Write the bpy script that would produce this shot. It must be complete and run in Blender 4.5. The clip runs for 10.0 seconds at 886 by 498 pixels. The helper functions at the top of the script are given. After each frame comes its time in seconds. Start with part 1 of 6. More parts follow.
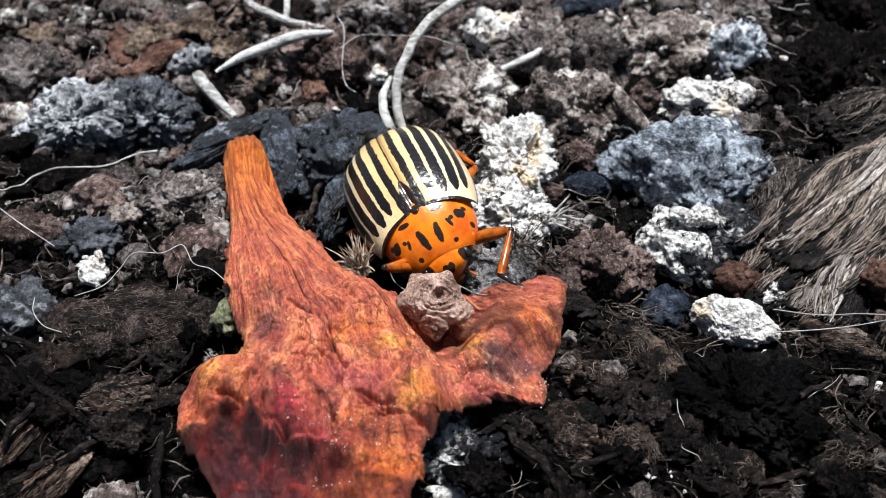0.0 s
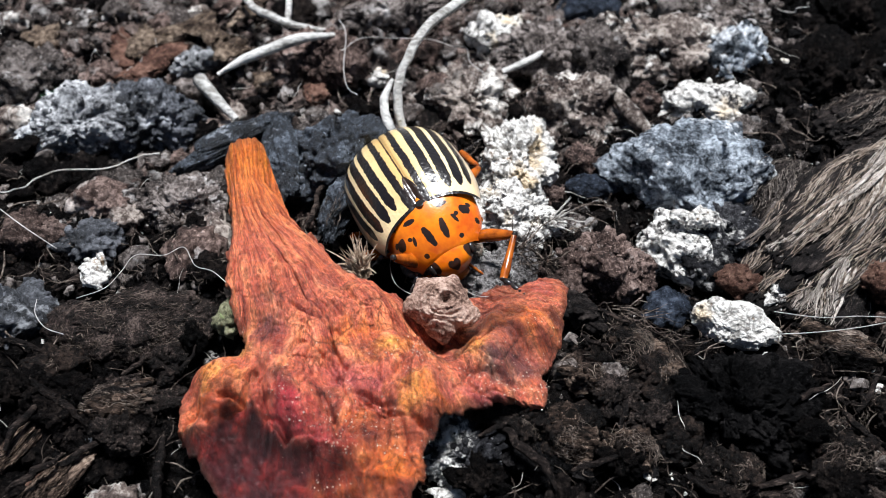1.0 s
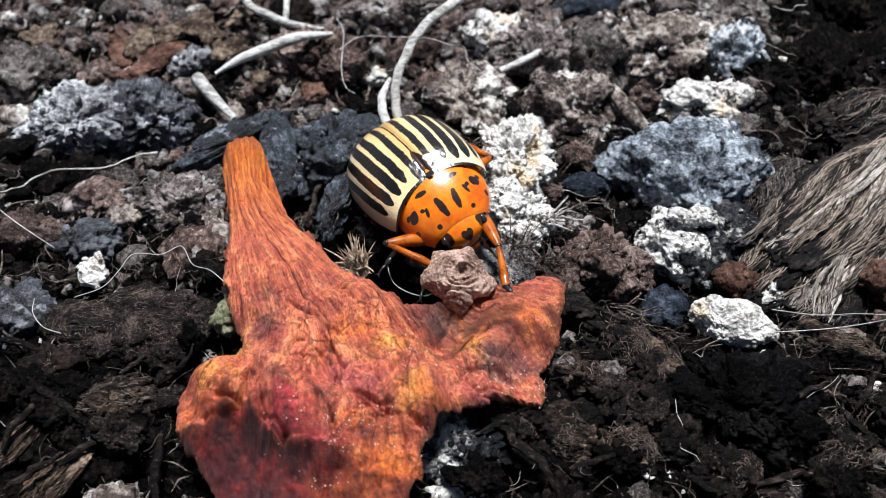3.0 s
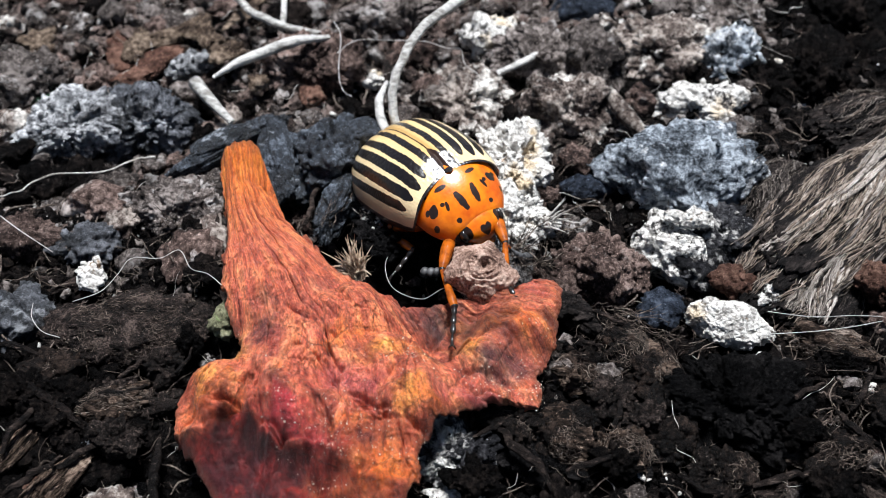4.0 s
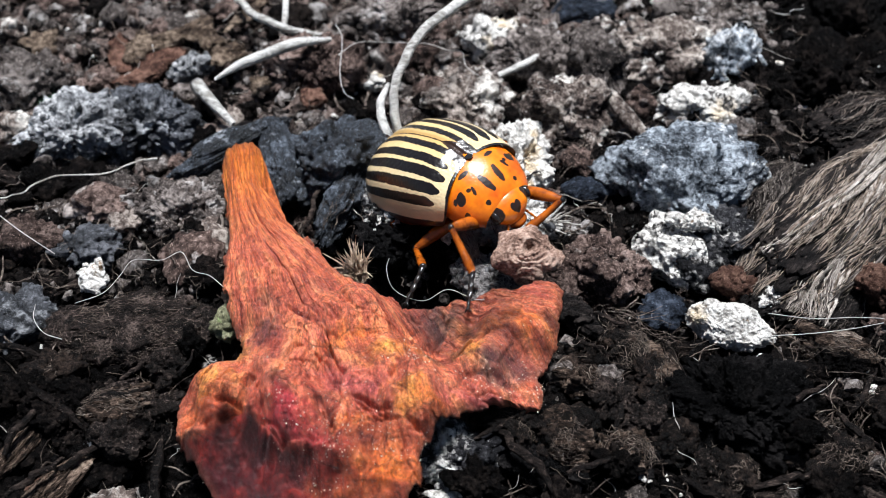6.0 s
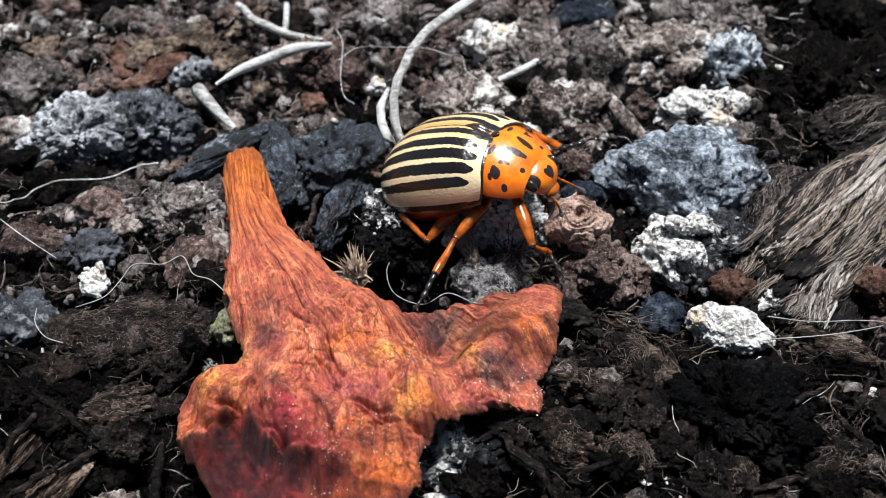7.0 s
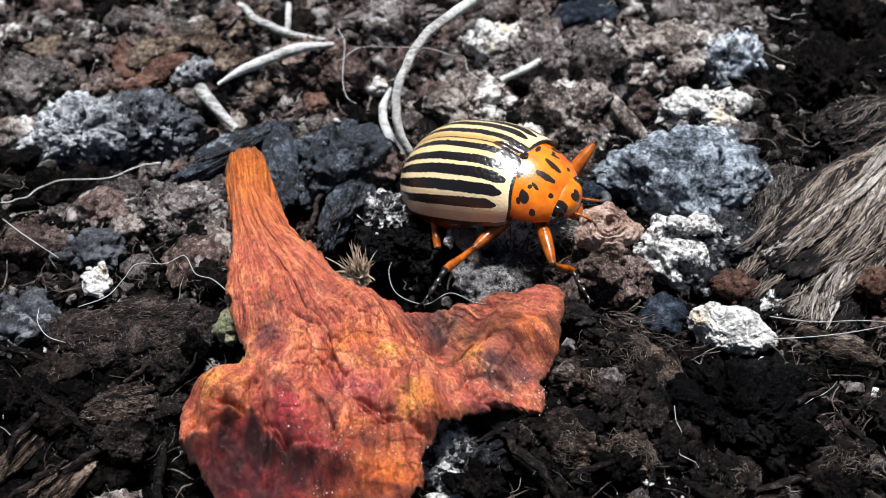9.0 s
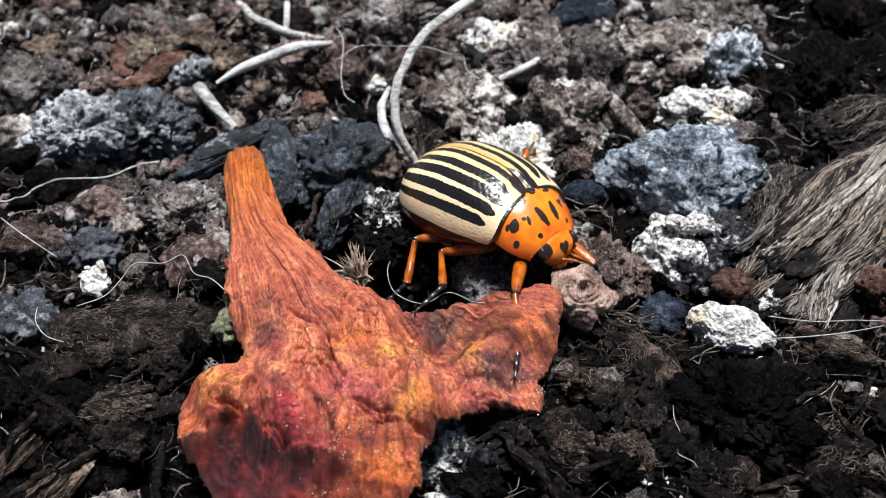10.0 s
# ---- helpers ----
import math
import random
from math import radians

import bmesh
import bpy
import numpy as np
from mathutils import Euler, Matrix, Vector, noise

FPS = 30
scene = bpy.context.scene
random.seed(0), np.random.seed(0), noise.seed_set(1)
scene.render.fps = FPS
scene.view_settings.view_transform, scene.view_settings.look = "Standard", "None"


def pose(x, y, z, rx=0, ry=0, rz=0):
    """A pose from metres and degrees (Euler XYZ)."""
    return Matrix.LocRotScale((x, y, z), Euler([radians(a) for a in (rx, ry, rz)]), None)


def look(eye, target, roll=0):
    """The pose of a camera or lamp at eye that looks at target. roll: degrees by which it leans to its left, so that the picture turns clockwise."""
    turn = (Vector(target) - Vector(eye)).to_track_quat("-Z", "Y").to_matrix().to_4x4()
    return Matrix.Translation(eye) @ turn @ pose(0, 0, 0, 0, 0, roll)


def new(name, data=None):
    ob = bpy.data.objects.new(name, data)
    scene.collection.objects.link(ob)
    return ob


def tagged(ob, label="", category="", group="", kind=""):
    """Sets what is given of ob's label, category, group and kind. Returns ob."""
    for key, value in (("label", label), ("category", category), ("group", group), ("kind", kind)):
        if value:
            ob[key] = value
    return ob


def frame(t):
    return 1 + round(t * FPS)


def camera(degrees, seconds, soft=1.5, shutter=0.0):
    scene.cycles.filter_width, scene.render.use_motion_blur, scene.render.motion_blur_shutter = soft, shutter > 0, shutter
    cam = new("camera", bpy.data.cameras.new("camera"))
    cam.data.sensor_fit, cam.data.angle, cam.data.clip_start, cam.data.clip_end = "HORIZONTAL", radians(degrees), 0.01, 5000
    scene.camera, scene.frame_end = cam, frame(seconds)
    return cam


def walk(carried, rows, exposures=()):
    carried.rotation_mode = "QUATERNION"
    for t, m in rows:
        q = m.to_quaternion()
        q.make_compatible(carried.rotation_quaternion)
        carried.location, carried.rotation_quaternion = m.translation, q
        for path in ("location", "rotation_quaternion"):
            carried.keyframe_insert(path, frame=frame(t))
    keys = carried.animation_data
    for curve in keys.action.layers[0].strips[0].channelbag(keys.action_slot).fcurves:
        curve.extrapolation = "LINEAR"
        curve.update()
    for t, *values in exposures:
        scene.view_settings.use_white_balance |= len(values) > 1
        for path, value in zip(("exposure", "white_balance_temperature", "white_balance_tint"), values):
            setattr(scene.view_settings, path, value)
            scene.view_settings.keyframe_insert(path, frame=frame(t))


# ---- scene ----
# ---- camera ----
cam = camera(50, 10.0, soft=0.5, shutter=0.5)
walk(cam, [
    (0, pose(0.00000, -0.03346, 0.03716, 42.000, 0.000, 0.000)),
    (0.5, pose(-0.00002, -0.03342, 0.03723, 41.928, -0.006, 0.060)),
    (1, pose(0.00004, -0.03351, 0.03721, 42.149, 0.076, 0.089)),
    (1.5, pose(0.00012, -0.03351, 0.03717, 42.082, 0.113, 0.117)),
    (2, pose(0.00011, -0.03347, 0.03724, 42.014, 0.120, 0.011)),
    (2.5, pose(0.00014, -0.03351, 0.03712, 42.125, 0.135, 0.079)),
    (4, pose(0.00027, -0.03356, 0.03741, 42.127, 0.248, -0.149)),
    (4.5, pose(0.00033, -0.03356, 0.03751, 42.191, 0.370, 0.006)),
    (5, pose(0.00028, -0.03366, 0.03731, 42.337, 0.333, -0.000)),
    (5.5, pose(0.00020, -0.03354, 0.03742, 42.093, 0.214, -0.112)),
    (7, pose(0.00039, -0.03374, 0.03753, 42.523, 0.452, -0.055)),
    (7.5, pose(0.00028, -0.03370, 0.03758, 42.438, 0.374, -0.084)),
    (8, pose(0.00028, -0.03365, 0.03762, 42.381, 0.360, -0.069)),
    (8.5, pose(0.00025, -0.03371, 0.03766, 42.445, 0.373, -0.093)),
    (9, pose(0.00030, -0.03376, 0.03753, 42.539, 0.444, -0.011)),
    (9.5, pose(0.00025, -0.03367, 0.03759, 42.453, 0.374, -0.079)),
    (10, pose(0.00032, -0.03368, 0.03756, 42.403, 0.384, -0.035)),
])
cam.data.dof.use_dof = True
cam.data.dof.focus_distance = 0.0447
cam.data.dof.aperture_fstop = 88.0

# ---- light: a bright hazy sky with a soft high sun ----
world = bpy.data.worlds.new("sky")
scene.world = world
world.use_nodes = True
sky = world.node_tree.nodes.new("ShaderNodeTexSky")
sky.sky_type, sky.sun_disc = "NISHITA", False
sky.sun_elevation, sky.sun_rotation = radians(77), radians(15)
back = world.node_tree.nodes["Background"]
world.node_tree.links.new(sky.outputs[0], back.inputs[0])
back.inputs[1].default_value = 0.035
sun = new("sun", bpy.data.lights.new("sun", "SUN"))
sun.data.energy, sun.data.angle, sun.data.color = 6.0, radians(14), (0.96, 0.98, 1.02)
sun.matrix_world = look((math.sin(radians(15)) * math.cos(radians(77)), math.cos(radians(15)) * math.cos(radians(77)), math.sin(radians(77))), (0, 0, 0))
scene.view_settings.exposure = 0.55

# ---- mesh helpers (plan in millimetres) ----
MM = 0.001


def hash3(i, j, k, seed):
    n = (i * 374761393 + j * 668265263 + k * 1274126177 + seed * 974634777) & 0xFFFFFFFF
    n = ((n ^ (n >> 13)) * 1103515245) & 0xFFFFFFFF
    n = ((n ^ (n >> 16)) * 2246822519) & 0xFFFFFFFF
    return ((n ^ (n >> 15)) & 0xFFFFFF) / float(0xFFFFFF)


def vnoise(p, seed=0):
    """Value noise, -1 to 1, of an n x 3 array."""
    c = np.floor(p).astype(np.int64)
    f = p - c
    f = f * f * f * (f * (f * 6 - 15) + 10)
    out = 0.0
    for dx in (0, 1):
        wx = f[:, 0] if dx else 1 - f[:, 0]
        for dy in (0, 1):
            wy = f[:, 1] if dy else 1 - f[:, 1]
            for dz in (0, 1):
                wz = f[:, 2] if dz else 1 - f[:, 2]
                out = out + wx * wy * wz * hash3(c[:, 0] + dx, c[:, 1] + dy, c[:, 2] + dz, seed)
    return out * 2 - 1


def fbm(p, freq, octaves=4, seed=0, gain=0.5):
    p = np.asarray(p, float) * freq
    total, amp = np.zeros(len(p)), 1.0
    for o in range(octaves):
        total += amp * vnoise(p + 17.3 * o, seed + o)
        p, amp = p * 2.03, amp * gain
    return total


def lumps(p, freq, seed=0):
    """Distance to the nearest of scattered seeds: 0 on a grain, about 1 between grains."""
    p = np.asarray(p, float) * freq
    c = np.floor(p).astype(np.int64)
    best = np.full(len(p), 9.0)
    for dx in (-1, 0, 1):
        for dy in (-1, 0, 1):
            for dz in (-1, 0, 1):
                i, j, k = c[:, 0] + dx, c[:, 1] + dy, c[:, 2] + dz
                d = (i + hash3(i, j, k, seed) - p[:, 0]) ** 2 + (j + hash3(i, j, k, seed + 7) - p[:, 1]) ** 2 \
                    + (k + hash3(i, j, k, seed + 13) - p[:, 2]) ** 2
                best = np.minimum(best, d)
    return np.sqrt(best)


def flat(x, y, z=0.0):
    return np.stack([x, y, np.zeros_like(x) + z], 1)


def make_mesh(name, verts, faces, mats, smooth=True, attrs=None, slots=None):
    """A mesh from millimetres. attrs: floats by vertex; slots: the material of each face."""
    me = bpy.data.meshes.new(name)
    verts = np.asarray(verts, float) * MM
    me.from_pydata(verts.tolist(), [], faces.tolist() if isinstance(faces, np.ndarray) else faces)
    for m in mats if isinstance(mats, (list, tuple)) else [mats]:
        me.materials.append(m)
    if slots is not None:
        me.polygons.foreach_set("material_index", np.asarray(slots, np.int32))
    if smooth:
        me.polygons.foreach_set("use_smooth", np.ones(len(me.polygons), bool))
    for key, values in (attrs or {}).items():
        a = me.attributes.new(key, "FLOAT", "POINT")
        a.data.foreach_set("value", np.asarray(values, np.float32))
    me.update()
    return me


def part(name, me, parent, label=""):
    ob = new(name, me)
    ob.parent = parent
    return tagged(ob, label)


def sheet_faces(nu, nv, wrap=False, flip=False):
    """Quads of a grid whose vertex (i, j) is i * nv + j; wrap joins the last j to the first."""
    i, j = np.meshgrid(np.arange(nu - 1), np.arange(nv if wrap else nv - 1), indexing="ij")
    j2 = (j + 1) % nv
    q = np.stack([i * nv + j, (i + 1) * nv + j, (i + 1) * nv + j2, i * nv + j2], -1).reshape(-1, 4)
    return q[:, ::-1] if flip else q


ICO = {}


def ico(level):
    if level not in ICO:
        bm = bmesh.new()
        bmesh.ops.create_icosphere(bm, subdivisions=level, radius=1.0)
        ICO[level] = (np.array([v.co[:] for v in bm.verts]), np.array([[v.index for v in f.verts] for f in bm.faces]))
        bm.free()
    return ICO[level]


def turn(rx, ry, rz):
    return np.array(pose(0, 0, 0, rx, ry, rz).to_3x3())


def tube(points, radii, sides=8, wobble=0.0, seed=0, steps=6):
    """A closed tapered tube along a smooth line through the points; vertices and faces."""
    p = np.asarray(points, float)
    r = np.asarray(radii if np.ndim(radii) else [radii] * len(p), float)
    q = np.concatenate([[2 * p[0] - p[1]], p, [2 * p[-1] - p[-2]]])
    line, rad = [], []
    for i in range(len(p) - 1):
        a, b, c, d = q[i:i + 4]
        for s in np.arange(steps) / steps:
            line.append(0.5 * (2 * b + (c - a) * s + (2 * a - 5 * b + 4 * c - d) * s * s + (3 * b - a - 3 * c + d) * s ** 3))
            rad.append(r[i] + (r[i + 1] - r[i]) * s)
    line, rad = np.array(line + [p[-1]]), np.array(rad + [r[-1]])
    if wobble:
        k = np.arange(len(line)) * 0.35
        line = line + wobble * np.stack([vnoise(flat(k, k * 0, s), seed) for s in (1.5, 7.5, 13.5)], 1)
    t = np.gradient(line, axis=0)
    t /= np.linalg.norm(t, axis=1)[:, None] + 1e-9
    up = np.array([0.31, 0.2, 0.93])
    u = np.cross(t, up)
    u /= np.linalg.norm(u, axis=1)[:, None] + 1e-9
    v = np.cross(t, u)
    a = np.linspace(0, 2 * np.pi, sides, endpoint=False)
    rings = line[:, None] + rad[:, None, None] * (u[:, None] * np.cos(a)[None, :, None] + v[:, None] * np.sin(a)[None, :, None])
    n = len(line)
    verts = rings.reshape(-1, 3)
    faces = sheet_faces(n, sides, wrap=True).tolist()
    return verts, faces + [list(range(sides))[::-1], [(n - 1) * sides + i for i in range(sides)]]


def joined(pieces):
    """Vertices and faces of several pieces in one."""
    verts, faces, at = [], [], 0
    for v, f in pieces:
        verts.append(np.asarray(v))
        faces += [[i + at for i in q] for q in (f.tolist() if isinstance(f, np.ndarray) else f)]
        at += len(v)
    return np.concatenate(verts), faces


# ---- materials ----
def graph(name, rough=0.8, spec=0.3):
    m = bpy.data.materials.new(name)
    m.use_nodes = True
    t = m.node_tree
    b = t.nodes["Principled BSDF"]
    b.inputs["Roughness"].default_value = rough
    b.inputs["Specular IOR Level"].default_value = spec
    return m, t, b


def node(t, kind, links=(), **settings):
    n = t.nodes.new(kind)
    for key, value in settings.items():
        n.inputs[key.replace("_", " ")].default_value = value
    for key, source in dict(links).items():
        t.links.new(source, n.inputs[key])
    return n


def coords(t):
    return t.nodes.new("ShaderNodeTexCoord").outputs["Object"]


def grain(t, vec, scale, detail=5, rough=0.6, stretch=None):
    if stretch:
        vec = node(t, "ShaderNodeMapping", {"Vector": vec}, Scale=stretch).outputs[0]
    return node(t, "ShaderNodeTexNoise", {"Vector": vec}, Scale=scale, Detail=detail, Roughness=rough).outputs["Fac"]


def ramp(t, fac, stops):
    n = node(t, "ShaderNodeValToRGB", {"Fac": fac})
    e = n.color_ramp.elements
    while len(e) < len(stops):
        e.new(0.5)
    for i, (at, col) in enumerate(stops):
        e[i].position = at
        e[i].color = (*(col if np.ndim(col) else (col, col, col)), 1)
    return n.outputs["Color"]


def blend(t, fac, a, b, mode="MIX"):
    n = t.nodes.new("ShaderNodeMix")
    n.data_type, n.blend_type = "RGBA", mode
    for key, value in ((0, fac), (6, a), (7, b)):
        if isinstance(value, (int, float)):
            n.inputs[key].default_value = value
        elif isinstance(value, tuple):
            n.inputs[key].default_value = (*value, 1)
        else:
            t.links.new(value, n.inputs[key])
    return n.outputs[2]


def bump(t, b, height, strength, dist, after=None):
    n = node(t, "ShaderNodeBump", {"Height": height}, Strength=strength, Distance=dist)
    if after:
        t.links.new(after, n.inputs["Normal"])
    t.links.new(n.outputs[0], b.inputs["Normal"])
    return n.outputs[0]


def calc(t, op, a, b):
    n = t.nodes.new("ShaderNodeMath")
    n.operation = op
    for key, value in ((0, a), (1, b)):
        if isinstance(value, (int, float)):
            n.inputs[key].default_value = value
        else:
            t.links.new(value, n.inputs[key])
    return n.outputs[0]


def attr(t, name):
    n = t.nodes.new("ShaderNodeAttribute")
    n.attribute_name = name
    return n.outputs["Fac"]


def earth(name, dark, mid, light, speck=None, amount=0.62, size=1.0, rough=0.85, bumps=1.0, stretch=None, vary=True, spec=None):
    """Crumbly earth, stone or peat: three tones at two scales, and specks of another colour. size in millimetres."""
    damp = light[0] < 0.2
    m, t, b = graph(name, rough, spec or (0.05 if light[0] < 0.05 else 0.12))
    vec = coords(t)
    island = t.nodes.new("ShaderNodeNewGeometry").outputs["Random Per Island"]
    single = t.nodes.new("ShaderNodeObjectInfo").outputs["Random"]
    add = node(t, "ShaderNodeVectorMath", {0: vec})
    add.operation = "ADD"
    off = node(t, "ShaderNodeCombineXYZ", {"X": single, "Y": island})
    sc = node(t, "ShaderNodeVectorMath", {0: off.outputs[0]})
    sc.operation = "SCALE"
    sc.inputs["Scale"].default_value = 0.13
    t.links.new(sc.outputs[0], add.inputs[1])
    vec = add.outputs[0]
    coarse = grain(t, vec, 450 / size, 4, 0.6, stretch)
    fine = grain(t, vec, 3400 / size, 8, 0.75, stretch)
    mixed = blend(t, 0.55, coarse, fine)
    lift = 0.025 if light[0] < 0.15 else 0.0
    col = ramp(t, mixed, ((0.42 + lift, dark), (0.5 + lift, mid), (0.59 + lift, light)))
    if speck:
        sp = grain(t, vec, 1300 / size, 5, 0.7)
        patch = grain(t, vec, 240 / size, 3, 0.5)
        mask = ramp(t, blend(t, 0.45, sp, patch), ((amount - 0.05, 0.0), (amount + 0.03, 1.0)))
        tone = ramp(t, fine, ((0.3, tuple(c * 0.55 for c in speck)), (0.55, speck)))
        col = blend(t, mask, col, tone)
    # specular glints, painted into the base colour as fine pale flecks
    if light[0] < 0.35:
        glint = ramp(t, grain(t, vec, 7500, 5, 0.7, stretch), ((0.60, 0.0), (0.69, 0.85)))
        col = blend(t, glint, col, tuple(c * 2.2 + 0.015 for c in light))
    if vary:
        col = blend(t, 1.0, col, ramp(t, island, ((0.0, 0.65), (1.0, 1.3))), "MULTIPLY")
    t.links.new(col, b.inputs["Base Color"])
    first = bump(t, b, coarse, bumps * 0.6, 0.0005)
    second = bump(t, b, fine, bumps, 0.0004, first)
    if damp:
        bump(t, b, grain(t, vec, 9000, 4, 0.7, stretch), 0.8, 0.00016, second)
        t.links.new(ramp(t, coarse, ((0.35, 0.45), (0.65, 0.9))), b.inputs["Roughness"])
    return m


def crust(name, soil, amount):
    """Cracked white mineral crust with cream patches; soil shows in its gaps. amount: share of the gaps."""
    m, t, b = graph(name, 0.9, 0.1)
    vec = coords(t)
    single = t.nodes.new("ShaderNodeObjectInfo").outputs["Random"]
    add = node(t, "ShaderNodeVectorMath", {0: vec, 1: node(t, "ShaderNodeCombineXYZ", {"X": single, "Y": calc(t, "MULTIPLY", single, 0.37)}).outputs[0]})
    add.operation = "ADD"
    vec = add.outputs[0]
    fine, soft = grain(t, vec, 3200, 6, 0.7), grain(t, vec, 420, 5, 0.6)
    col = ramp(t, fine, ((0.3, (0.36, 0.335, 0.305)), (0.5, (0.57, 0.55, 0.515)), (0.6, (0.74, 0.725, 0.69))))
    col = blend(t, ramp(t, grain(t, vec, 330, 3, 0.5), ((0.58, 0.0), (0.68, 0.6))), col, (0.62, 0.43, 0.2))
    for size, deep in ((1100.0, 0.5), (2900.0, 0.3)):
        cells = node(t, "ShaderNodeTexVoronoi", {"Vector": vec}, Scale=size)
        cells.feature = "DISTANCE_TO_EDGE"
        col = blend(t, deep, col, ramp(t, calc(t, "ADD", cells.outputs["Distance"], calc(t, "MULTIPLY", calc(t, "SUBTRACT", fine, 0.5), 0.5)), ((0.0, 0.12), (0.09, 1.0))), "MULTIPLY")
    gap = ramp(t, blend(t, 0.4, soft, fine), ((amount - 0.02, 1.0), (amount + 0.02, 0.0)))
    col = blend(t, gap, col, ramp(t, fine, ((0.4, soil), (0.6, tuple(c * 6 for c in soil)))))
    t.links.new(col, b.inputs["Base Color"])
    first = bump(t, b, soft, 0.6, 0.0005)
    bump(t, b, fine, 0.8, 0.0003, first)
    return m


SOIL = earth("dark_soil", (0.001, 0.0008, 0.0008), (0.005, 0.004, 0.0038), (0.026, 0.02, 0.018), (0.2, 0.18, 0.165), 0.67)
# far peat soil, its colour paled to carry the haze there
HAZED = earth("hazed_peat_soil", (0.016, 0.012, 0.0105), (0.085, 0.062, 0.054), (0.28, 0.215, 0.19), (0.5, 0.46, 0.42), 0.64)
STEM = earth("bleached_stem", (0.30, 0.285, 0.26), (0.66, 0.65, 0.62), (0.84, 0.83, 0.80), stretch=(0.3, 1.0, 1.0), rough=0.75)
CRUMB = earth("crumbs", (0.012, 0.010, 0.0095), (0.078, 0.064, 0.058), (0.31, 0.27, 0.25), (0.6, 0.57, 0.55), 0.60)
PEAT = earth("brown_peat", (0.010, 0.0068, 0.006), (0.068, 0.045, 0.038), (0.26, 0.19, 0.165), (0.48, 0.43, 0.4), 0.63)
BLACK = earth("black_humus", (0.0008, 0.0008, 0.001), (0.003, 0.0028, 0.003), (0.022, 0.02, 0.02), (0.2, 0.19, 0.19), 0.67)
COAL = earth("charcoal_earth", (0.004, 0.005, 0.007), (0.035, 0.039, 0.048), (0.19, 0.20, 0.225), (0.5, 0.52, 0.55), 0.64, rough=0.55, spec=0.5)
GREY = earth("grey_stone", (0.014, 0.017, 0.021), (0.13, 0.148, 0.17), (0.46, 0.51, 0.56), (0.84, 0.86, 0.88), 0.59)
ASH = earth("ashy_earth", (0.035, 0.035, 0.038), (0.21, 0.215, 0.225), (0.56, 0.57, 0.58), (0.78, 0.79, 0.8), 0.58)
BLUE = earth("blue_stone", (0.007, 0.01, 0.016), (0.03, 0.04, 0.06), (0.12, 0.145, 0.19), size=1.2)
WHITE = crust("white_chalk", (0.12, 0.08, 0.05), 0.385)
CRUST = crust("white_crust", (0.03, 0.028, 0.027), 0.455)
TAN = earth("tan_crust", (0.016, 0.012, 0.011), (0.12, 0.092, 0.080), (0.44, 0.385, 0.34), (0.84, 0.80, 0.74), 0.56)
SPECK = earth("speckled_stone", (0.004, 0.004, 0.005), (0.018, 0.018, 0.021), (0.10, 0.10, 0.106), (0.84, 0.82, 0.78), 0.58)
LICHEN = earth("lichen", (0.05, 0.05, 0.03), (0.2, 0.2, 0.12), (0.45, 0.43, 0.3), (0.2, 0.34, 0.1), 0.6)
BARK = earth("bark", (0.0018, 0.0014, 0.0014), (0.009, 0.007, 0.0065), (0.06, 0.048, 0.043), stretch=(0.3, 1.0, 1.0))
WOOD = earth("weathered_wood", (0.012, 0.010, 0.009), (0.115, 0.095, 0.083), (0.50, 0.44, 0.39), stretch=(0.07, 1.0, 1.0))
STRAW = earth("dry_straw", (0.28, 0.25, 0.22), (0.55, 0.52, 0.48), (0.78, 0.76, 0.72), stretch=(0.3, 1.0, 1.0), rough=0.6)
HAIR = earth("pale_fibre", (0.4, 0.38, 0.36), (0.6, 0.58, 0.56), (0.75, 0.74, 0.72), rough=0.5)
FIBRE = earth("brown_fibre", (0.012, 0.009, 0.008), (0.085, 0.064, 0.053), (0.30, 0.245, 0.205), rough=0.6)
RUST = earth("rusty_scrap", (0.025, 0.012, 0.009), (0.085, 0.042, 0.030), (0.20, 0.115, 0.085))
SCRAP = earth("dry_petal_scrap", (0.06, 0.034, 0.026), (0.24, 0.15, 0.115), (0.47, 0.34, 0.275), size=0.5, bumps=0.5, vary=False)
MOSS = earth("moss", (0.004, 0.012, 0.006), (0.015, 0.045, 0.022), (0.05, 0.11, 0.05))
STRAWY = earth("tan_leaf_bits", (0.015, 0.010, 0.008), (0.075, 0.052, 0.037), (0.26, 0.20, 0.15))
# the next two: dark peat with the view's vignette put into the colour
DIM_WET = earth("dim_wet_peat", (0.0005, 0.0004, 0.0004), (0.0026, 0.0019, 0.0018), (0.023, 0.0175, 0.015), (0.24, 0.2, 0.18), 0.68)
DIM_PEAT = earth("dim_peat", (0.0012, 0.0009, 0.0008), (0.0085, 0.0056, 0.0045), (0.065, 0.044, 0.034), (0.3, 0.24, 0.2), 0.66)
SLAB = earth("fuzzy_bark", (0.002, 0.0015, 0.0013), (0.019, 0.0135, 0.0115), (0.13, 0.098, 0.085), size=0.42)
OLD = earth("old_wood", (0.004, 0.0034, 0.003), (0.036, 0.030, 0.027), (0.21, 0.18, 0.165), stretch=(0.2, 1.0, 1.0))
SHRED = earth("shredded_bark", (0.004, 0.0028, 0.002), (0.052, 0.034, 0.025), (0.27, 0.195, 0.15), (0.46, 0.36, 0.28), 0.66, size=0.6, stretch=(0.35, 1.0, 1.0))
FRAY = earth("frayed_fibre", (0.08, 0.06, 0.045), (0.32, 0.25, 0.2), (0.62, 0.53, 0.45), rough=0.7)
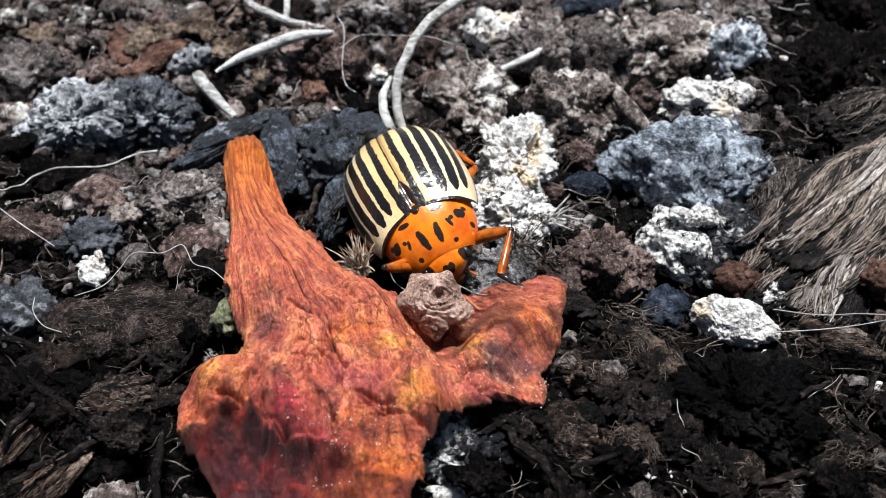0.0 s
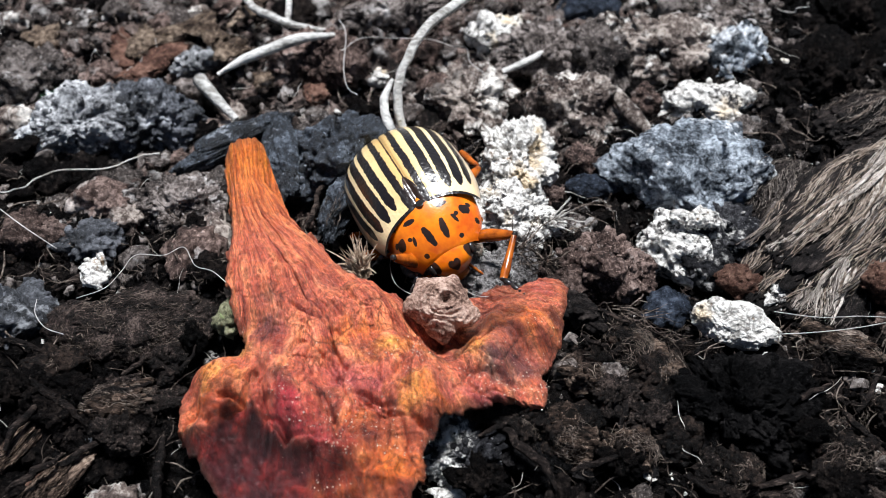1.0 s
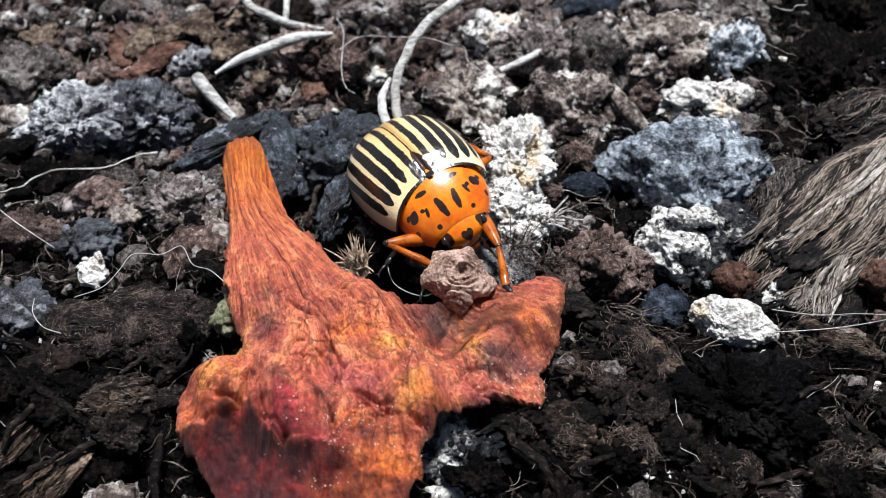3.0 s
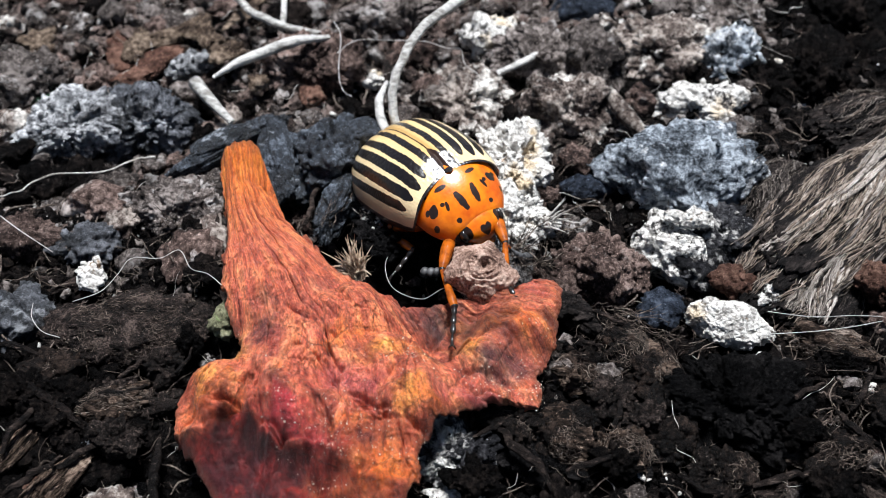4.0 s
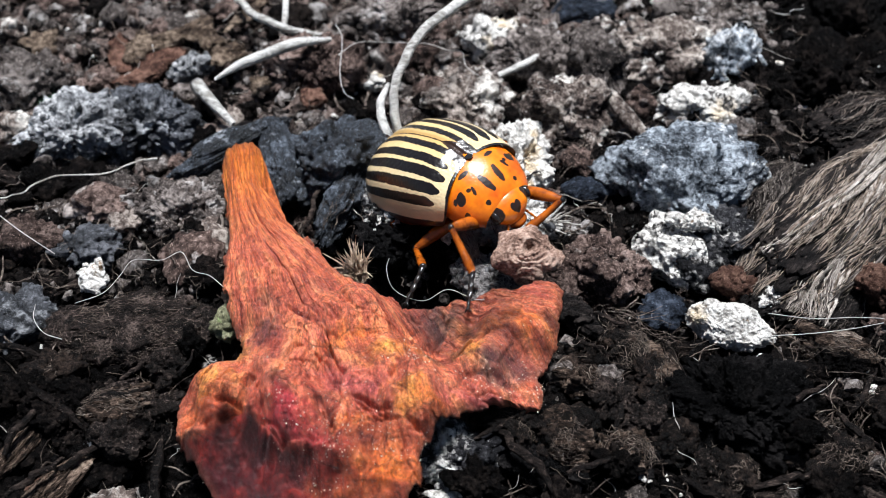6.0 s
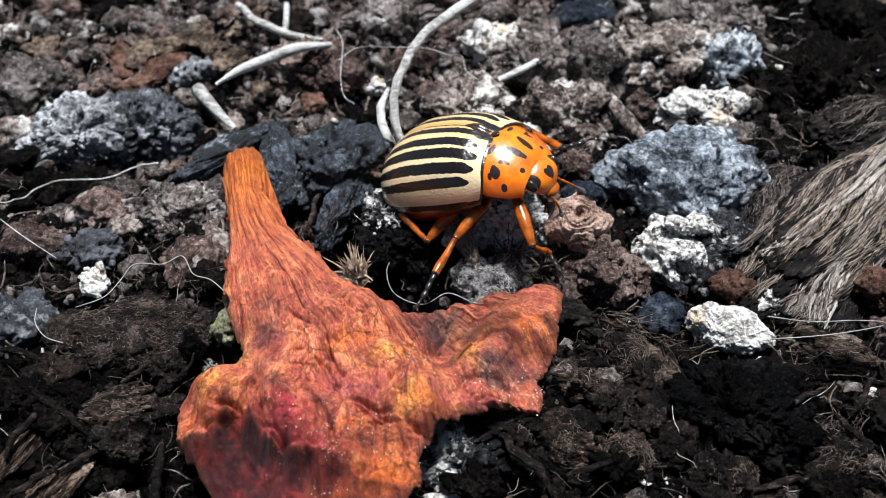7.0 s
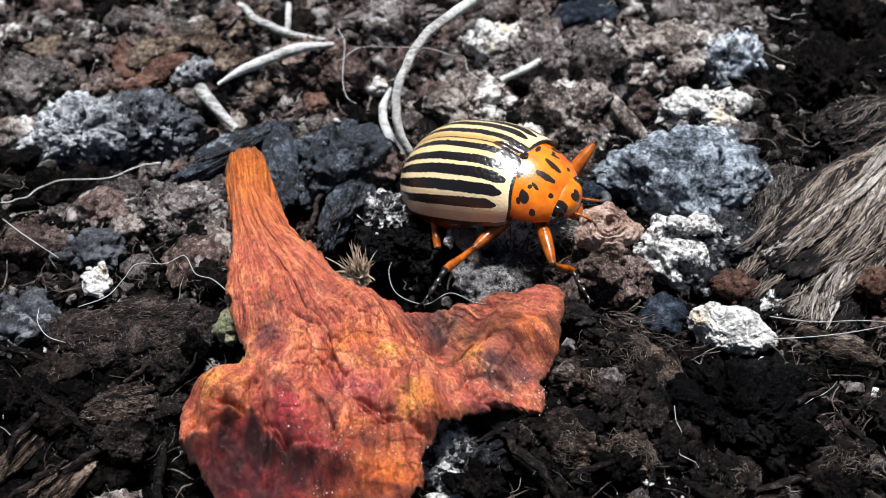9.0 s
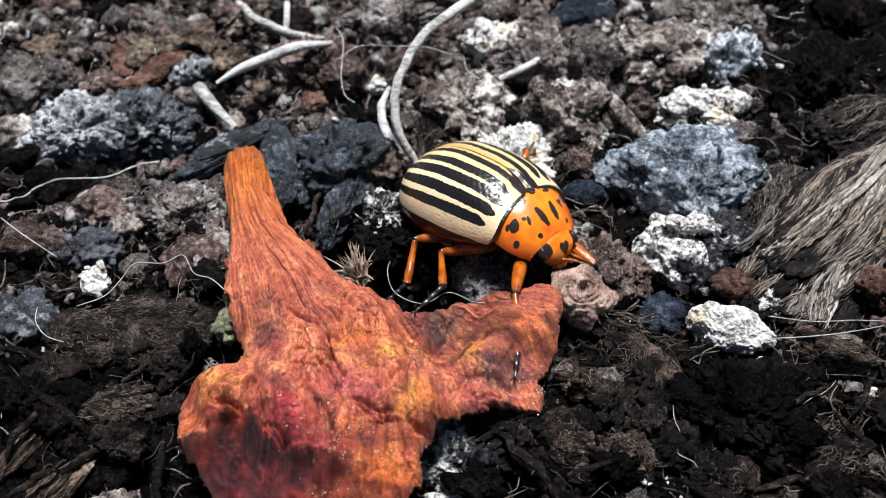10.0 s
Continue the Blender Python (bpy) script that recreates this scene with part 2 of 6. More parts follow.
TUFT = earth("tan_tuft", (0.24, 0.155, 0.10), (0.58, 0.42, 0.30), (0.82, 0.68, 0.55), rough=0.7)
PALE = earth("bleached_fibre", (0.14, 0.118, 0.10), (0.48, 0.42, 0.37), (0.8, 0.74, 0.68), rough=0.6)
WOOL = earth("woolly_grey", (0.03, 0.028, 0.028), (0.22, 0.205, 0.20), (0.6, 0.57, 0.56), (0.7, 0.67, 0.66), 0.61, size=0.5)
DUST = earth("warm_dust", (0.85, 0.70, 0.52), (0.93, 0.83, 0.68), (0.95, 0.91, 0.82), size=0.5)
TAR = earth("blue_black_charcoal", (0.004, 0.005, 0.007), (0.021, 0.027, 0.037), (0.14, 0.165, 0.20), (0.5, 0.54, 0.6), 0.63, spec=0.45)
SLIVER = earth("brown_sliver", (0.0025, 0.0018, 0.0016), (0.015, 0.0105, 0.009), (0.10, 0.074, 0.062), stretch=(0.3, 1.0, 1.0))


# ---- the ground ----
def dip(x, y, cx, cy, sx, sy, depth):
    return depth * np.exp(-((x - cx) / sx) ** 2 - ((y - cy) / sy) ** 2)


def ground_height(x, y):
    """Height of the soil in millimetres over the plan."""
    x, y = np.asarray(x, float), np.asarray(y, float)
    p = flat(x, y, 3.3)
    z = 1.0 * fbm(p, 0.13, 3, 11) + 0.55 * fbm(p, 0.42, 3, 21)
    z = z + 0.9 * (0.45 - lumps(p, 0.55, 5) ** 2) + 0.45 * (0.4 - lumps(p, 1.5, 9) ** 2)
    z = z - dip(x, y, -2.2, -3.0, 2.0, 1.6, 3.0) - dip(x, y, -6.5, 0.5, 1.8, 2.2, 2.2) - dip(x, y, 0.5, -13.0, 2.5, 1.6, 2.0)
    z = z - dip(x, y, 10.5, -2.3, 3.0, 0.9, 2.0) - dip(x, y, -11.0, -8.5, 1.2, 1.0, 1.8) + dip(x, y, 26, 12, 9, 9, 2.5)
    return z - 0.5


def build_ground():
    fine_x, fine_y = np.arange(-34, 36.01, 0.2), np.arange(-24, 42.01, 0.2)
    far = np.array([1, 2.5, 5, 9, 15, 25, 40, 60, 90, 130.0])
    xs = np.concatenate([-34 - far[::-1], fine_x, 36 + far])
    ys = np.concatenate([-24 - far[::-1], fine_y, 42 + far])
    gx, gy = np.meshgrid(xs, ys, indexing="ij")
    x, y = gx.ravel(), gy.ravel()
    z = ground_height(x, y)
    z = z + 0.12 * fbm(flat(x, y, 1.0), 4.0, 2, 31)
    faces = sheet_faces(len(xs), len(ys))
    fx, fy = x[faces].mean(1), y[faces].mean(1)
    # paler soil on the far left puts the haze there into the colour
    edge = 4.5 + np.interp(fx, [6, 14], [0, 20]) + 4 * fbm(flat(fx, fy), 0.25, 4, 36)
    me = make_mesh("ground", np.stack([x, y, z], 1), faces, [SOIL, HAZED], slots=fy > edge)
    tagged(new("ground", me), "dark moist crumbly garden soil with peat", "soil", kind="structure")


KEPT = []


def free(x, y, r):
    """Whether a loose lump of that radius keeps clear of the placed things."""
    return all((x - a) ** 2 + (y - b) ** 2 > (c + 0.7 * r) ** 2 for a, b, c in KEPT)


def rough_ball(level, rough, bits, seed, knobs=2.2, aspect=(1, 1, 1)):
    """A unit lump: uneven as a whole, crumbly in detail. aspect keeps the grain even on a long or flat one."""
    unit, f = ico(level)
    v = unit * aspect
    o = seed * 3.71
    r = 1 + rough * fbm(v + o, 1.1, 5, seed, 0.55) - 0.25 * rough * np.abs(fbm(v + o, 3.1, 3, seed + 9))
    if bits:
        w = v + o + 0.22 * np.stack([fbm(v + o + 9 * i, 2.2, 3, seed + i) for i in range(3)], 1)
        much = np.clip(0.8 + 1.1 * fbm(v + o, 1.6, 2, seed + 21), 0.15, 1.6)
        r = r + much * bits * (0.45 - lumps(w, knobs, seed) ** 2) + 0.4 * bits * much * (0.4 - lumps(w, knobs * 2.6, seed + 3) ** 2)
        if level > 5:
            r = r + 0.16 * bits * (0.4 - lumps(w, knobs * 6.5, seed + 5) ** 2) + 0.10 * bits * fbm(w, knobs * 5, 3, seed + 6)
    return unit * r[:, None], f


def crumbed(v, f, count, seed):
    """Adds crumbs that stick to a lump, most of them fine."""
    rng = np.random.RandomState(seed + 70)
    v0, f0 = ico(1)
    at = v[rng.randint(len(v), size=min(count, 260))]
    size = 0.06 * 5 ** (rng.rand(len(at)) ** 2.2)
    bits = v0[None] * rng.uniform(0.6, 1.25, (len(at), len(v0), 1)) * rng.uniform(0.5, 1.4, (len(at), 1, 3)) * size[:, None, None] + at[:, None]
    more = (f0[None] + len(v) + (np.arange(len(at)) * len(v0))[:, None, None]).reshape(-1, 3)
    return np.concatenate([v, bits.reshape(-1, 3)]), np.concatenate([f, more])


def clod(name, x, y, z, sx, sy, sz, rz, mat, label, category="clod", rough=0.35, bits=0.3, seed=1, level=6, tilt=(0, 0), knobs=2.2):
    """One lump of earth or stone: centre, half sizes in millimetres, turn in degrees."""
    KEPT.append((x, y, 0.8 * (sx * sy) ** 0.5))
    mean = (sx * sy * sz) ** (1 / 3)
    v, f = rough_ball(level, rough, bits, seed, knobs, (sx / mean, sy / mean, sz / mean))
    v = (v * (sx, sy, sz)) @ turn(tilt[0], tilt[1], rz).T
    if level > 4 and rough > 0.21:
        v, f = crumbed(v, f, int(16 * sx * sy) + 20, seed)
    ob = new(name, make_mesh(name, v, f, mat))
    ob.location = (x * MM, y * MM, z * MM)
    return tagged(ob, label, category)


def grained(name, x, y, z, sx, sy, sz, rz, mat, label, category="wood", seed=1, level=6, tilt=(0, 0), ridge=0.16, strands=0, fray=FIBRE, core=None, fine=0):
    """A weathered piece of wood or bark with ridges along its grain (its x axis), and loose strands as parts."""
    KEPT.extend((x + q * sx * math.cos(radians(rz)), y + q * sx * math.sin(radians(rz)), 0.85 * sy) for q in (-0.6, 0, 0.6))
    v, f = ico(level)
    q = v * (1.0, 1, 1) + seed * 2.3
    bend = 0.35 * fbm(q, 0.9, 2, seed)
    run = np.stack([q[:, 0] * 0.14, q[:, 1] + bend, q[:, 2] + bend * 0.6], 1)
    r = 1 + (0.12 if strands > 20 else 0.28) * fbm(q, 1.2, 3, seed + 2) + ridge * (0.5 - np.abs(fbm(run, 6.5, 3, seed + 4))) + 0.5 * ridge * fbm(run * (0.6, 1, 1), 16, 3, seed + 5)
    p = v * r[:, None]
    p[:, 2] = np.clip(p[:, 2], -0.9, None)
    m = turn(tilt[0], tilt[1], rz)
    ob = new(name, make_mesh(name, p * (sx, sy, sz), f, core or mat))
    ob.matrix_basis = metres(Matrix.Translation((x, y, z)) @ pose(0, 0, 0, tilt[0], tilt[1], rz))
    rng = np.random.RandomState(seed)
    threads = []
    for i in range(strands + fine):
        thin = i >= strands
        a, w, n = rng.uniform(-0.99, 0.4 if thin else -0.2), rng.uniform(-0.97, 0.95), rng.uniform(0.25, 0.9) if thin else rng.uniform(0.8, 2.0)
        k = np.linspace(0, 1, 11)
        px = np.minimum(a + n * k, 0.97)
        py = w * (1 - 0.10 * px) + 0.11 * np.sin(px * 3.3 + w * 2) + 0.05 * np.sin(px * 8 + w * 11 + rng.rand()) + (0.07 * np.sin(k * 3 + 6 * rng.rand()) if thin else 0)
        pz = np.sqrt(np.clip(1.0 - np.minimum(px ** 2 + py ** 2, 0.97), 0.03, 1)) * 1.04 + 0.13 * np.sin(w * 12 + px * 1.5) + (0.12 if thin else 0.05) * rng.rand()
        rad = np.array([0.3, 0.7, 0.9, 1, 1, 1, 1, 0.9, 0.8, 0.6, 0.2]) * (0.013 + 0.017 * rng.rand() if thin else 0.024 * 4.2 ** (rng.rand() ** 1.9)) * min(1.0, sy / 2.5 + 0.4)
        vv, ff = tube(np.stack([px * sx, py * sy, pz * sz], 1), rad, 4 if thin else 6, 0.09, seed + i, 3 if thin else 4)
        if thin:
            threads.append((vv, ff))
        else:
            part("wood_fibre", make_mesh("wood_fibre", vv, ff, fray if i % 3 == 0 else mat), ob)
    if threads:
        tagged(part("fibre_mat", make_mesh("fibre_mat", *joined(threads), fray), ob, "pale hair-thin wood fibres"), kind="stuff")
    return tagged(ob, label, category)


def metres(m):
    m = m.copy()
    m.translation = m.translation * MM
    return m


def strand(name, points, radii, mat, label, category="fibre", wobble=0.0, seed=0, sides=8, steps=8):
    """A stalk, root or hair along points above the plan; its origin at the first of them."""
    p = np.asarray(points, float)
    v, f = tube(p - p[0], radii, sides, wobble, seed, steps)
    ob = new(name, make_mesh(name, v, f, mat))
    ob.location = p[0] * MM
    return tagged(ob, label, category)


def strewn(rng, count, near=-19.0, far=33.0, side=0):
    """Places on the ground, denser near by; side pulls them towards one end: -1 near, 1 far."""
    k = rng.rand(count)
    k = k ** (0.6 if side > 0 else 1.6 if side < 0 else 1.1)
    y = near + (far - near) * k
    half = 19.5 + (y + 17) * 0.29
    return rng.uniform(-1, 1, count) * half, y


def bundle(ob, path, count, wide, seed):
    """Wavy bright wood fibres that run side by side along a path, as parts of a piece of wood."""
    rng = np.random.RandomState(seed)
    p = np.array(path, float)
    s = np.linspace(0, len(p) - 1.001, 15)
    i = s.astype(int)
    q = p[i] * (1 - (s - i))[:, None] + p[i + 1] * (s - i)[:, None]
    away = np.stack([-np.gradient(q[:, 1]), np.gradient(q[:, 0]), 0 * s], 1)
    away /= np.linalg.norm(away, axis=1)[:, None]
    here = ob.matrix_basis.copy()
    here.translation = here.translation / MM
    here.invert()
    threads = []
    for k in range(count * 4):
        a, b = sorted(rng.uniform(-0.15, 1.15, 2))
        a, b = max(a, 0), min(max(b, a + 0.3), 1)
        u = np.linspace(a, b, 12) * 14
        row = np.stack([np.interp(u, np.arange(15), q[:, c]) for c in range(3)], 1)
        out = np.stack([np.interp(u, np.arange(15), away[:, c]) for c in range(3)], 1)
        w = rng.uniform(-1, 1)
        shift = w * wide * (0.75 + 0.25 * np.cos(u * 0.45)) + 0.10 * np.sin(u * 0.9 + 5 * w) + 0.04 * np.sin(u * 2.1 + 40 * w)
        row = row + out * shift[:, None]
        row[:, 2] += 0.35 * (1 - w * w) + 0.16 * np.sin(11 * w + u * 0.2) + 0.12 * rng.rand() - 0.25
        thin = k >= count
        rad = (rng.uniform(0.012, 0.026) if thin else rng.uniform(0.035, 0.10)) * np.array([0.3, 0.7, 0.9, 1, 1, 1, 1, 1, 0.9, 0.8, 0.6, 0.2])
        v, f = tube(np.array([here @ Vector(c) for c in row]), rad, 4 if thin else 6, 0.08, seed + k, 3)
        if thin:
            threads.append((v, f))
        else:
            part("wood_fibre", make_mesh("wood_fibre", v, f, (PALE, FRAY, PALE, WOOD)[k % 4]), ob)
    tagged(part("fibre_mat", make_mesh("fibre_mat", *joined(threads), PALE), ob, "pale hair-thin wood fibres"), kind="stuff")


def tuft(name, x, y, z, count, length, lean, spread, mat, label, seed, thick=0.05, curl=0.25):
    """A frayed tuft: fibres that fan out of one root. lean: the way they point."""
    rng = np.random.RandomState(seed)
    ob = tagged(new(name), label, "fibre tuft")
    ob.location = (x * MM, y * MM, z * MM)
    for i in range(count):
        d = np.array(lean, float) + rng.normal(0, spread, 3)
        d /= np.linalg.norm(d)
        n = length * rng.uniform(0.5, 1.1)
        root = rng.normal(0, 0.12 * length, 3) * (1, 1, 0.3)
        bend = rng.normal(0, curl, 3)
        k = np.linspace(0, 1, 5)[:, None]
        v, f = tube(root + d * n * k + bend * n * k * k, thick * rng.uniform(0.5, 1.2) * np.array([1.3, 1.1, 0.9, 0.7, 0.25]), 5, 0.05 * length, seed + i, 3)
        part("fibre", make_mesh("fibre", v, f, mat), ob)
    return ob


def hairy(ob, sx, sy, sz, rz, count, length, mat, seed, thick=0.018, label="curled root fibres"):
    """Curled fibres that cling to a lump of those half sizes, as one part of it."""
    rng = np.random.RandomState(seed)
    m, pieces = turn(0, 0, rz), []
    way = rng.uniform(0, 6.28)
    for i in range(count):
        d = rng.normal(0, 1, 3) + (0, -0.5, 0.9)
        d /= np.linalg.norm(d)
        side = np.cross(d, (math.cos(way), math.sin(way), 0.3) + rng.normal(0, 0.5, 3))
        side /= np.linalg.norm(side)
        up = np.cross(side, d)
        n, bow, k = length * rng.uniform(0.3, 1.1), rng.uniform(-1.6, 1.6), np.linspace(-0.5, 0.5, 6)[:, None]
        p = d * (1.02 + rng.uniform(0, 0.1)) + (side * k + up * (bow * k * k * 2 + 0.10 * np.sin(9 * k + bow * 4)) + d * (0.06 * np.sin(7 * k + bow * 9) - 0.25 * k * k)) * n / (sx * sy * sz) ** (1 / 3)
        p = p / np.maximum(np.linalg.norm(p, axis=1)[:, None] / 1.08, 1) * (sx, sy, sz)
        pieces.append(tube(p @ m.T, thick * rng.uniform(0.4, 1.2) * np.array([0.5, 1, 1, 1, 0.8, 0.3]), 5, 0.10, seed + i, 3))
    tagged(part("hair_mat", make_mesh("hair_mat", *joined(pieces), mat), ob, label), kind="stuff")
    return ob


def soil_bits(name, count, sizes, level, mat, label, seed, squash=(0.5, 1.0), sink=0.2, long=1.0, side=0, crisp=False, near=-19.0, right=99.0):
    """Countless loose bits strewn on the ground, one mesh."""
    rng = np.random.RandomState(seed)
    v0, f0 = ico(level)
    shapes = [rough_ball(level, 0.5, 0.4 if level > 2 else 0.2, seed + k, 1.6)[0] for k in range(12)]
    x, y = strewn(rng, count, near, side=side)
    size = sizes[0] * (sizes[1] / sizes[0]) ** (rng.rand(count) ** 1.7)
    if sizes[1] > 0.7 or right < 99:
        ok = np.array([free(*q) for q in zip(x, y, size * (sizes[1] > 0.7))]) & (x < right)
        x, y, size = x[ok], y[ok], size[ok]
        count = len(x)
    z = ground_height(x, y)
    verts = np.empty((count, len(v0), 3))
    for i in range(count):
        s = size[i] * np.array([long, 1, 1]) * np.array([1, rng.uniform(0.6, 1.0), rng.uniform(*squash)])
        m = turn(rng.uniform(-25, 25), rng.uniform(-25, 25), rng.uniform(0, 360))
        verts[i] = (shapes[i % 12] * s) @ m.T + (x[i], y[i], z[i] + size[i] * sink)
    faces = (f0[None] + (np.arange(count) * len(v0))[:, None, None]).reshape(-1, 3)
    tagged(new(name, make_mesh(name, verts.reshape(-1, 3), faces, mat, smooth=not crisp)), label, "soil", kind="stuff")


def loose_lumps(name, count, sizes, level, mat, label, category, group, seed, squash=(0.5, 0.95), sink=0.25, long=1.0, side=0, bits=0.4, dry=False):
    """Lumps that can be told apart: each a thing of its own, on a few shared meshes."""
    rng = np.random.RandomState(seed)
    meshes = []
    for k in range(10):
        v, f = rough_ball(level, 0.45, bits, seed + k, 1.9)
        meshes.append(make_mesh(name, v * (long, rng.uniform(0.7, 1.0), rng.uniform(*squash)), f, mat))
    x, y = strewn(rng, count, side=side)
    z = ground_height(x, y)
    for i in range(count):
        s = sizes[0] * (sizes[1] / sizes[0]) ** (rng.rand() ** 1.5)
        if not free(x[i], y[i], s) or (dry and x[i] > 9 + 0.25 * y[i] and rng.rand() < 0.75):
            continue
        ob = new(name, meshes[i % 10])
        ob.matrix_basis = pose(x[i] * MM, y[i] * MM, (z[i] + s * sink) * MM, rng.uniform(-25, 25), rng.uniform(-25, 25), rng.uniform(0, 360)) @ Matrix.Scale(s, 4)
        tagged(ob, label, category, group)


def soil_fibres(name, count, seed, mat, length=(1.0, 4.5), radius=(0.02, 0.07), label="", side=0, curl=0.12):
    rng = np.random.RandomState(seed)
    pieces = []
    xs, ys = strewn(rng, count, side=side)
    for i in range(count):
        x, y, a, n = xs[i], ys[i], rng.uniform(0, 6.28), rng.uniform(*length)
        c = rng.uniform(-0.5, 0.5)
        s = np.linspace(-0.5, 0.5, 5)
        px = x + n * (s * np.cos(a) - c * s * s * 2 * np.sin(a))
        py = y + n * (s * np.sin(a) + c * s * s * 2 * np.cos(a))
        pz = ground_height(px, py)
        pz = 0.4 * pz + 0.6 * pz.max() + 0.2 + 0.5 * rng.rand() + 0.3 * rng.rand(5)
        r = rng.uniform(*radius)
        pieces.append(tube(np.stack([px, py, pz], 1), [r * 0.6, r, r, r, r * 0.4], 4, curl, seed + i, 3))
    v, f = joined(pieces)
    tagged(new(name, make_mesh(name, v, f, mat)), label, "fibres", kind="stuff")


def leaf_dust(count, seed):
    """Bright grains of dust and sand stuck to the leaf."""
    rng = np.random.RandomState(seed)
    v0, f0 = ico(1)
    spots = [(-4.1, -13.2, 0.8, 0.7), (-4.6, -14.2, 0.9, 0.6), (-4.0, -12.0, 1.0, 0.8), (-6.2, -12.6, 0.8, 0.8), (2.9, -10.4, 1.2, 0.35), (2.4, -9.6, 1.3, 0.5), (-1.0, -9.8, 0.7, 0.4), (-1.6, -13.6, 0.8, 0.6), (-6.5, -9.0, 2.0, 2.0), (4.4, -9.0, 0.5, 1.2)]
    at = []
    for i in range(count):
        a, b, ra, rb = spots[rng.randint(len(spots))]
        x, y = rng.normal(a, ra), rng.normal(b, rb)
        at.append((x, y))
    x, y = np.array(at).T
    z = leaf_surface(x, y)
    ok = z > 0
    x, y, z = x[ok], y[ok], z[ok]
    r = 0.010 + 0.026 * rng.rand(len(x)) ** 2
    verts = np.stack([x, y, z], 1)[:, None] + r[:, None, None] * v0[None] * rng.uniform(0.6, 1.4, (len(x), 1, 3))
    faces = (f0[None] + (np.arange(len(x)) * len(v0))[:, None, None]).reshape(-1, 3)
    tagged(new("dust_grains", make_mesh("dust_grains", verts.reshape(-1, 3), faces, DUST, smooth=False)), "pale dust grains on the dry petal", "dust", kind="stuff")


# ---- the dry leaf ----
LEAF_EDGE = [(-11.8, 4.6), (-11.2, 5.0), (-9.7, 5.0), (-9.2, 2.5), (-8.1, 0.2), (-6.2, -2.3), (-4.4, -4.1), (-2.5, -4.8), (-1.4, -5.3), (-0.2, -5.2),
             (1.0, -4.8), (2.3, -4.7), (3.2, -4.6), (4.5, -4.3), (5.7, -4.8), (5.6, -6.4), (5.1, -7.7), (4.5, -8.8), (4.5, -10.6), (2.8, -10.9), (1.3, -11.3),
             (-0.2, -12.6), (-0.8, -13.7), (-0.9, -14.8), (-1.5, -16.3), (-3.2, -17.5), (-5.4, -17.9), (-7.7, -16.7), (-9.3, -14.9), (-10.4, -13.4), (-11.2, -12.2),
             (-10.7, -10.5), (-9.3, -9.2), (-9.3, -7.2), (-10.1, -5.5), (-10.5, -3.3), (-10.7, -0.8), (-11.2, 1.8)]
LEAF_RISE = [(-10.7, 4.8, 3.4), (-9.9, 1.5, 3.6), (-9.0, -2.5, 3.8), (-7.6, -6.0, 4.0), (-4.4, -4.1, 3.2), (-2.2, -5.0, 2.8), (0.4, -6.7, 1.3), (-1.2, -5.4, 2.4), (0.0, -5.2, 2.3), (1.2, -4.8, 2.4), (3.2, -4.6, 2.9),
             (5.2, -4.8, 3.4), (3.9, -9.1, 1.9), (4.4, -10.4, 2.2), (1.3, -11.2, 3.0), (-1.0, -11.6, 4.9), (-1.6, -9.4, 4.7), (-0.1, -7.6, 1.5), (-3.7, -6.3, 4.4),
             (-6.5, -12.0, 5.1), (-9.2, -11.4, 4.6), (-11.1, -12.1, 2.8), (-8.2, -13.8, 4.2), (-6.2, -15.4, 4.0), (-5.4, -17.9, 3.4), (-4.2, -13.6, 3.9), (-9.3, -7.6, 2.8),
             (1.8, -8.4, 3.5), (3.0, -7.0, 3.9), (-2.0, -14.2, 3.2), (-3.2, -15.8, 3.4), (-4.8, -10.0, 3.9)]
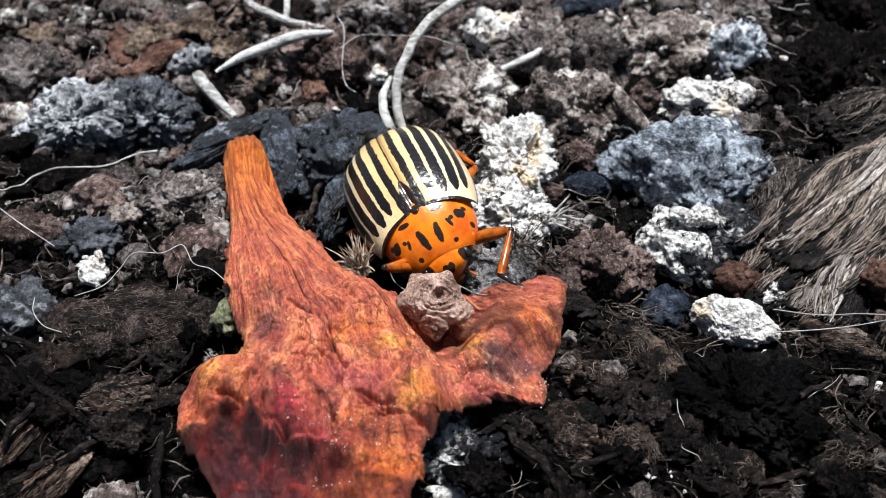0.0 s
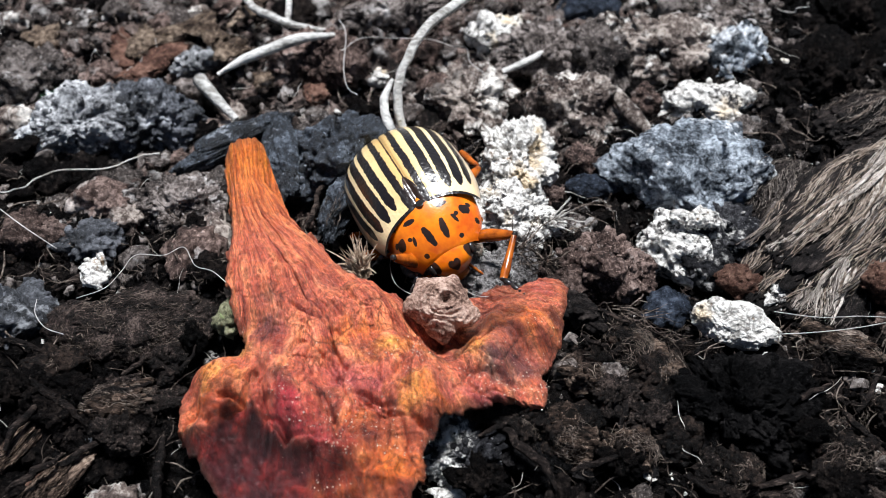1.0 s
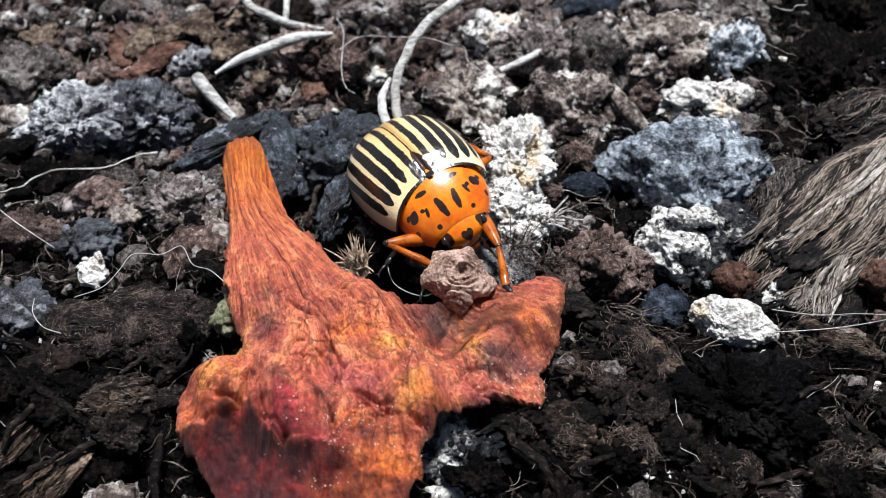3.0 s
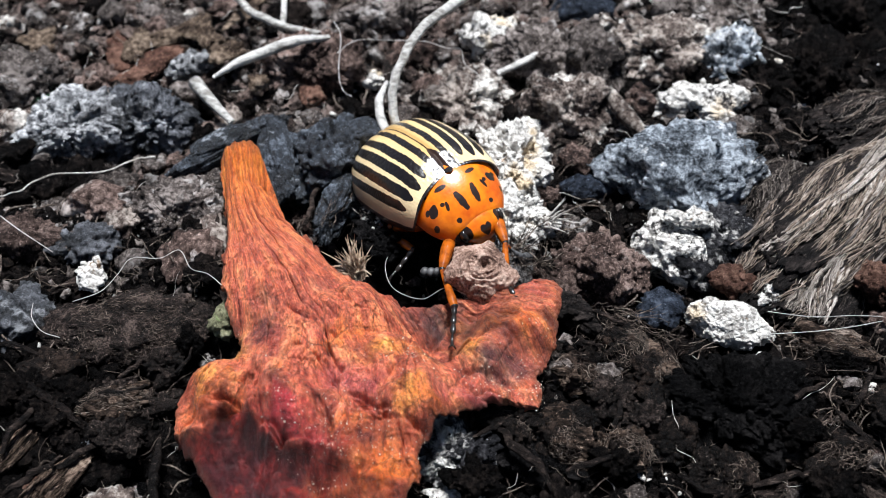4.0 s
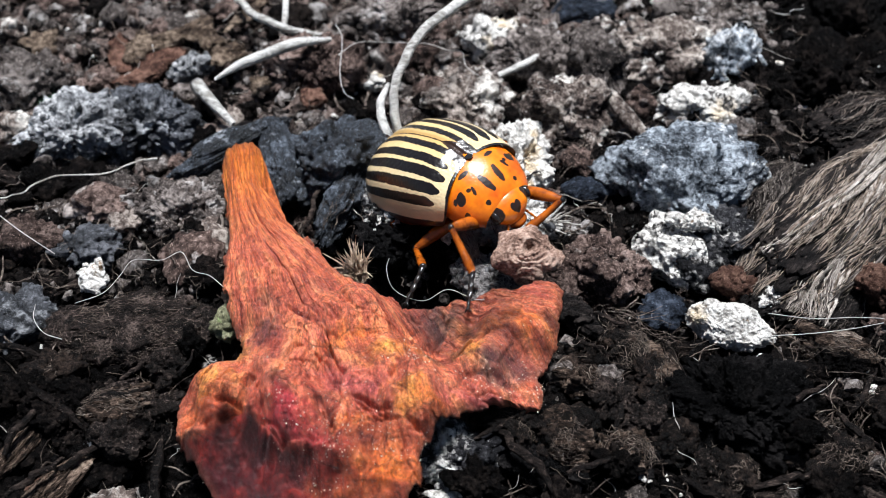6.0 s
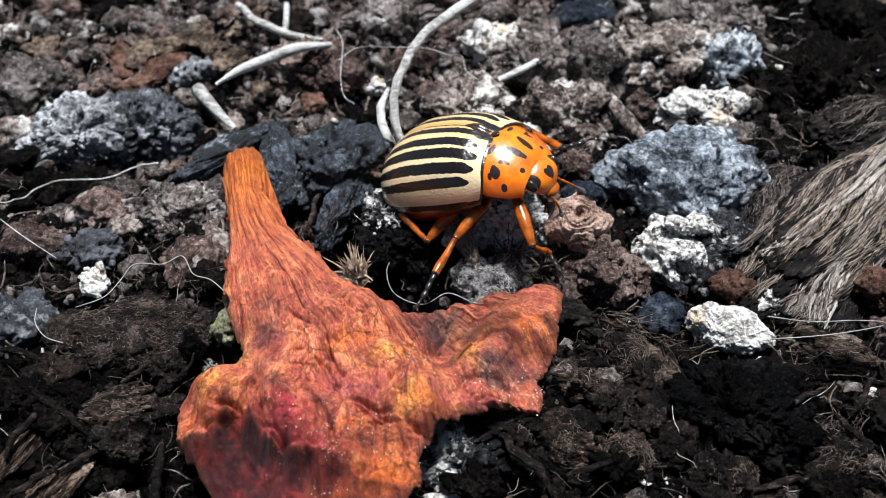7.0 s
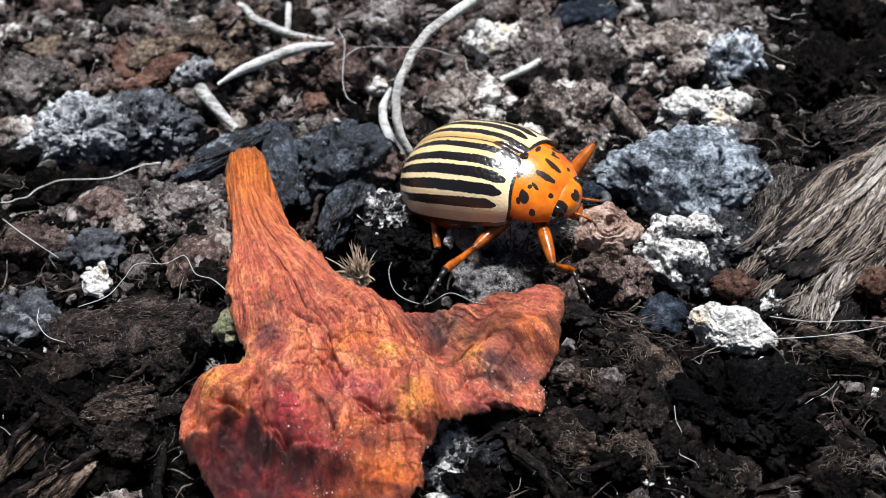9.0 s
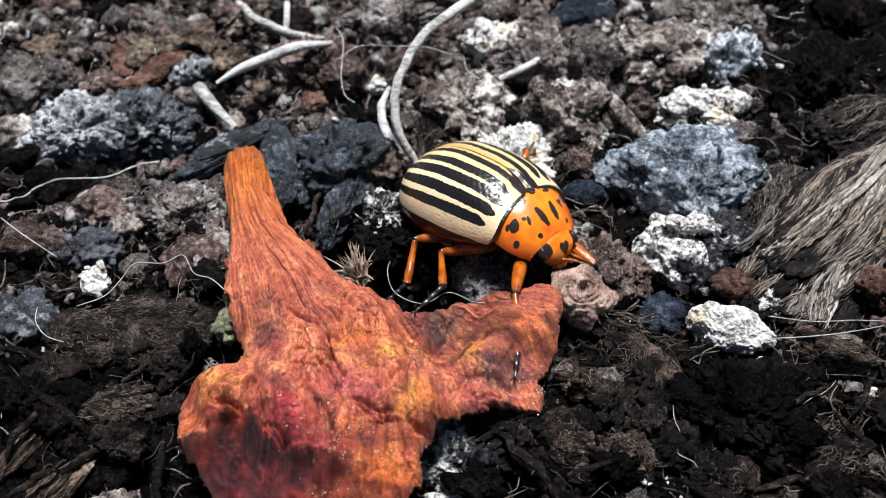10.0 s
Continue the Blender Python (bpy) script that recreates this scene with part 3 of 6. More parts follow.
# patches of colour: place, half lengths, colour and strength; stains and creases: place, half lengths and amount
LEAF_COLOURS = {"orange": (0.78, 0.195, 0.032), "salmon": (0.66, 0.168, 0.088), "crimson": (0.46, 0.042, 0.052), "gold": (0.80, 0.30, 0.070), "amber": (0.62, 0.135, 0.022),
                "plum": (0.17, 0.055, 0.065), "brown": (0.24, 0.042, 0.022), "rose": (0.50, 0.105, 0.105), "grey": (0.17, 0.092, 0.085), "shaded_wine": (0.060, 0.0050, 0.0075), "red": (0.36, 0.026, 0.020)}
LEAF_PATCHES = [
    ("gold", -9.1, -8.4, 0.40, 1.0, 0.85), ("gold", -9.4, -10.9, 0.8, 0.45, 0.75), ("amber", -9.5, -12.0, 1.2, 0.5, 0.7), ("plum", -7.9, -7.5, 0.9, 0.8, 0.75),
    ("crimson", -6.5, -12.4, 1.1, 1.2, 1.0), ("crimson", -5.5, -13.3, 1.2, 0.7, 0.85), ("plum", -7.4, -9.6, 0.7, 1.0, 0.4), ("rose", -4.0, -10.2, 0.9, 1.1, 0.75), ("rose", -5.3, -8.0, 0.5, 0.8, 0.6), ("rose", -3.0, -11.4, 0.8, 0.7, 0.8),
    ("gold", -1.4, -11.5, 0.9, 0.6, 0.9), ("amber", -0.4, -11.9, 0.9, 0.6, 0.8), ("gold", -2.2, -9.4, 1.6, 0.45, 0.9), ("orange", -3.9, -8.1, 1.2, 0.5, 0.8), ("gold", 1.3, -8.1, 0.5, 0.9, 0.95),
    ("grey", -0.1, -6.1, 1.4, 0.7, 0.95), ("grey", 2.1, -9.2, 0.9, 0.7, 0.9), ("plum", 3.3, -8.6, 1.1, 0.9, 0.8), ("orange", 3.5, -7.1, 1.6, 0.5, 0.7), ("rose", 4.5, -5.0, 0.8, 0.8, 0.5),
    ("rose", 1.8, -11.0, 2.6, 0.45, 0.8), ("brown", -3.2, -13.3, 0.8, 0.5, 0.6), ("amber", -3.6, -12.5, 0.9, 0.5, 0.5), ("amber", -2.2, -14.5, 1.2, 1.0, 0.85), ("amber", -4.7, -15.7, 0.8, 0.7, 0.7),
    # wine here is the shade below the fold, put into the colour
    ("red", -4.7, -14.4, 1.0, 0.5, 0.8), ("shaded_wine", -9.2, -14.2, 1.9, 0.95, 0.97), ("shaded_wine", -7.4, -14.2, 1.3, 0.8, 0.97), ("shaded_wine", -6.6, -15.4, 1.3, 1.0, 0.85), ("red", -7.9, -15.3, 0.35, 1.4, 0.6), ("plum", -5.4, -5.4, 1.6, 0.5, 0.35),
]
# stains beneath the lower fold also stand in for its shade
LEAF_STAINS_SHADE = [
    (-7.0, -13.7, 0.9, 0.5, 0.6), (-6.8, -14.6, 0.7, 0.8, 0.6), (-5.1, -11.6, 0.25, 0.35, 0.95), (-3.1, -13.3, 0.3, 0.35, 0.65), (-8.1, -7.4, 0.8, 0.7, 0.35), (-4.5, -12.4, 0.15, 0.7, 0.6),
    (2.6, -8.9, 0.8, 0.45, 0.6), (-0, -6.1, 1.1, 0.6, 0.6), (3.2, -8.3, 0.4, 0.3, 0.75), (3.8, -8.9, 0.5, 0.3, 0.6), (-8.2, -12.7, 0.5, 0.4, 0.7), (-0.6, -5.6, 0.9, 0.25, 0.5),
    (-10.5, -13.0, 0.5, 0.3, 0.6), (-1.6, -6.3, 0.6, 0.4, 0.35), (0.6, -7.0, 0.9, 0.3, 0.5),
]
LEAF_CREASES = [
    (-11.1, -12.6, -10, -11.4, 0.5), (-10, -11.4, -8.2, -11.8, 0.6), (-8, -10.5, -8.3, -11.9, 0.6), (-8.3, -11.9, -9.7, -12.5, 0.7), (-7.3, -12.5, -6.3, -13.5, 0.6),
    (-6.3, -13.5, -5.1, -13.5, 0.55), (-6.3, -8.5, -5.4, -9, 0.4), (-5.4, -9, -4.4, -10.5, 0.5), (-5.1, -11.6, -4.5, -12.6, 0.5), (-4.5, -12.6, -4.3, -13.6, 0.45), (-7.6, -11.0, -7.3, -12.4, 0.4), (-3.7, -11.3, -1.0, -12.7, 0.4), (-5.2, -8.2, -4.3, -9.9, 0.4),
    (-3.4, -11.9, -0.4, -13, 0.45), (-2, -10.6, 0.4, -5.8, 0.3), (-3.7, -3.8, -1.1, -6.2, 0.3), (0.2, -8.6, 2.2, -7.4, 0.4), (-6.9, -6.4, -4.6, -8.2, 0.35), (1.0, -9.5, 3.6, -9.9, 0.35),
]


def leaf_rise(x, y):
    w = [1 / ((x - a) ** 2 + (y - b) ** 2 + 0.5) ** 2 for a, b, c in LEAF_RISE]
    return sum(k * c for k, (a, b, c) in zip(w, LEAF_RISE)) / sum(w)


LEAF_TOP = {}


def leaf_surface(x, y):
    """Height of the leaf at places, or -1 beside it."""
    p = LEAF_TOP["xyz"]
    out = []
    for a, b in zip(x, y):
        d = (p[:, 0] - a) ** 2 + (p[:, 1] - b) ** 2
        i = d.argmin()
        out.append(p[i, 2] if d[i] < 0.03 else -1.0)
    return np.array(out)


def leaf_material():
    m, t, b = graph("dry_orange_leaf", 0.5, 0.42)
    vec = coords(t)
    streak, dark, edge, tube_part = attr(t, "streak"), attr(t, "stain"), attr(t, "edge"), attr(t, "tube")
    hue = t.nodes.new("ShaderNodeAttribute")
    hue.attribute_name = "hue"
    fine = grain(t, vec, 6500, 6, 0.75)
    mid = grain(t, vec, 620, 8, 0.75)
    run = node(t, "ShaderNodeCombineXYZ", {"X": attr(t, "across"), "Y": attr(t, "along"), "Z": calc(t, "MULTIPLY", mid, 0.22)}).outputs[0]
    lines = grain(t, run, 105.0, 6, 0.75, (1.0, 0.014, 0.35))
    wide = grain(t, run, 15.0, 5, 0.68, (1.0, 0.03, 0.4))
    base = blend(t, 0.75, hue.outputs["Color"], ramp(t, mid, ((0.32, (0.72, 0.58, 0.6)), (0.5, (1.0, 1.0, 1.0)), (0.68, (1.25, 1.4, 1.2)))), "MULTIPLY")
    base = blend(t, 0.9, base, ramp(t, wide, ((0.34, (0.45, 0.30, 0.40)), (0.46, (0.92, 0.85, 0.92)), (0.54, (1.08, 1.15, 1.05)), (0.64, (1.35, 1.8, 1.6)))), "MULTIPLY")
    base = blend(t, calc(t, "ADD", 0.65, calc(t, "MULTIPLY", tube_part, 0.25)), base, ramp(t, lines, ((0.36, (0.42, 0.32, 0.36)), (0.5, (0.97, 0.95, 0.95)), (0.62, (1.4, 1.6, 1.6)))), "MULTIPLY")
    ribs = calc(t, "ABSOLUTE", calc(t, "SUBTRACT", grain(t, run, 12.0, 3, 0.6, (1.0, 0.03, 0.3)), 0.5), 0.0)
    base = blend(t, 0.55, base, ramp(t, ribs, ((0.0, 0.22), (0.02, 1.02))), "MULTIPLY")
    cells = node(t, "ShaderNodeTexVoronoi", {"Vector": vec}, Scale=2600.0)
    cells.feature = "DISTANCE_TO_EDGE"
    calm = calc(t, "SUBTRACT", 0.55, calc(t, "MULTIPLY", tube_part, 0.4))
    base = blend(t, calm, base, ramp(t, cells.outputs["Distance"], ((0.0, 1.5), (0.12, 1.0), (0.4, 0.72))), "MULTIPLY")
    base = blend(t, calm, base, ramp(t, fine, ((0.38, 0.45), (0.52, 1.0), (0.62, 1.6))), "MULTIPLY")
    vein = calc(t, "ABSOLUTE", calc(t, "SUBTRACT", grain(t, vec, 620, 4, 0.6), 0.5), 0.0)
    base = blend(t, 0.45, base, ramp(t, vein, ((0.0, 0.2), (0.012, 1.02))), "MULTIPLY")
    warped = node(t, "ShaderNodeVectorMath", {0: vec, 1: node(t, "ShaderNodeCombineXYZ", {"X": calc(t, "MULTIPLY", mid, 0.0012), "Y": calc(t, "MULTIPLY", fine, 0.0004)}).outputs[0]})
    warped.operation = "ADD"
    split = node(t, "ShaderNodeTexVoronoi", {"Vector": warped.outputs[0]}, Scale=560.0)
    split.feature = "DISTANCE_TO_EDGE"
    cracks = ramp(t, split.outputs["Distance"], ((0.0, 0.12), (0.035, 1.0)))
    base = blend(t, calc(t, "MULTIPLY", ramp(t, mid, ((0.42, 0.0), (0.55, 0.75))), calc(t, "SUBTRACT", 1.0, tube_part)), base, cracks, "MULTIPLY")
    base = blend(t, dark, base, (0.032, 0.014, 0.017))
    base = blend(t, ramp(t, edge, ((0.3, 0.0), (1.0, 0.5))), base, (0.13, 0.05, 0.03))
    dust = ramp(t, blend(t, 0.7, fine, mid), ((0.63, 0.0), (0.67, 0.55)))
    base = blend(t, dust, base, (0.72, 0.52, 0.40))
    t.links.new(base, b.inputs["Base Color"])
    first = bump(t, b, streak, 0.5, 0.0003)
    second = bump(t, b, wide, 0.6, 0.0004, first)
    third = bump(t, b, lines, 0.7, 0.0002, second)
    fourth = bump(t, b, cells.outputs["Distance"], 0.3, 0.0001, bump(t, b, cracks, 0.4, 0.0002, third))
    bump(t, b, fine, 0.7, 0.0003, fourth)
    t.links.new(ramp(t, mid, ((0.3, 0.28), (0.7, 0.52))), b.inputs["Roughness"])
    return m


def build_leaf():
    cx, cy = -4.44, -9.6
    e = np.array(LEAF_EDGE)
    n, rings = 800, 150
    q = np.concatenate([e[-1:], e, e[:2]])
    s = np.linspace(0, len(e), n, endpoint=False)
    i = s.astype(int)
    f = (s - i)[:, None]
    a, b, c, d = q[i], q[i + 1], q[i + 2], q[np.minimum(i + 3, len(q) - 1)]
    rim = 0.5 * (2 * b + (c - a) * f + (2 * a - 5 * b + 4 * c - d) * f * f + (3 * b - a - 3 * c + d) * f ** 3)
    ragged = (0.17 - 0.09 * (rim[:, 1:] > 3.0)) * np.stack([fbm(flat(*rim.T), 1.3, 5, 3, 0.65), fbm(flat(*rim.T), 1.3, 5, 8, 0.65)], 1)
    r = (np.arange(rings) / (rings - 1)) ** 0.8
    p = np.array([cx, cy]) + r[:, None, None] * (rim - (cx, cy))[None] + np.clip((r - 0.86) / 0.14, 0, 1)[:, None, None] ** 2 * ragged[None]
    x, y = p[..., 0].ravel(), p[..., 1].ravel()
    rr = np.repeat(r, n)
    edge = np.clip((rr - 0.93) / 0.07, 0, 1)
    # run of the veins: out of the tube, fanning towards the lobes
    down = -y
    lo = np.interp(down, [-5, -2, 1, 5.5, 8, 10.5, 12, 17], [-11.8, -11.2, -10.7, -10.3, -10.2, -10.7, -11.3, -12.0])
    hi = np.interp(down, [-5, -2, 1, 4.5, 7, 10, 12, 17], [-9.6, -9.0, -7.0, -2.0, 1.5, 4.0, 5.0, 6.5])
    ang = 1.3 * (x - lo) / (hi - lo) + 0.03 * fbm(flat(x, y), 0.5, 3, 41)
    dist = down + 6
    flow = np.stack([ang * 16 + 0.5 * fbm(flat(x, y), 0.25, 2, 4), dist * 0.16, x * 0], 1)
    streak = 0.5 + 0.5 * fbm(flow, 1.0, 4, 40, 0.6)
    tube_part = 1 / (1 + np.exp(-(y + 3.5) / 1.2))
    z = leaf_rise(x, y)
    z = z - 1.1 * tube_part * np.clip(np.abs(2 * (x - lo) / (hi - lo) - 1), 0, 1) ** 3.5 - 0.35 * edge ** 2 * (1 - tube_part)
    z = z + (0.07 + 0.15 * tube_part) * (streak - 0.5) + 0.3 * fbm(flat(x, y), 0.45, 3, 50) * (1 - tube_part) + 0.14 * fbm(flat(x, y), 1.7, 4, 52) + 0.10 * np.abs(fbm(flat(x, y), 0.9, 3, 53)) * (1 - tube_part)
    folds = np.abs(fbm(np.stack([ang * 10, dist * 0.12, x * 0], 1), 1.0, 2, 60))
    z = z - 0.24 * np.exp(-(folds / 0.06) ** 2) * (1 - 0.5 * tube_part)
    creases = np.abs(fbm(flat(x, y), 0.35, 3, 71))
    z = z - 0.16 * np.exp(-(creases / 0.04) ** 2) * (1 - tube_part)
    for a, b, c, d, deep in LEAF_CREASES:
        k = np.clip(((x - a) * (c - a) + (y - b) * (d - b)) / ((c - a) ** 2 + (d - b) ** 2), 0, 1)
        off = np.hypot(x - a - k * (c - a), y - b - k * (d - b)) + 0.12 * fbm(flat(x, y), 1.2, 2, 88)
        z = z - 0.9 * deep * np.exp(-(off / 0.09) ** 2) - 0.5 * deep * np.exp(-(off / 0.4) ** 2)
    # the lower lobe hangs down from a fold
    below = np.interp(x, [-11.2, -9.6, -8.3, -7.3, -6.3, -5.1, -3.5, -0.9], [-12.3, -12.5, -11.9, -12.6, -13.5, -13.7, -14.8, -15.6]) + 0.25 * fbm(flat(x, y), 0.9, 3, 61) - y
    z = z - 2.3 * (1 - np.exp(-np.clip(below, 0, None) / 0.9)) * np.interp(x, [-5.0, -2.0], [1.0, 0.45])
    z = z + (0.16 * (0.35 - np.abs(fbm(flat(x, y), 0.75, 4, 62))) + 0.07 * (0.35 - np.abs(fbm(flat(x, y), 2.1, 3, 63)))) * (1 - tube_part)
    wander = 0.38 * fbm(flat(x, y), 1.3, 6, 81, 0.7)
    stray = 0.38 * fbm(flat(x, y), 1.3, 6, 82, 0.7)
    tip = np.clip((y + 2.5) / 6.0, 0, 1)[:, None]
    hue = np.array(LEAF_COLOURS["salmon"]) * (1 - tip) + np.array(LEAF_COLOURS["orange"]) * tip
    # browner at the bottom: the dimmer light there is put into the colour
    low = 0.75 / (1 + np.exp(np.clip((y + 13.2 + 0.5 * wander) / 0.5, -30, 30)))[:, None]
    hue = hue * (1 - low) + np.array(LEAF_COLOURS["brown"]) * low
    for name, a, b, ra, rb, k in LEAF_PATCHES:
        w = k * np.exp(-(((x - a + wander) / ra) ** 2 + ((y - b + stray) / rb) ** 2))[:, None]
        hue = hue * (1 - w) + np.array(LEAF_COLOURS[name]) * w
    # the hanging lobe: wine red with lighter runs, its shade put into the colour
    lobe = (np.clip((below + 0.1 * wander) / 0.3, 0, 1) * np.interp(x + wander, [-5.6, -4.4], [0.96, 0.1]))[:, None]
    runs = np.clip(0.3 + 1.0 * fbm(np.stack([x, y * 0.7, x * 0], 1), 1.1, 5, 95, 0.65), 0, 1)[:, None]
    hue = hue * (1 - lobe) + lobe * (np.array(LEAF_COLOURS["shaded_wine"]) * (1 - runs) + 0.7 * np.array(LEAF_COLOURS["red"]) * runs)
    stain = np.clip(1.2 * fbm(flat(x, y), 0.45, 5, 93) - 0.5, 0, 0.6) * (1 - tube_part)
    for a, b, ra, rb, k in LEAF_STAINS_SHADE:
        stain = np.maximum(stain, k * np.exp(-((x - a + wander) / ra) ** 2 - ((y - b + stray) / rb) ** 2) * (0.8 + 0.5 * fbm(flat(x, y), 1.0, 3, 97)))
    top = np.stack([x, y, z], 1)
    under = np.stack([x, y, z - 0.22 + 0.08 * edge], 1)
    faces = sheet_faces(rings, n, wrap=True, flip=True)
    low = faces[:, ::-1] + len(x)
    k = np.arange(n)
    o = (rings - 1) * n
    side = np.stack([o + k, o + (k + 1) % n, o + (k + 1) % n + len(x), o + k + len(x)], 1)
    two = lambda v: np.concatenate([v, v])
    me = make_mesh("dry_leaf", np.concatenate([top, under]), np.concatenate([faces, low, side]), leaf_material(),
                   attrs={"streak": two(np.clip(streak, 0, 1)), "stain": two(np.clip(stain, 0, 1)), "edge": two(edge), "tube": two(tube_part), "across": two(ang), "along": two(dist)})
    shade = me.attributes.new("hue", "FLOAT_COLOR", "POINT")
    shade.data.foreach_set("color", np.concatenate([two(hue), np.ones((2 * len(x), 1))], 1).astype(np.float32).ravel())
    KEPT.extend([(-8.8, -13.4, 2.4), (-6.6, -14.6, 2.6), (-4.5, -16.0, 2.6), (-2.2, -15.0, 2.0), (-6.0, -12.0, 2.5), (0.3, -6.8, 1.6)])
    LEAF_TOP["xyz"] = top
    ob = new("dry_leaf", me)
    tagged(ob, "dried orange-red trumpet-shaped petal with dark stains on soil", "petal")
    return ob


# ---- the beetle ----
def shell_material(name, kind):
    m, t, b = graph(name, 0.3, 0.5)
    vec = coords(t)
    mark, tone = attr(t, "mark"), attr(t, "tone")
    fine = grain(t, vec, 4200, 3, 0.6)
    soft = grain(t, vec, 900, 3, 0.6)
    if kind == "wing":
        light = ramp(t, tone, ((0.0, (0.40, 0.20, 0.035)), (0.22, (0.66, 0.49, 0.23)), (0.5, (0.76, 0.60, 0.34)), (1.0, (0.72, 0.53, 0.33))))
        light = blend(t, 0.5, light, ramp(t, soft, ((0.3, 0.78), (0.6, 1.05))), "MULTIPLY")
        dark = ramp(t, tone, ((0.0, (0.05, 0.02, 0.008)), (0.15, (0.008, 0.005, 0.004)), (0.85, (0.006, 0.004, 0.0035)), (1.0, (0.05, 0.008, 0.004))))
    else:
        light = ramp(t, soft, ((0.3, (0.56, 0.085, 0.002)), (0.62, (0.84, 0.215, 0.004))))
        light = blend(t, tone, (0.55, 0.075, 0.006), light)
        dark = ramp(t, soft, ((0.3, (0.008, 0.006, 0.005)), (0.7, (0.03, 0.012, 0.006))))
    wob = calc(t, "ADD", mark, calc(t, "MULTIPLY", calc(t, "SUBTRACT", fine, 0.5), 0.5 if kind == "wing" else 0.6))
    t.links.new(blend(t, ramp(t, wob, ((0.45, 0.0), (0.56, 1.0))), light, dark), b.inputs["Base Color"])
    b.inputs["Coat Weight"].default_value = 0.6
    b.inputs["Coat Roughness"].default_value = 0.2
    pits = node(t, "ShaderNodeTexVoronoi", {"Vector": vec}, Scale=5200.0).outputs["Distance"]
    first = bump(t, b, soft, 0.05 if kind == "wing" else 0.1, 0.0002)
    second = bump(t, b, ramp(t, pits, ((0.0, 0.0), (0.45, 1.0))), 0.22 if kind == "wing" else 0.08, 0.00005, first)
    bump(t, b, fine, 0.15, 0.00006, second)
    return m


def horn_material(name, light, dark, rough=0.3):
    m, t, b = graph(name, rough, 0.5)
    vec = coords(t)
    t.links.new(ramp(t, grain(t, vec, 1500, 4), ((0.35, dark), (0.6, light))), b.inputs["Base Color"])
    bump(t, b, grain(t, vec, 6000, 3), 0.25, 0.00005)
    return m


WING = shell_material("striped_wing_case", "wing")
NECK = shell_material("spotted_orange_shell", "neck")
LIMB = horn_material("orange_limb", (0.36, 0.085, 0.006), (0.06, 0.009, 0.002), 0.25)
BELLY = horn_material("red_brown_belly", (0.34, 0.05, 0.008), (0.12, 0.015, 0.004))
JET = horn_material("black_horn", (0.018, 0.015, 0.013), (0.006, 0.005, 0.005), 0.2)
CLUB = horn_material("grey_feeler", (0.075, 0.075, 0.078), (0.02, 0.02, 0.021), 0.55)

BACK, FRONT, WIDE, TALL = -3.80, 4.36, 3.28, 3.05


def wing_outline(x):
    """Half width and height of the wing cases at x."""
    mid = 0.45
    rear = np.clip((mid - x) / (mid - BACK), 0, 1)
    fore = np.clip((x - mid) / (FRONT - mid), 0, 1)
    w = WIDE * np.where(x < mid, np.sqrt(np.clip(1 - rear ** 3.06, 0, 1)), 1 - 0.17 * fore ** 2.6)
    h = TALL * np.where(x < mid, np.sqrt(np.clip(1 - rear ** 2.07, 0, 1)), 1 - 0.30 * fore ** 2.9)
    return w, h


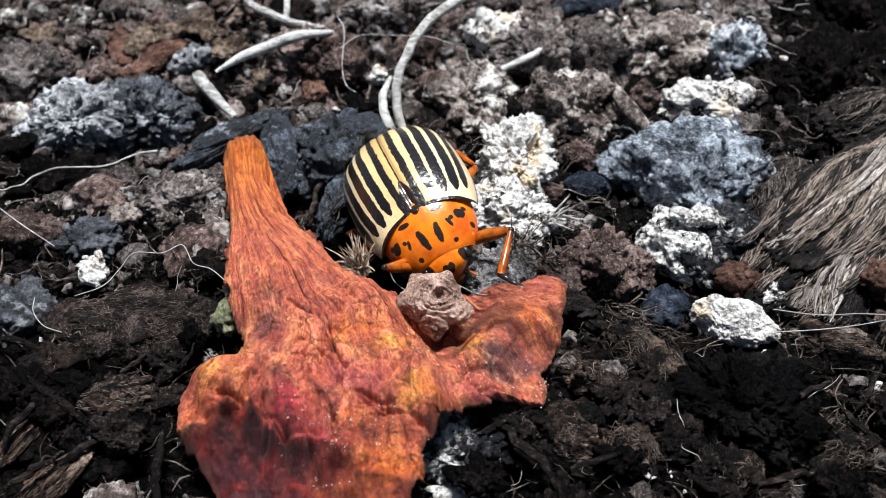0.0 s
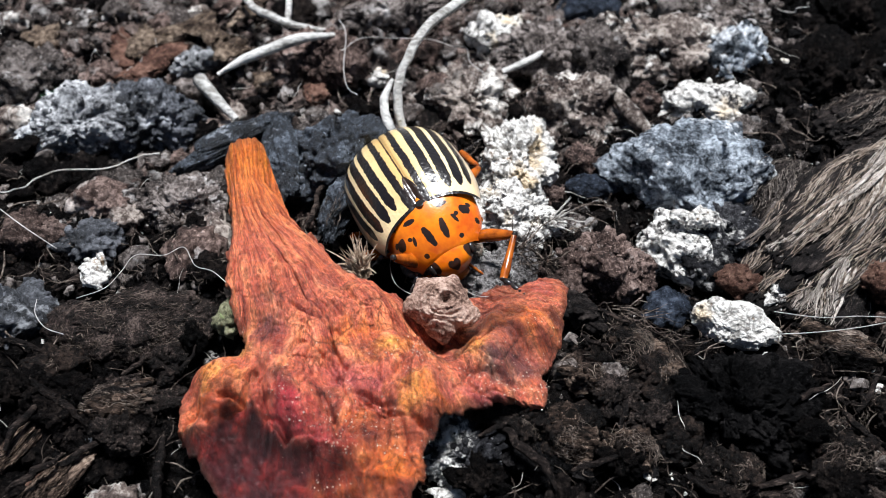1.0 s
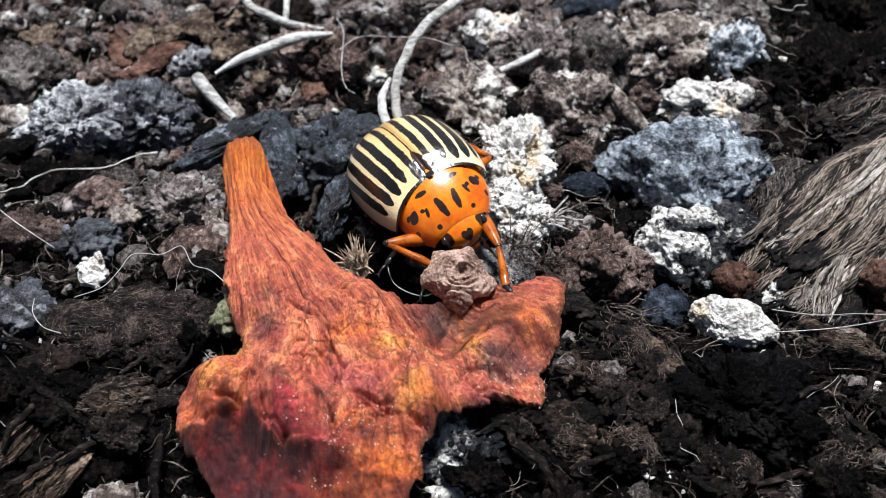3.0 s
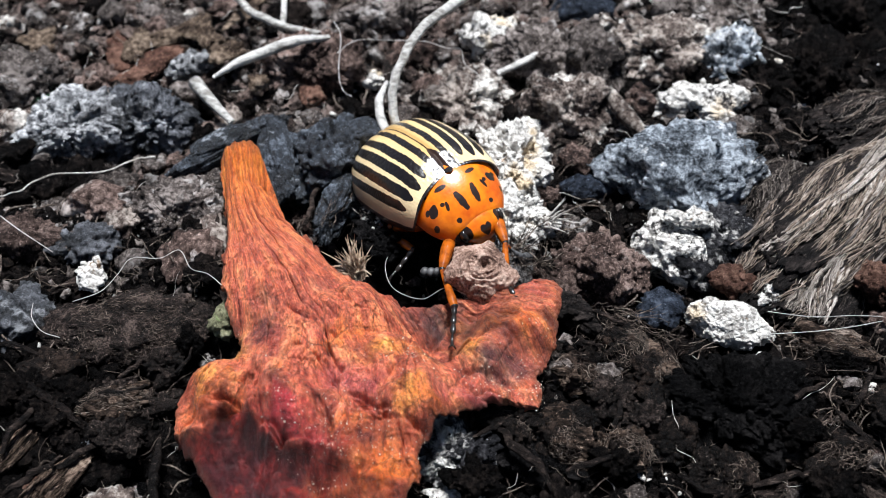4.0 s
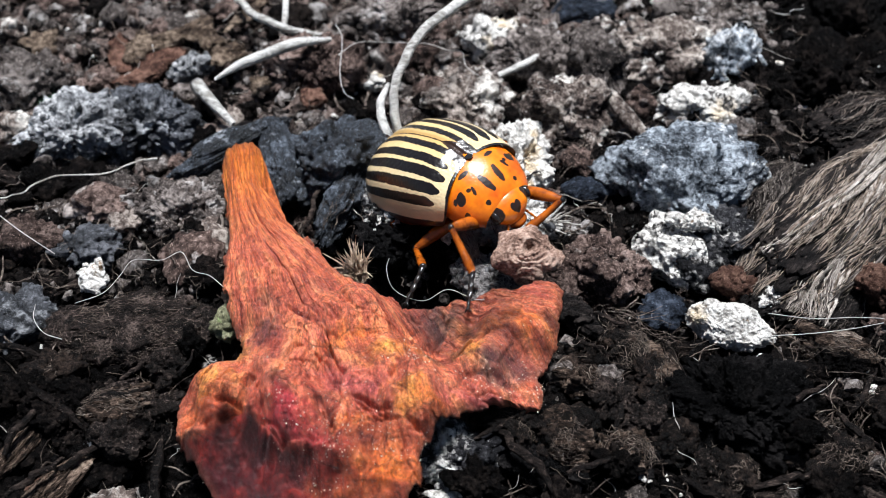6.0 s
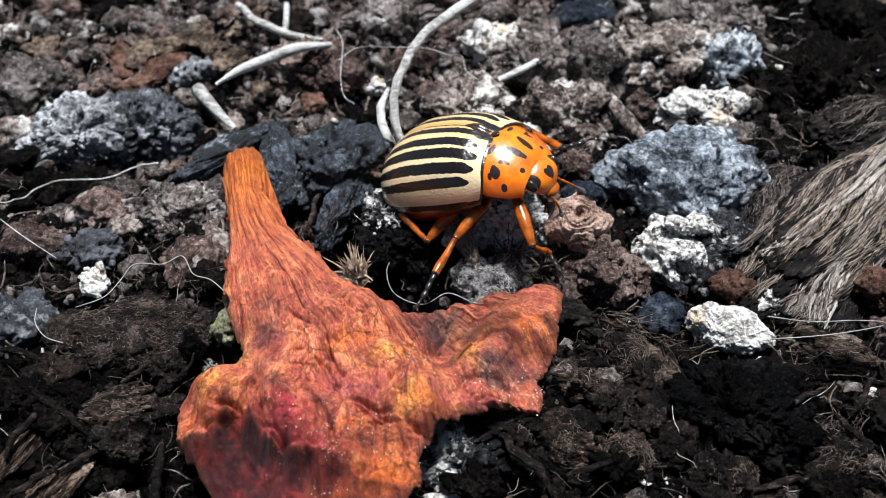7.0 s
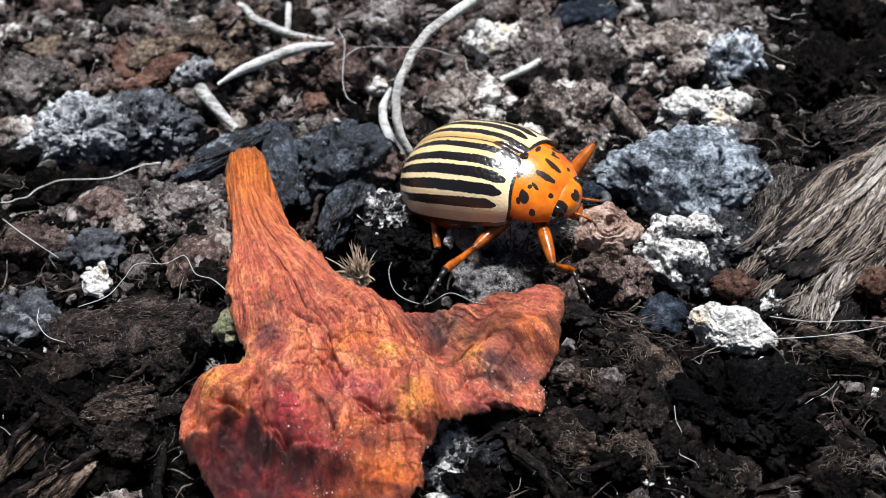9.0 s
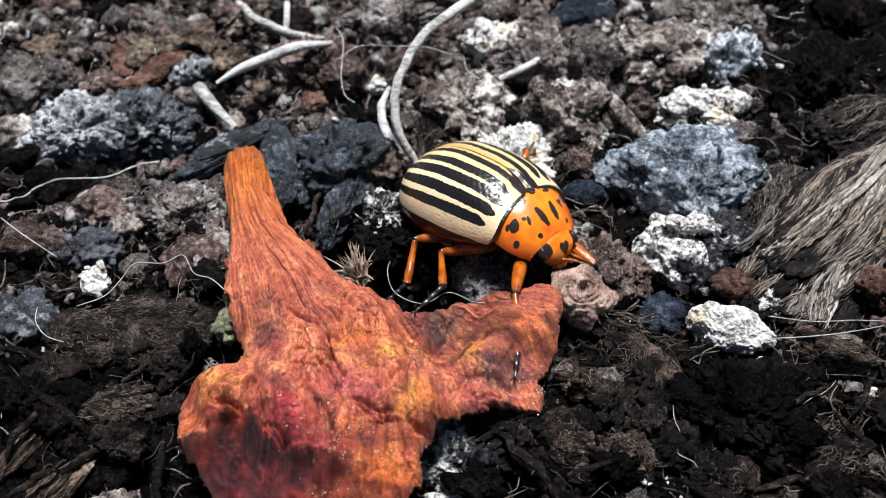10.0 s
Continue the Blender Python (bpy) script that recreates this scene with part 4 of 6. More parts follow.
def wing_case(side):
    nu, nv = 150, 190
    u = np.linspace(0, 1, nu)
    bb = np.linspace(0, 1, nv)
    x = BACK + (FRONT - BACK) * (1 - np.cos(bb * np.pi * 0.62)) / (1 - np.cos(np.pi * 0.62))
    w, h = wing_outline(x)
    U, X = np.meshgrid(u, x, indexing="ij")
    W, H = np.meshgrid(u, w, indexing="ij")[1], np.meshgrid(u, h, indexing="ij")[1]
    B = np.meshgrid(u, bb, indexing="ij")[1]
    phi = U * np.pi / 2 * 1.03
    Y = W * np.sin(np.minimum(phi, np.pi / 2)) ** 0.92 - 0.25 * np.maximum(phi - np.pi / 2, 0) * W
    Z = H * np.sign(np.cos(phi)) * np.abs(np.cos(phi)) ** 0.93
    # the front edge bows back a little behind the neck; the suture lies in a shallow groove
    X = X - 0.16 * np.clip((X - 2.5) / 1.1, 0, 1) ** 2 * (1 - U) ** 2
    Z = Z - 0.10 * np.exp(-(U / 0.018) ** 2) * np.minimum(H, 1) - 0.07 * np.clip((X - 3.25) / 0.4, 0, 1)
    # the shoulder corner is rounded off
    reach = FRONT - 0.65 * np.clip((U - 0.62) / 0.38, 0, 1) ** 2.2
    X = np.where(X > 1.5, 1.5 + (X - 1.5) * (reach - 1.5) / (FRONT - 1.5), X)
    k = (X - BACK) / (FRONT - BACK)
    # rows of fine pits along the stripes
    Z = Z - 0.012 * np.clip(np.sin(U * 2 * np.pi * 10.5) * np.sin(X * 2 * np.pi * 2.6), 0, 1)
    mark = np.zeros_like(U)
    for c, half, near, far, bend in ((0.085, 0.032, 0.10, 1.0, 0.02), (0.228, 0.045, 0.07, 0.93, 0.03), (0.370, 0.054, 0.05, 0.95, 0.02),
                                     (0.532, 0.058, 0.04, 0.94, 0.03), (0.690, 0.053, 0.04, 0.912, 0.06)):
        mid = c + bend * (1 - k) ** 2 + 0.005 * vnoise(np.stack([X.ravel() * 1.3, U.ravel() * 0, X.ravel() * 0 + c * 50], 1), 5).reshape(U.shape)
        wide = half * np.clip((k - near) / 0.10, 0, 1) ** 0.5 * np.clip((far - k) / 0.06, 0, 1) ** 0.5 * (0.85 + 0.3 * k)
        mark = np.maximum(mark, np.clip(0.5 + (wide - np.abs(U - mid)) / 0.03 * 0.5, 0, 1) * (wide > 0.004))
    mark = np.maximum(mark, np.clip(1 - np.abs(U - 0.0) / 0.014, 0, 1) * 0.8)
    mark = np.maximum(mark, np.clip((U - 0.915) / 0.015, 0, 1))
    mark = np.maximum(mark, np.clip((B - 0.984) / 0.008, 0, 1))
    # a dark wedge where the cases meet behind the neck
    mark = np.maximum(mark, np.clip(0.5 + ((k - 0.76) * 0.46 - U) / 0.03, 0, 1) * (k > 0.76))
    verts = np.stack([X.ravel(), side * Y.ravel(), Z.ravel()], 1)
    return make_mesh("wing_case", verts, sheet_faces(nu, nv, flip=side > 0), WING, attrs={"mark": mark.ravel(), "tone": np.clip(0.08 + U * 0.92, 0, 1).ravel()})


def blot(x, y, marks):
    """Ink of a set of oval marks: x, y, half length, half width, turn in degrees."""
    out = np.zeros_like(x)
    n = 0.16 * fbm(flat(x.ravel(), y.ravel()), 3.5, 3, 77).reshape(x.shape)
    for a, b, la, lb, deg in marks:
        c, s = math.cos(radians(deg)), math.sin(radians(deg))
        u, v = (x - a) * c + (y - b) * s, -(x - a) * s + (y - b) * c
        out = np.maximum(out, np.clip(0.5 + (1 - np.sqrt((u / la) ** 2 + (v / lb) ** 2) + n) * 1.3, 0, 1))
    return out


def neck_surface(k, s):
    """The neck shield: k from its hind edge to its front edge, s across it from -1 to 1."""
    bell = np.polynomial.polynomial.polyval
    mx = bell(k, (3.05, 3.50, 0.27, -0.84))
    mz = bell(k, (2.26, 0.60, -3.85, 1.25))
    ex, ey, ez = 3.72 + 1.78 * k, 2.52 - 0.25 * k - 0.65 * k ** 3, 0.40 - 1.1 * k
    phi = s * np.pi / 2
    c = np.cos(phi)
    return mx + (ex - mx) * (1 - c), ey * np.sin(phi), ez + (mz - ez) * c


def neck_shield():
    nu, nv = 150, 190
    k, s = np.meshgrid(np.linspace(0, 1, nu), np.linspace(-1, 1, nv), indexing="ij")
    x, y, z = neck_surface(k, s)
    rim = np.clip((0.05 - k) / 0.05, 0, 1) + np.clip((k - 0.96) / 0.04, 0, 1)
    z = z - 0.09 * rim ** 2
    # marks of one half: place along and across, half length, half width in millimetres, turn in degrees
    half = [(0.72, 0.125, 0.52, 0.17, -4), (0.53, 0.565, 0.27, 0.31, 0), (0.45, 0.66, 0.15, 0.16, 0), (0.64, 0.345, 0.25, 0.09, 24), (0.58, 0.39, 0.14, 0.10, -35),
            (0.89, 0.36, 0.14, 0.15, 0), (0.69, 0.795, 0.20, 0.23, 0), (0.41, 0.25, 0.13, 0.27, 20), (0.30, 0.50, 0.07, 0.10, 0)]
    marks = [(a * 3.75, q * b * 2.95, c, d, q * e) for a, b, c, d, e in half for q in (1, -1)]
    mark = np.maximum(blot(k * 3.75, s * 2.95, marks), np.clip((0.03 - k) / 0.02, 0, 1))
    # tone: redder to the sides and front, the shield's shading put into the colour
    verts = np.stack([x.ravel(), y.ravel(), z.ravel()], 1)
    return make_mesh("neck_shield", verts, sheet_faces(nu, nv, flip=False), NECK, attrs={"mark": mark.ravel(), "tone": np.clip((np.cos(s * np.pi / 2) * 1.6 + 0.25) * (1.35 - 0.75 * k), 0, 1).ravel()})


def oval(level, size, at, bits=0.0, seed=1):
    v, f = ico(level)
    return v * size * (1 + bits * fbm(v, 1.5, 2, seed))[:, None] + at, f


def head_mesh():
    v, f = ico(5)
    p = v * (1.0, 1.22, 0.66)
    p[:, 1] *= 1 - 0.22 * np.clip(v[:, 0], 0, 1)
    p[:, 2] -= 0.30 * np.clip(v[:, 0], 0, 1) ** 2
    mark = blot(p[:, 0], p[:, 1], [(0.22, 0.13, 0.30, 0.17, -24), (0.22, -0.13, 0.30, 0.17, 24), (0.42, 0.0, 0.18, 0.12, 0), (0.0, 0.98, 0.42, 0.26, 0), (0.0, -0.98, 0.42, 0.26, 0), (-0.85, 0.0, 0.3, 0.9, 0)]) * (v[:, 2] > 0.0)
    return make_mesh("head", p, f, NECK, attrs={"mark": mark, "tone": np.clip(0.8 + v[:, 2], 0, 1)})


def feeler_mesh(side):
    """One beaded thread that swells towards the tip, curving down and back."""
    k = np.linspace(0, 1, 67)
    a = k * 1.35
    line = np.stack([0.1 + 0.7 * np.sin(k * 2.6), side * (0.1 + 3.0 * k), 0.05 + 0.35 * np.sin(k * 3.1) - 0.8 * k * k], 1)
    bead = 0.55 + 0.45 * np.abs(np.sin(k * 11 * np.pi)) ** 0.6
    rad = (0.075 + 0.185 * np.clip((k - 0.40) / 0.35, 0, 1)) * bead
    v, f = tube(line, rad, 10, steps=1)
    return make_mesh("feeler", v, f, [LIMB, CLUB], slots=[0 if i < 24 * 10 else 1 for i in range(len(f))])


FEMUR, TIBIA, TARSUS = 2.7, 2.35, 2.2


def limb_mesh(kind):
    """A leg segment along +x from its joint."""
    if kind == "femur":
        v, f = tube([(0, 0, 0), (0.5, 0, 0.03), (1.35, 0, 0.05), (2.1, 0, 0.02), (FEMUR, 0, 0)], [0.22, 0.32, 0.35, 0.27, 0.16], 14)
        return make_mesh("femur", v, f, LIMB)
    if kind == "tibia":
        a = tube([(0, 0, 0), (0.25, 0, 0), (1.1, 0, -0.03), (1.8, 0, 0), (TIBIA, 0, 0)], [0.13, 0.15, 0.18, 0.23, 0.19], 12)
        b = oval(2, np.array([0.18, 0.17, 0.17]), (0, 0, 0))
        c = oval(2, np.array([0.12, 0.2, 0.2]), (TIBIA, 0, 0))
        v, f = joined([a, b, c])
        return make_mesh("tibia", v, f, [LIMB, JET], slots=[0] * len(a[1]) + [1] * (len(b[1]) + len(c[1])))
    pieces = [oval(2, np.array([0.32, 0.15, 0.12]), (0.22 + 0.48 * i, 0, -0.02 * i)) for i in range(3)]
    pieces.append(tube([(1.35, 0, -0.05), (1.7, 0, 0.02), (2.0, 0, -0.05)], [0.05, 0.07, 0.08], 8))
    for q in (1, -1):
        pieces.append(tube([(1.98, 0, -0.04), (2.1, q * 0.12, -0.04), (2.18, q * 0.17, -0.18)], [0.05, 0.04, 0.012], 6))
    return make_mesh("tarsus", *joined(pieces), JET)


HIPS = {"front": (4.8, 1.30, -0.85), "middle": (3.2, 1.5, -0.8), "hind": (1.3, 1.5, -0.9)}


def build_beetle():
    beetle = tagged(new("beetle"), "striped cream and black leaf beetle with spotted orange neck", "beetle")
    for side, word in ((-1, "right"), (1, "left")):
        part("wing_case", wing_case(side), beetle, "glossy cream wing case with five black stripes")
    v, f = oval(4, np.array([3.66, 3.16, 1.40]), (-0.15, 0, -0.30), 0.03)
    part("abdomen", make_mesh("abdomen", v, f, BELLY), beetle, "glossy red-brown underside")
    v, f = oval(4, np.array([1.35, 1.75, 0.95]), (4.35, 0, -0.2), 0.05)
    thorax = part("thorax", make_mesh("thorax", v, f, BELLY), beetle, "dark orange underside of the neck")
    v, f = oval(3, np.array([0.34, 0.24, 0.05]), (4.05, 0, 2.14))
    part("scutellum", make_mesh("scutellum", v, f, JET), beetle, "small black triangular plate")
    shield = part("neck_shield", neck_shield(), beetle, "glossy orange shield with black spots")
    head = part("head", head_mesh(), beetle, "orange head with black heart-shaped spot")
    feelers = {}
    for side in (-1, 1):
        v, f = oval(3, np.array([0.36, 0.20, 0.30]), (0.06, side * 1.10, 0.14))
        part("eye", make_mesh("eye", v, f, JET), head, "black bean-shaped eye")
        feeler = part("feeler", feeler_mesh(side), head, "beaded feeler, orange at the base and grey at the club")
        feelers[side] = feeler
        feeler.location = (0.55 * MM, side * 0.55 * MM, -0.1 * MM)
    v, f = oval(3, np.array([0.35, 0.55, 0.3]), (0.95, 0, -0.25))
    part("jaw", make_mesh("jaw", v, f, LIMB), head)
    legs = {}
    shapes = {k: limb_mesh(k) for k in ("femur", "tibia", "tarsus")}
    for pair in HIPS:
        for side in (1, -1):
            legs[pair, side] = [part(k, shapes[k], beetle, "orange leg segment" if k != "tarsus" else "black clawed foot") for k in shapes]
    return beetle, head, feelers, legs, (shield, thorax)


# ---- lumps, stones and litter lying on the soil ----
build_ground()
build_leaf()
clod("mineral_clod", 3.9, 6.4, 0.5, 2.4, 2.7, 2.2, 10, WHITE, "crumbly white and grey mineral clod", "clod", seed=1, bits=0.11, rough=0.45, level=7, knobs=2.8)
clod("mineral_clod", 3.6, 2.3, 0.4, 2.9, 2.0, 1.6, -10, CRUST, "white crumbly clod with frayed fibres", "clod", seed=2, bits=0.11, rough=0.45, level=7, knobs=2.8)
clod("crusted_clod", 1.8, 11.9, 0.4, 2.4, 2.0, 1.6, 0, TAN, "brown clod with cream crust on top", "clod", seed=3, bits=0.4)
clod("crusted_clod", 7.6, 10.9, 0.5, 2.7, 2.7, 2.2, -20, TAN, "brown clod with pale crust", "clod", seed=4, bits=0.35)
clod("stone", 13.4, 4.9, 0.6, 3.8, 2.9, 2.3, 0, GREY, "rough blue-grey stone on dark soil", "stone", seed=5, rough=0.3, bits=0.25, level=6)
clod("speckled_stone", 12.1, 0.1, 0.4, 1.9, 1.8, 1.4, -15, CRUST, "white crusted stone on dark soil", "stone", seed=6, bits=0.11, level=6, knobs=3.6)
clod("speckled_stone", 15.0, 0.9, 0.3, 2.1, 1.7, 1.3, 0, SPECK, "dark stone with white specks", "stone", seed=7, bits=0.35)
clod("speckled_stone", 13.2, -1.2, 0.3, 1.7, 1.3, 1.0, 0, SPECK, "dark stone with white specks", "stone", seed=8, bits=0.35, level=5)
clod("white_stone", 13.9, -5.45, 0.8, 1.85, 1.3, 1.15, -28, WHITE, "pitted white chalk stone", "stone", seed=9, rough=0.2, bits=0.11, level=7, knobs=3.4)
clod("mineral_clod", 15.8, 11.4, 0.3, 2.4, 1.7, 1.4, 10, CRUST, "crumbly white-grey mineral clod", "clod", seed=10, bits=0.11, level=6, knobs=3.6)
clod("mineral_clod", 18.5, 15.5, 0.5, 1.8, 2.7, 1.9, 20, GREY, "pale blue-grey crusted clod", "clod", seed=11, bits=0.45)
clod("crusted_clod", 14.3, 16.7, 0.5, 3.5, 2.3, 1.8, 0, TAN, "brown-grey crumbly clod on dark soil", "clod", seed=12, bits=0.45)
clod("crusted_clod", 18.9, 20.6, 0.4, 2.8, 1.8, 1.4, 0, CRUMB, "tan crusted crumbly clod", "clod", seed=13, bits=0.45)
clod("blue_stone", 10.1, 22.0, 0.3, 2.2, 1.3, 1.1, 0, BLUE, "smooth blue-grey pebble on dark soil", "stone", seed=14, bits=0.1, rough=0.2, level=5)
clod("blue_stone", 16.4, 7.6, 1.7, 0.6, 0.7, 0.6, 0, GREY, "small pale blue pebble", "stone", seed=15, bits=0.1, rough=0.2, level=4)
clod("blue_stone", 11.0, -4.1, 0.2, 1.2, 1.1, 0.8, 0, BLUE, "dark blue-grey pebble on dark soil", "stone", seed=16, bits=0.2, rough=0.2, level=5)
# added lump whose dark colour stands in for the shade of a recess
clod("blue_stone", 8.2, 4.8, 0.1, 1.4, 0.7, 0.6, 0, BLUE, "dark blue pebble in a hollow", "stone", seed=17, bits=0.1, rough=0.2, level=5)
clod("peat_clod", 8.5, -1.4, 0.4, 2.2, 2.2, 1.8, 15, PEAT, "rounded brown peat clod", "clod", seed=18, bits=0.3)
clod("peat_clod", 6.1, -3.1, 0.2, 1.3, 1.2, 1.0, 15, PEAT, "brown peat clod on dark soil", "clod", seed=19, bits=0.3, level=5)
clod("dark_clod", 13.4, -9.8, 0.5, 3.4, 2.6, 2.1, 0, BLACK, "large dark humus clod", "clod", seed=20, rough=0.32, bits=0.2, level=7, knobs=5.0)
slab = clod("bark_slab", -15.1, -5.3, 0.5, 3.8, 2.0, 1.2, 4, SLAB, "flat fuzzy slab of brown bark", "bark", seed=21, rough=0.2, bits=0.16, level=6, knobs=4.5)
hairy(slab, 3.8, 2.0, 1.2, 4, 420, 0.55, FIBRE, 66, 0.016, "short brown fuzz")
clod("grey_clod", -21.9, 9.6, 0.6, 3.0, 2.2, 1.8, 10, ASH, "pale grey powdery clod", "clod", seed=22, bits=0.35)
clod("grey_clod", -17.4, 10.2, 0.5, 2.4, 2.3, 1.8, 0, COAL, "dark grey crumbly clod", "clod", seed=23, bits=0.35)
clod("white_chip", -17.4, -2.6, 1.3, 0.8, 0.7, 0.5, -10, WHITE, "small white mineral chip", "stone", seed=24, bits=0.15, rough=0.35, level=5, knobs=1.7)
clod("lichen_bit", -10.3, -5.7, 1.4, 0.6, 1.0, 0.7, 0, LICHEN, "yellow-green lichen crumb on dark soil", "lichen", seed=25, bits=0.4, level=4)
grained("bark_stick", -5.6, 2.6, 1.0, 2.3, 0.75, 0.8, 72, COAL, "dark scaly stick of bark", "stick", seed=26, ridge=0.3, strands=10, fine=30, core=TAR)
clod("charcoal_clod", -6.3, 6.5, 0.5, 3.1, 2.3, 1.9, 20, TAR, "dark grey flaky clod", "clod", seed=27, bits=0.35)
grained("charcoal_stick", -9.1, 5.9, 1.4, 3.0, 0.9, 0.8, -80, TAR, "charcoal-coloured stick behind the petal tube", "stick", seed=28, ridge=0.1)
grained("charcoal_stick", -12.2, 6.8, 1.4, 3.5, 0.9, 0.8, 38, TAR, "charcoal-coloured stick behind the petal tube", "stick", seed=29, ridge=0.1)
clod("charcoal_clod", -12.8, 4.7, 0.2, 1.7, 1.1, 0.8, 0, CRUMB, "grey-brown crumbly soil clod", "clod", seed=30, bits=0.4, level=5)
clod("peat_clod", -21.8, 0.7, 0.3, 1.6, 1.5, 1.2, 0, PEAT, "dark brown peat clod", "clod", seed=31, bits=0.3, level=5)
clod("grey_clod", -18.7, 0.4, 0.3, 1.8, 1.3, 1.1, 0, COAL, "grey crumbly clod on dark soil", "clod", seed=32, bits=0.4, level=5)
clod("peat_clod", -14.3, 2.8, 0.4, 2.6, 1.9, 1.5, 0, CRUMB, "brown crumbly clod on dark soil", "clod", seed=33, bits=0.5)
clod("peat_clod", -8.1, 15.9, 0.4, 2.9, 1.9, 1.5, 0, PEAT, "brown peat clod on dark soil", "clod", seed=34, bits=0.35)
clod("peat_clod", 6.3, 16.4, 0.4, 2.7, 2.1, 1.7, 0, CRUMB, "grey-brown crumbly clod on dark soil", "clod", seed=35, bits=0.5)
clod("crusted_clod", 9.6, 15.7, 0.5, 2.0, 2.5, 2.0, 0, CRUMB, "grey crumbly clod on dark soil", "clod", seed=36, bits=0.45, level=5)
clod("grey_clod", 23.4, 13.3, 0.6, 2.6, 3.0, 2.4, 0, DIM_WET, "dark grey soil clod", "clod", seed=37, bits=0.45)
clod("grey_clod", 21.7, 10.3, 0.2, 1.7, 1.1, 0.9, 0, BLUE, "dark grey stone chip", "clod", seed=38, bits=0.25, level=5)
clod("peat_clod", -17.1, -10.1, 0.3, 1.9, 1.7, 1.3, 0, DIM_WET, "dark peat clod on dark soil", "clod", seed=39, bits=0.35)
clod("peat_clod", -14.4, -9.4, 0.2, 2.2, 1.0, 0.8, 0, SLAB, "fibrous bark crumb on dark soil", "bark", seed=40, bits=0.4)
grained("wood_stick", -16.9, -10.4, 0.1, 2.4, 0.7, 0.5, -40, COAL, "grey weathered stick on dark soil", "stick", seed=41)
clod("dark_clod", 0.7, -12.2, 0.3, 1.7, 1.4, 1.1, 0, SPECK, "black clod with white specks", "clod", seed=42, bits=0.45)
clod("white_stone", 0.8, -14.0, 0.1, 1.3, 0.5, 0.4, 0, WHITE, "white chalk crumb on dark soil", "stone", seed=43, bits=0.11, level=5)
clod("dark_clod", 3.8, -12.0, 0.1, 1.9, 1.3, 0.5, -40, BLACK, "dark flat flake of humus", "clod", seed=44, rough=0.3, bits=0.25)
clod("peat_clod", 5.9, -10.9, 0.3, 1.4, 1.3, 1.1, 0, DIM_PEAT, "brown crumbly clod on dark soil", "clod", seed=45, bits=0.4, level=5)
clod("peat_clod", 10.4, -8.5, 0.3, 1.3, 1.3, 1.0, 0, DIM_PEAT, "brown fibrous crumb on dark soil", "clod", seed=46, bits=0.45, level=5)
clod("peat_clod", 10.1, -11.5, 0.2, 1.4, 1.2, 1.0, 0, DIM_PEAT, "brown crumb on dark soil", "clod", seed=47, bits=0.4, level=5)
grained("wood_chunk", 17.1, -12.0, 0.1, 1.9, 0.8, 0.5, 10, FIBRE, "pale fibrous wood splinter on soil", "wood", seed=48, strands=6, fine=40)
log = grained("wood_chunk", 21.9, 1.7, 1.3, 7.2, 3.0, 1.5, 42, OLD, "large weathered fibrous chunk of wood", "wood", seed=49, strands=230, ridge=0.12, core=BARK, fine=420, fray=FRAY)
grained("wood_chunk", 18.8, -1.2, 0.7, 4.5, 2.4, 1.2, 44, OLD, "weathered fibrous strand of wood", "wood", seed=50, strands=180, ridge=0.12, core=BARK, fine=330, fray=FRAY)
grained("wood_chunk", 18.9, 3.5, 0.3, 2.9, 2.6, 1.3, 50, OLD, "dark curled fibrous root wood", "wood", seed=51, strands=95, ridge=0.15, core=BARK, fine=240, fray=WOOD)
grained("wood_chunk", 21.7, -1.1, 0.2, 2.3, 2.1, 1.0, 44, OLD, "dark fibrous chunk of wood", "wood", seed=52, strands=95, ridge=0.15, core=BARK, fine=200, fray=WOOD)
grained("wood_chunk", 24.7, 8.5, 1.3, 3.2, 2.6, 1.3, 25, FIBRE, "dark weathered lump of bark", "wood", seed=53, strands=26, core=BARK, fine=90, fray=WOOD)
grained("wood_chunk", 18.9, -3.4, 0.2, 2.7, 2.1, 1.1, 40, OLD, "dark fibrous end of wood", "wood", seed=54, strands=40, core=BARK, fine=160, fray=WOOD)
for path, count, wide, seed in [([(26.6, 7.2, 2.4), (24.0, 4.4, 2.9), (21.5, 1.8, 3.0), (19.3, 0.2, 2.6), (17.5, -1.2, 2.2), (16.4, -1.8, 1.7)], 90, 0.75, 310),
                                ([(25.4, 5.0, 2.4), (23.4, 2.4, 2.8), (21.5, -0.2, 2.6), (20.0, -1.8, 2.2), (18.5, -3.6, 1.7), (17.6, -5.2, 1.2)], 90, 1.2, 311)]:
    bundle(log, path, count, wide, seed)
grained("wood_chunk", 18.9, -6.3, 0.1, 2.2, 0.9, 0.6, -15, FIBRE, "pale fibrous wood splinter on soil", "wood", seed=55, strands=8, fine=50)
clod("peat_clod", 11.8, -13.3, 0.2, 0.9, 1.0, 0.8, 0, SLAB, "olive-grey crumb on dark soil", "clod", seed=56, bits=0.35, level=5)
clod("peat_clod", 16.5, -3.5, 0.2, 0.8, 0.8, 0.6, 0, CRUST, "white speckled crumb on dark soil", "clod", seed=57, bits=0.11, level=4)
clod("grey_clod", -20.8, -4.6, 0.3, 1.4, 1.7, 1.3, 0, COAL, "dark grey crumb on dark soil", "clod", seed=58, bits=0.35, level=5)
clod("rust_flake", -12.3, -12.4, 0.1, 0.4, 1.7, 0.5, 0, DIM_WET, "brown twig piece on dark soil", "twig", seed=59, bits=0.2)
clod("peat_clod", 6.5, -7.3, 0.1, 0.8, 0.6, 0.5, 0, DIM_PEAT, "small brown crumb on dark soil", "clod", seed=60, bits=0.3, level=4)
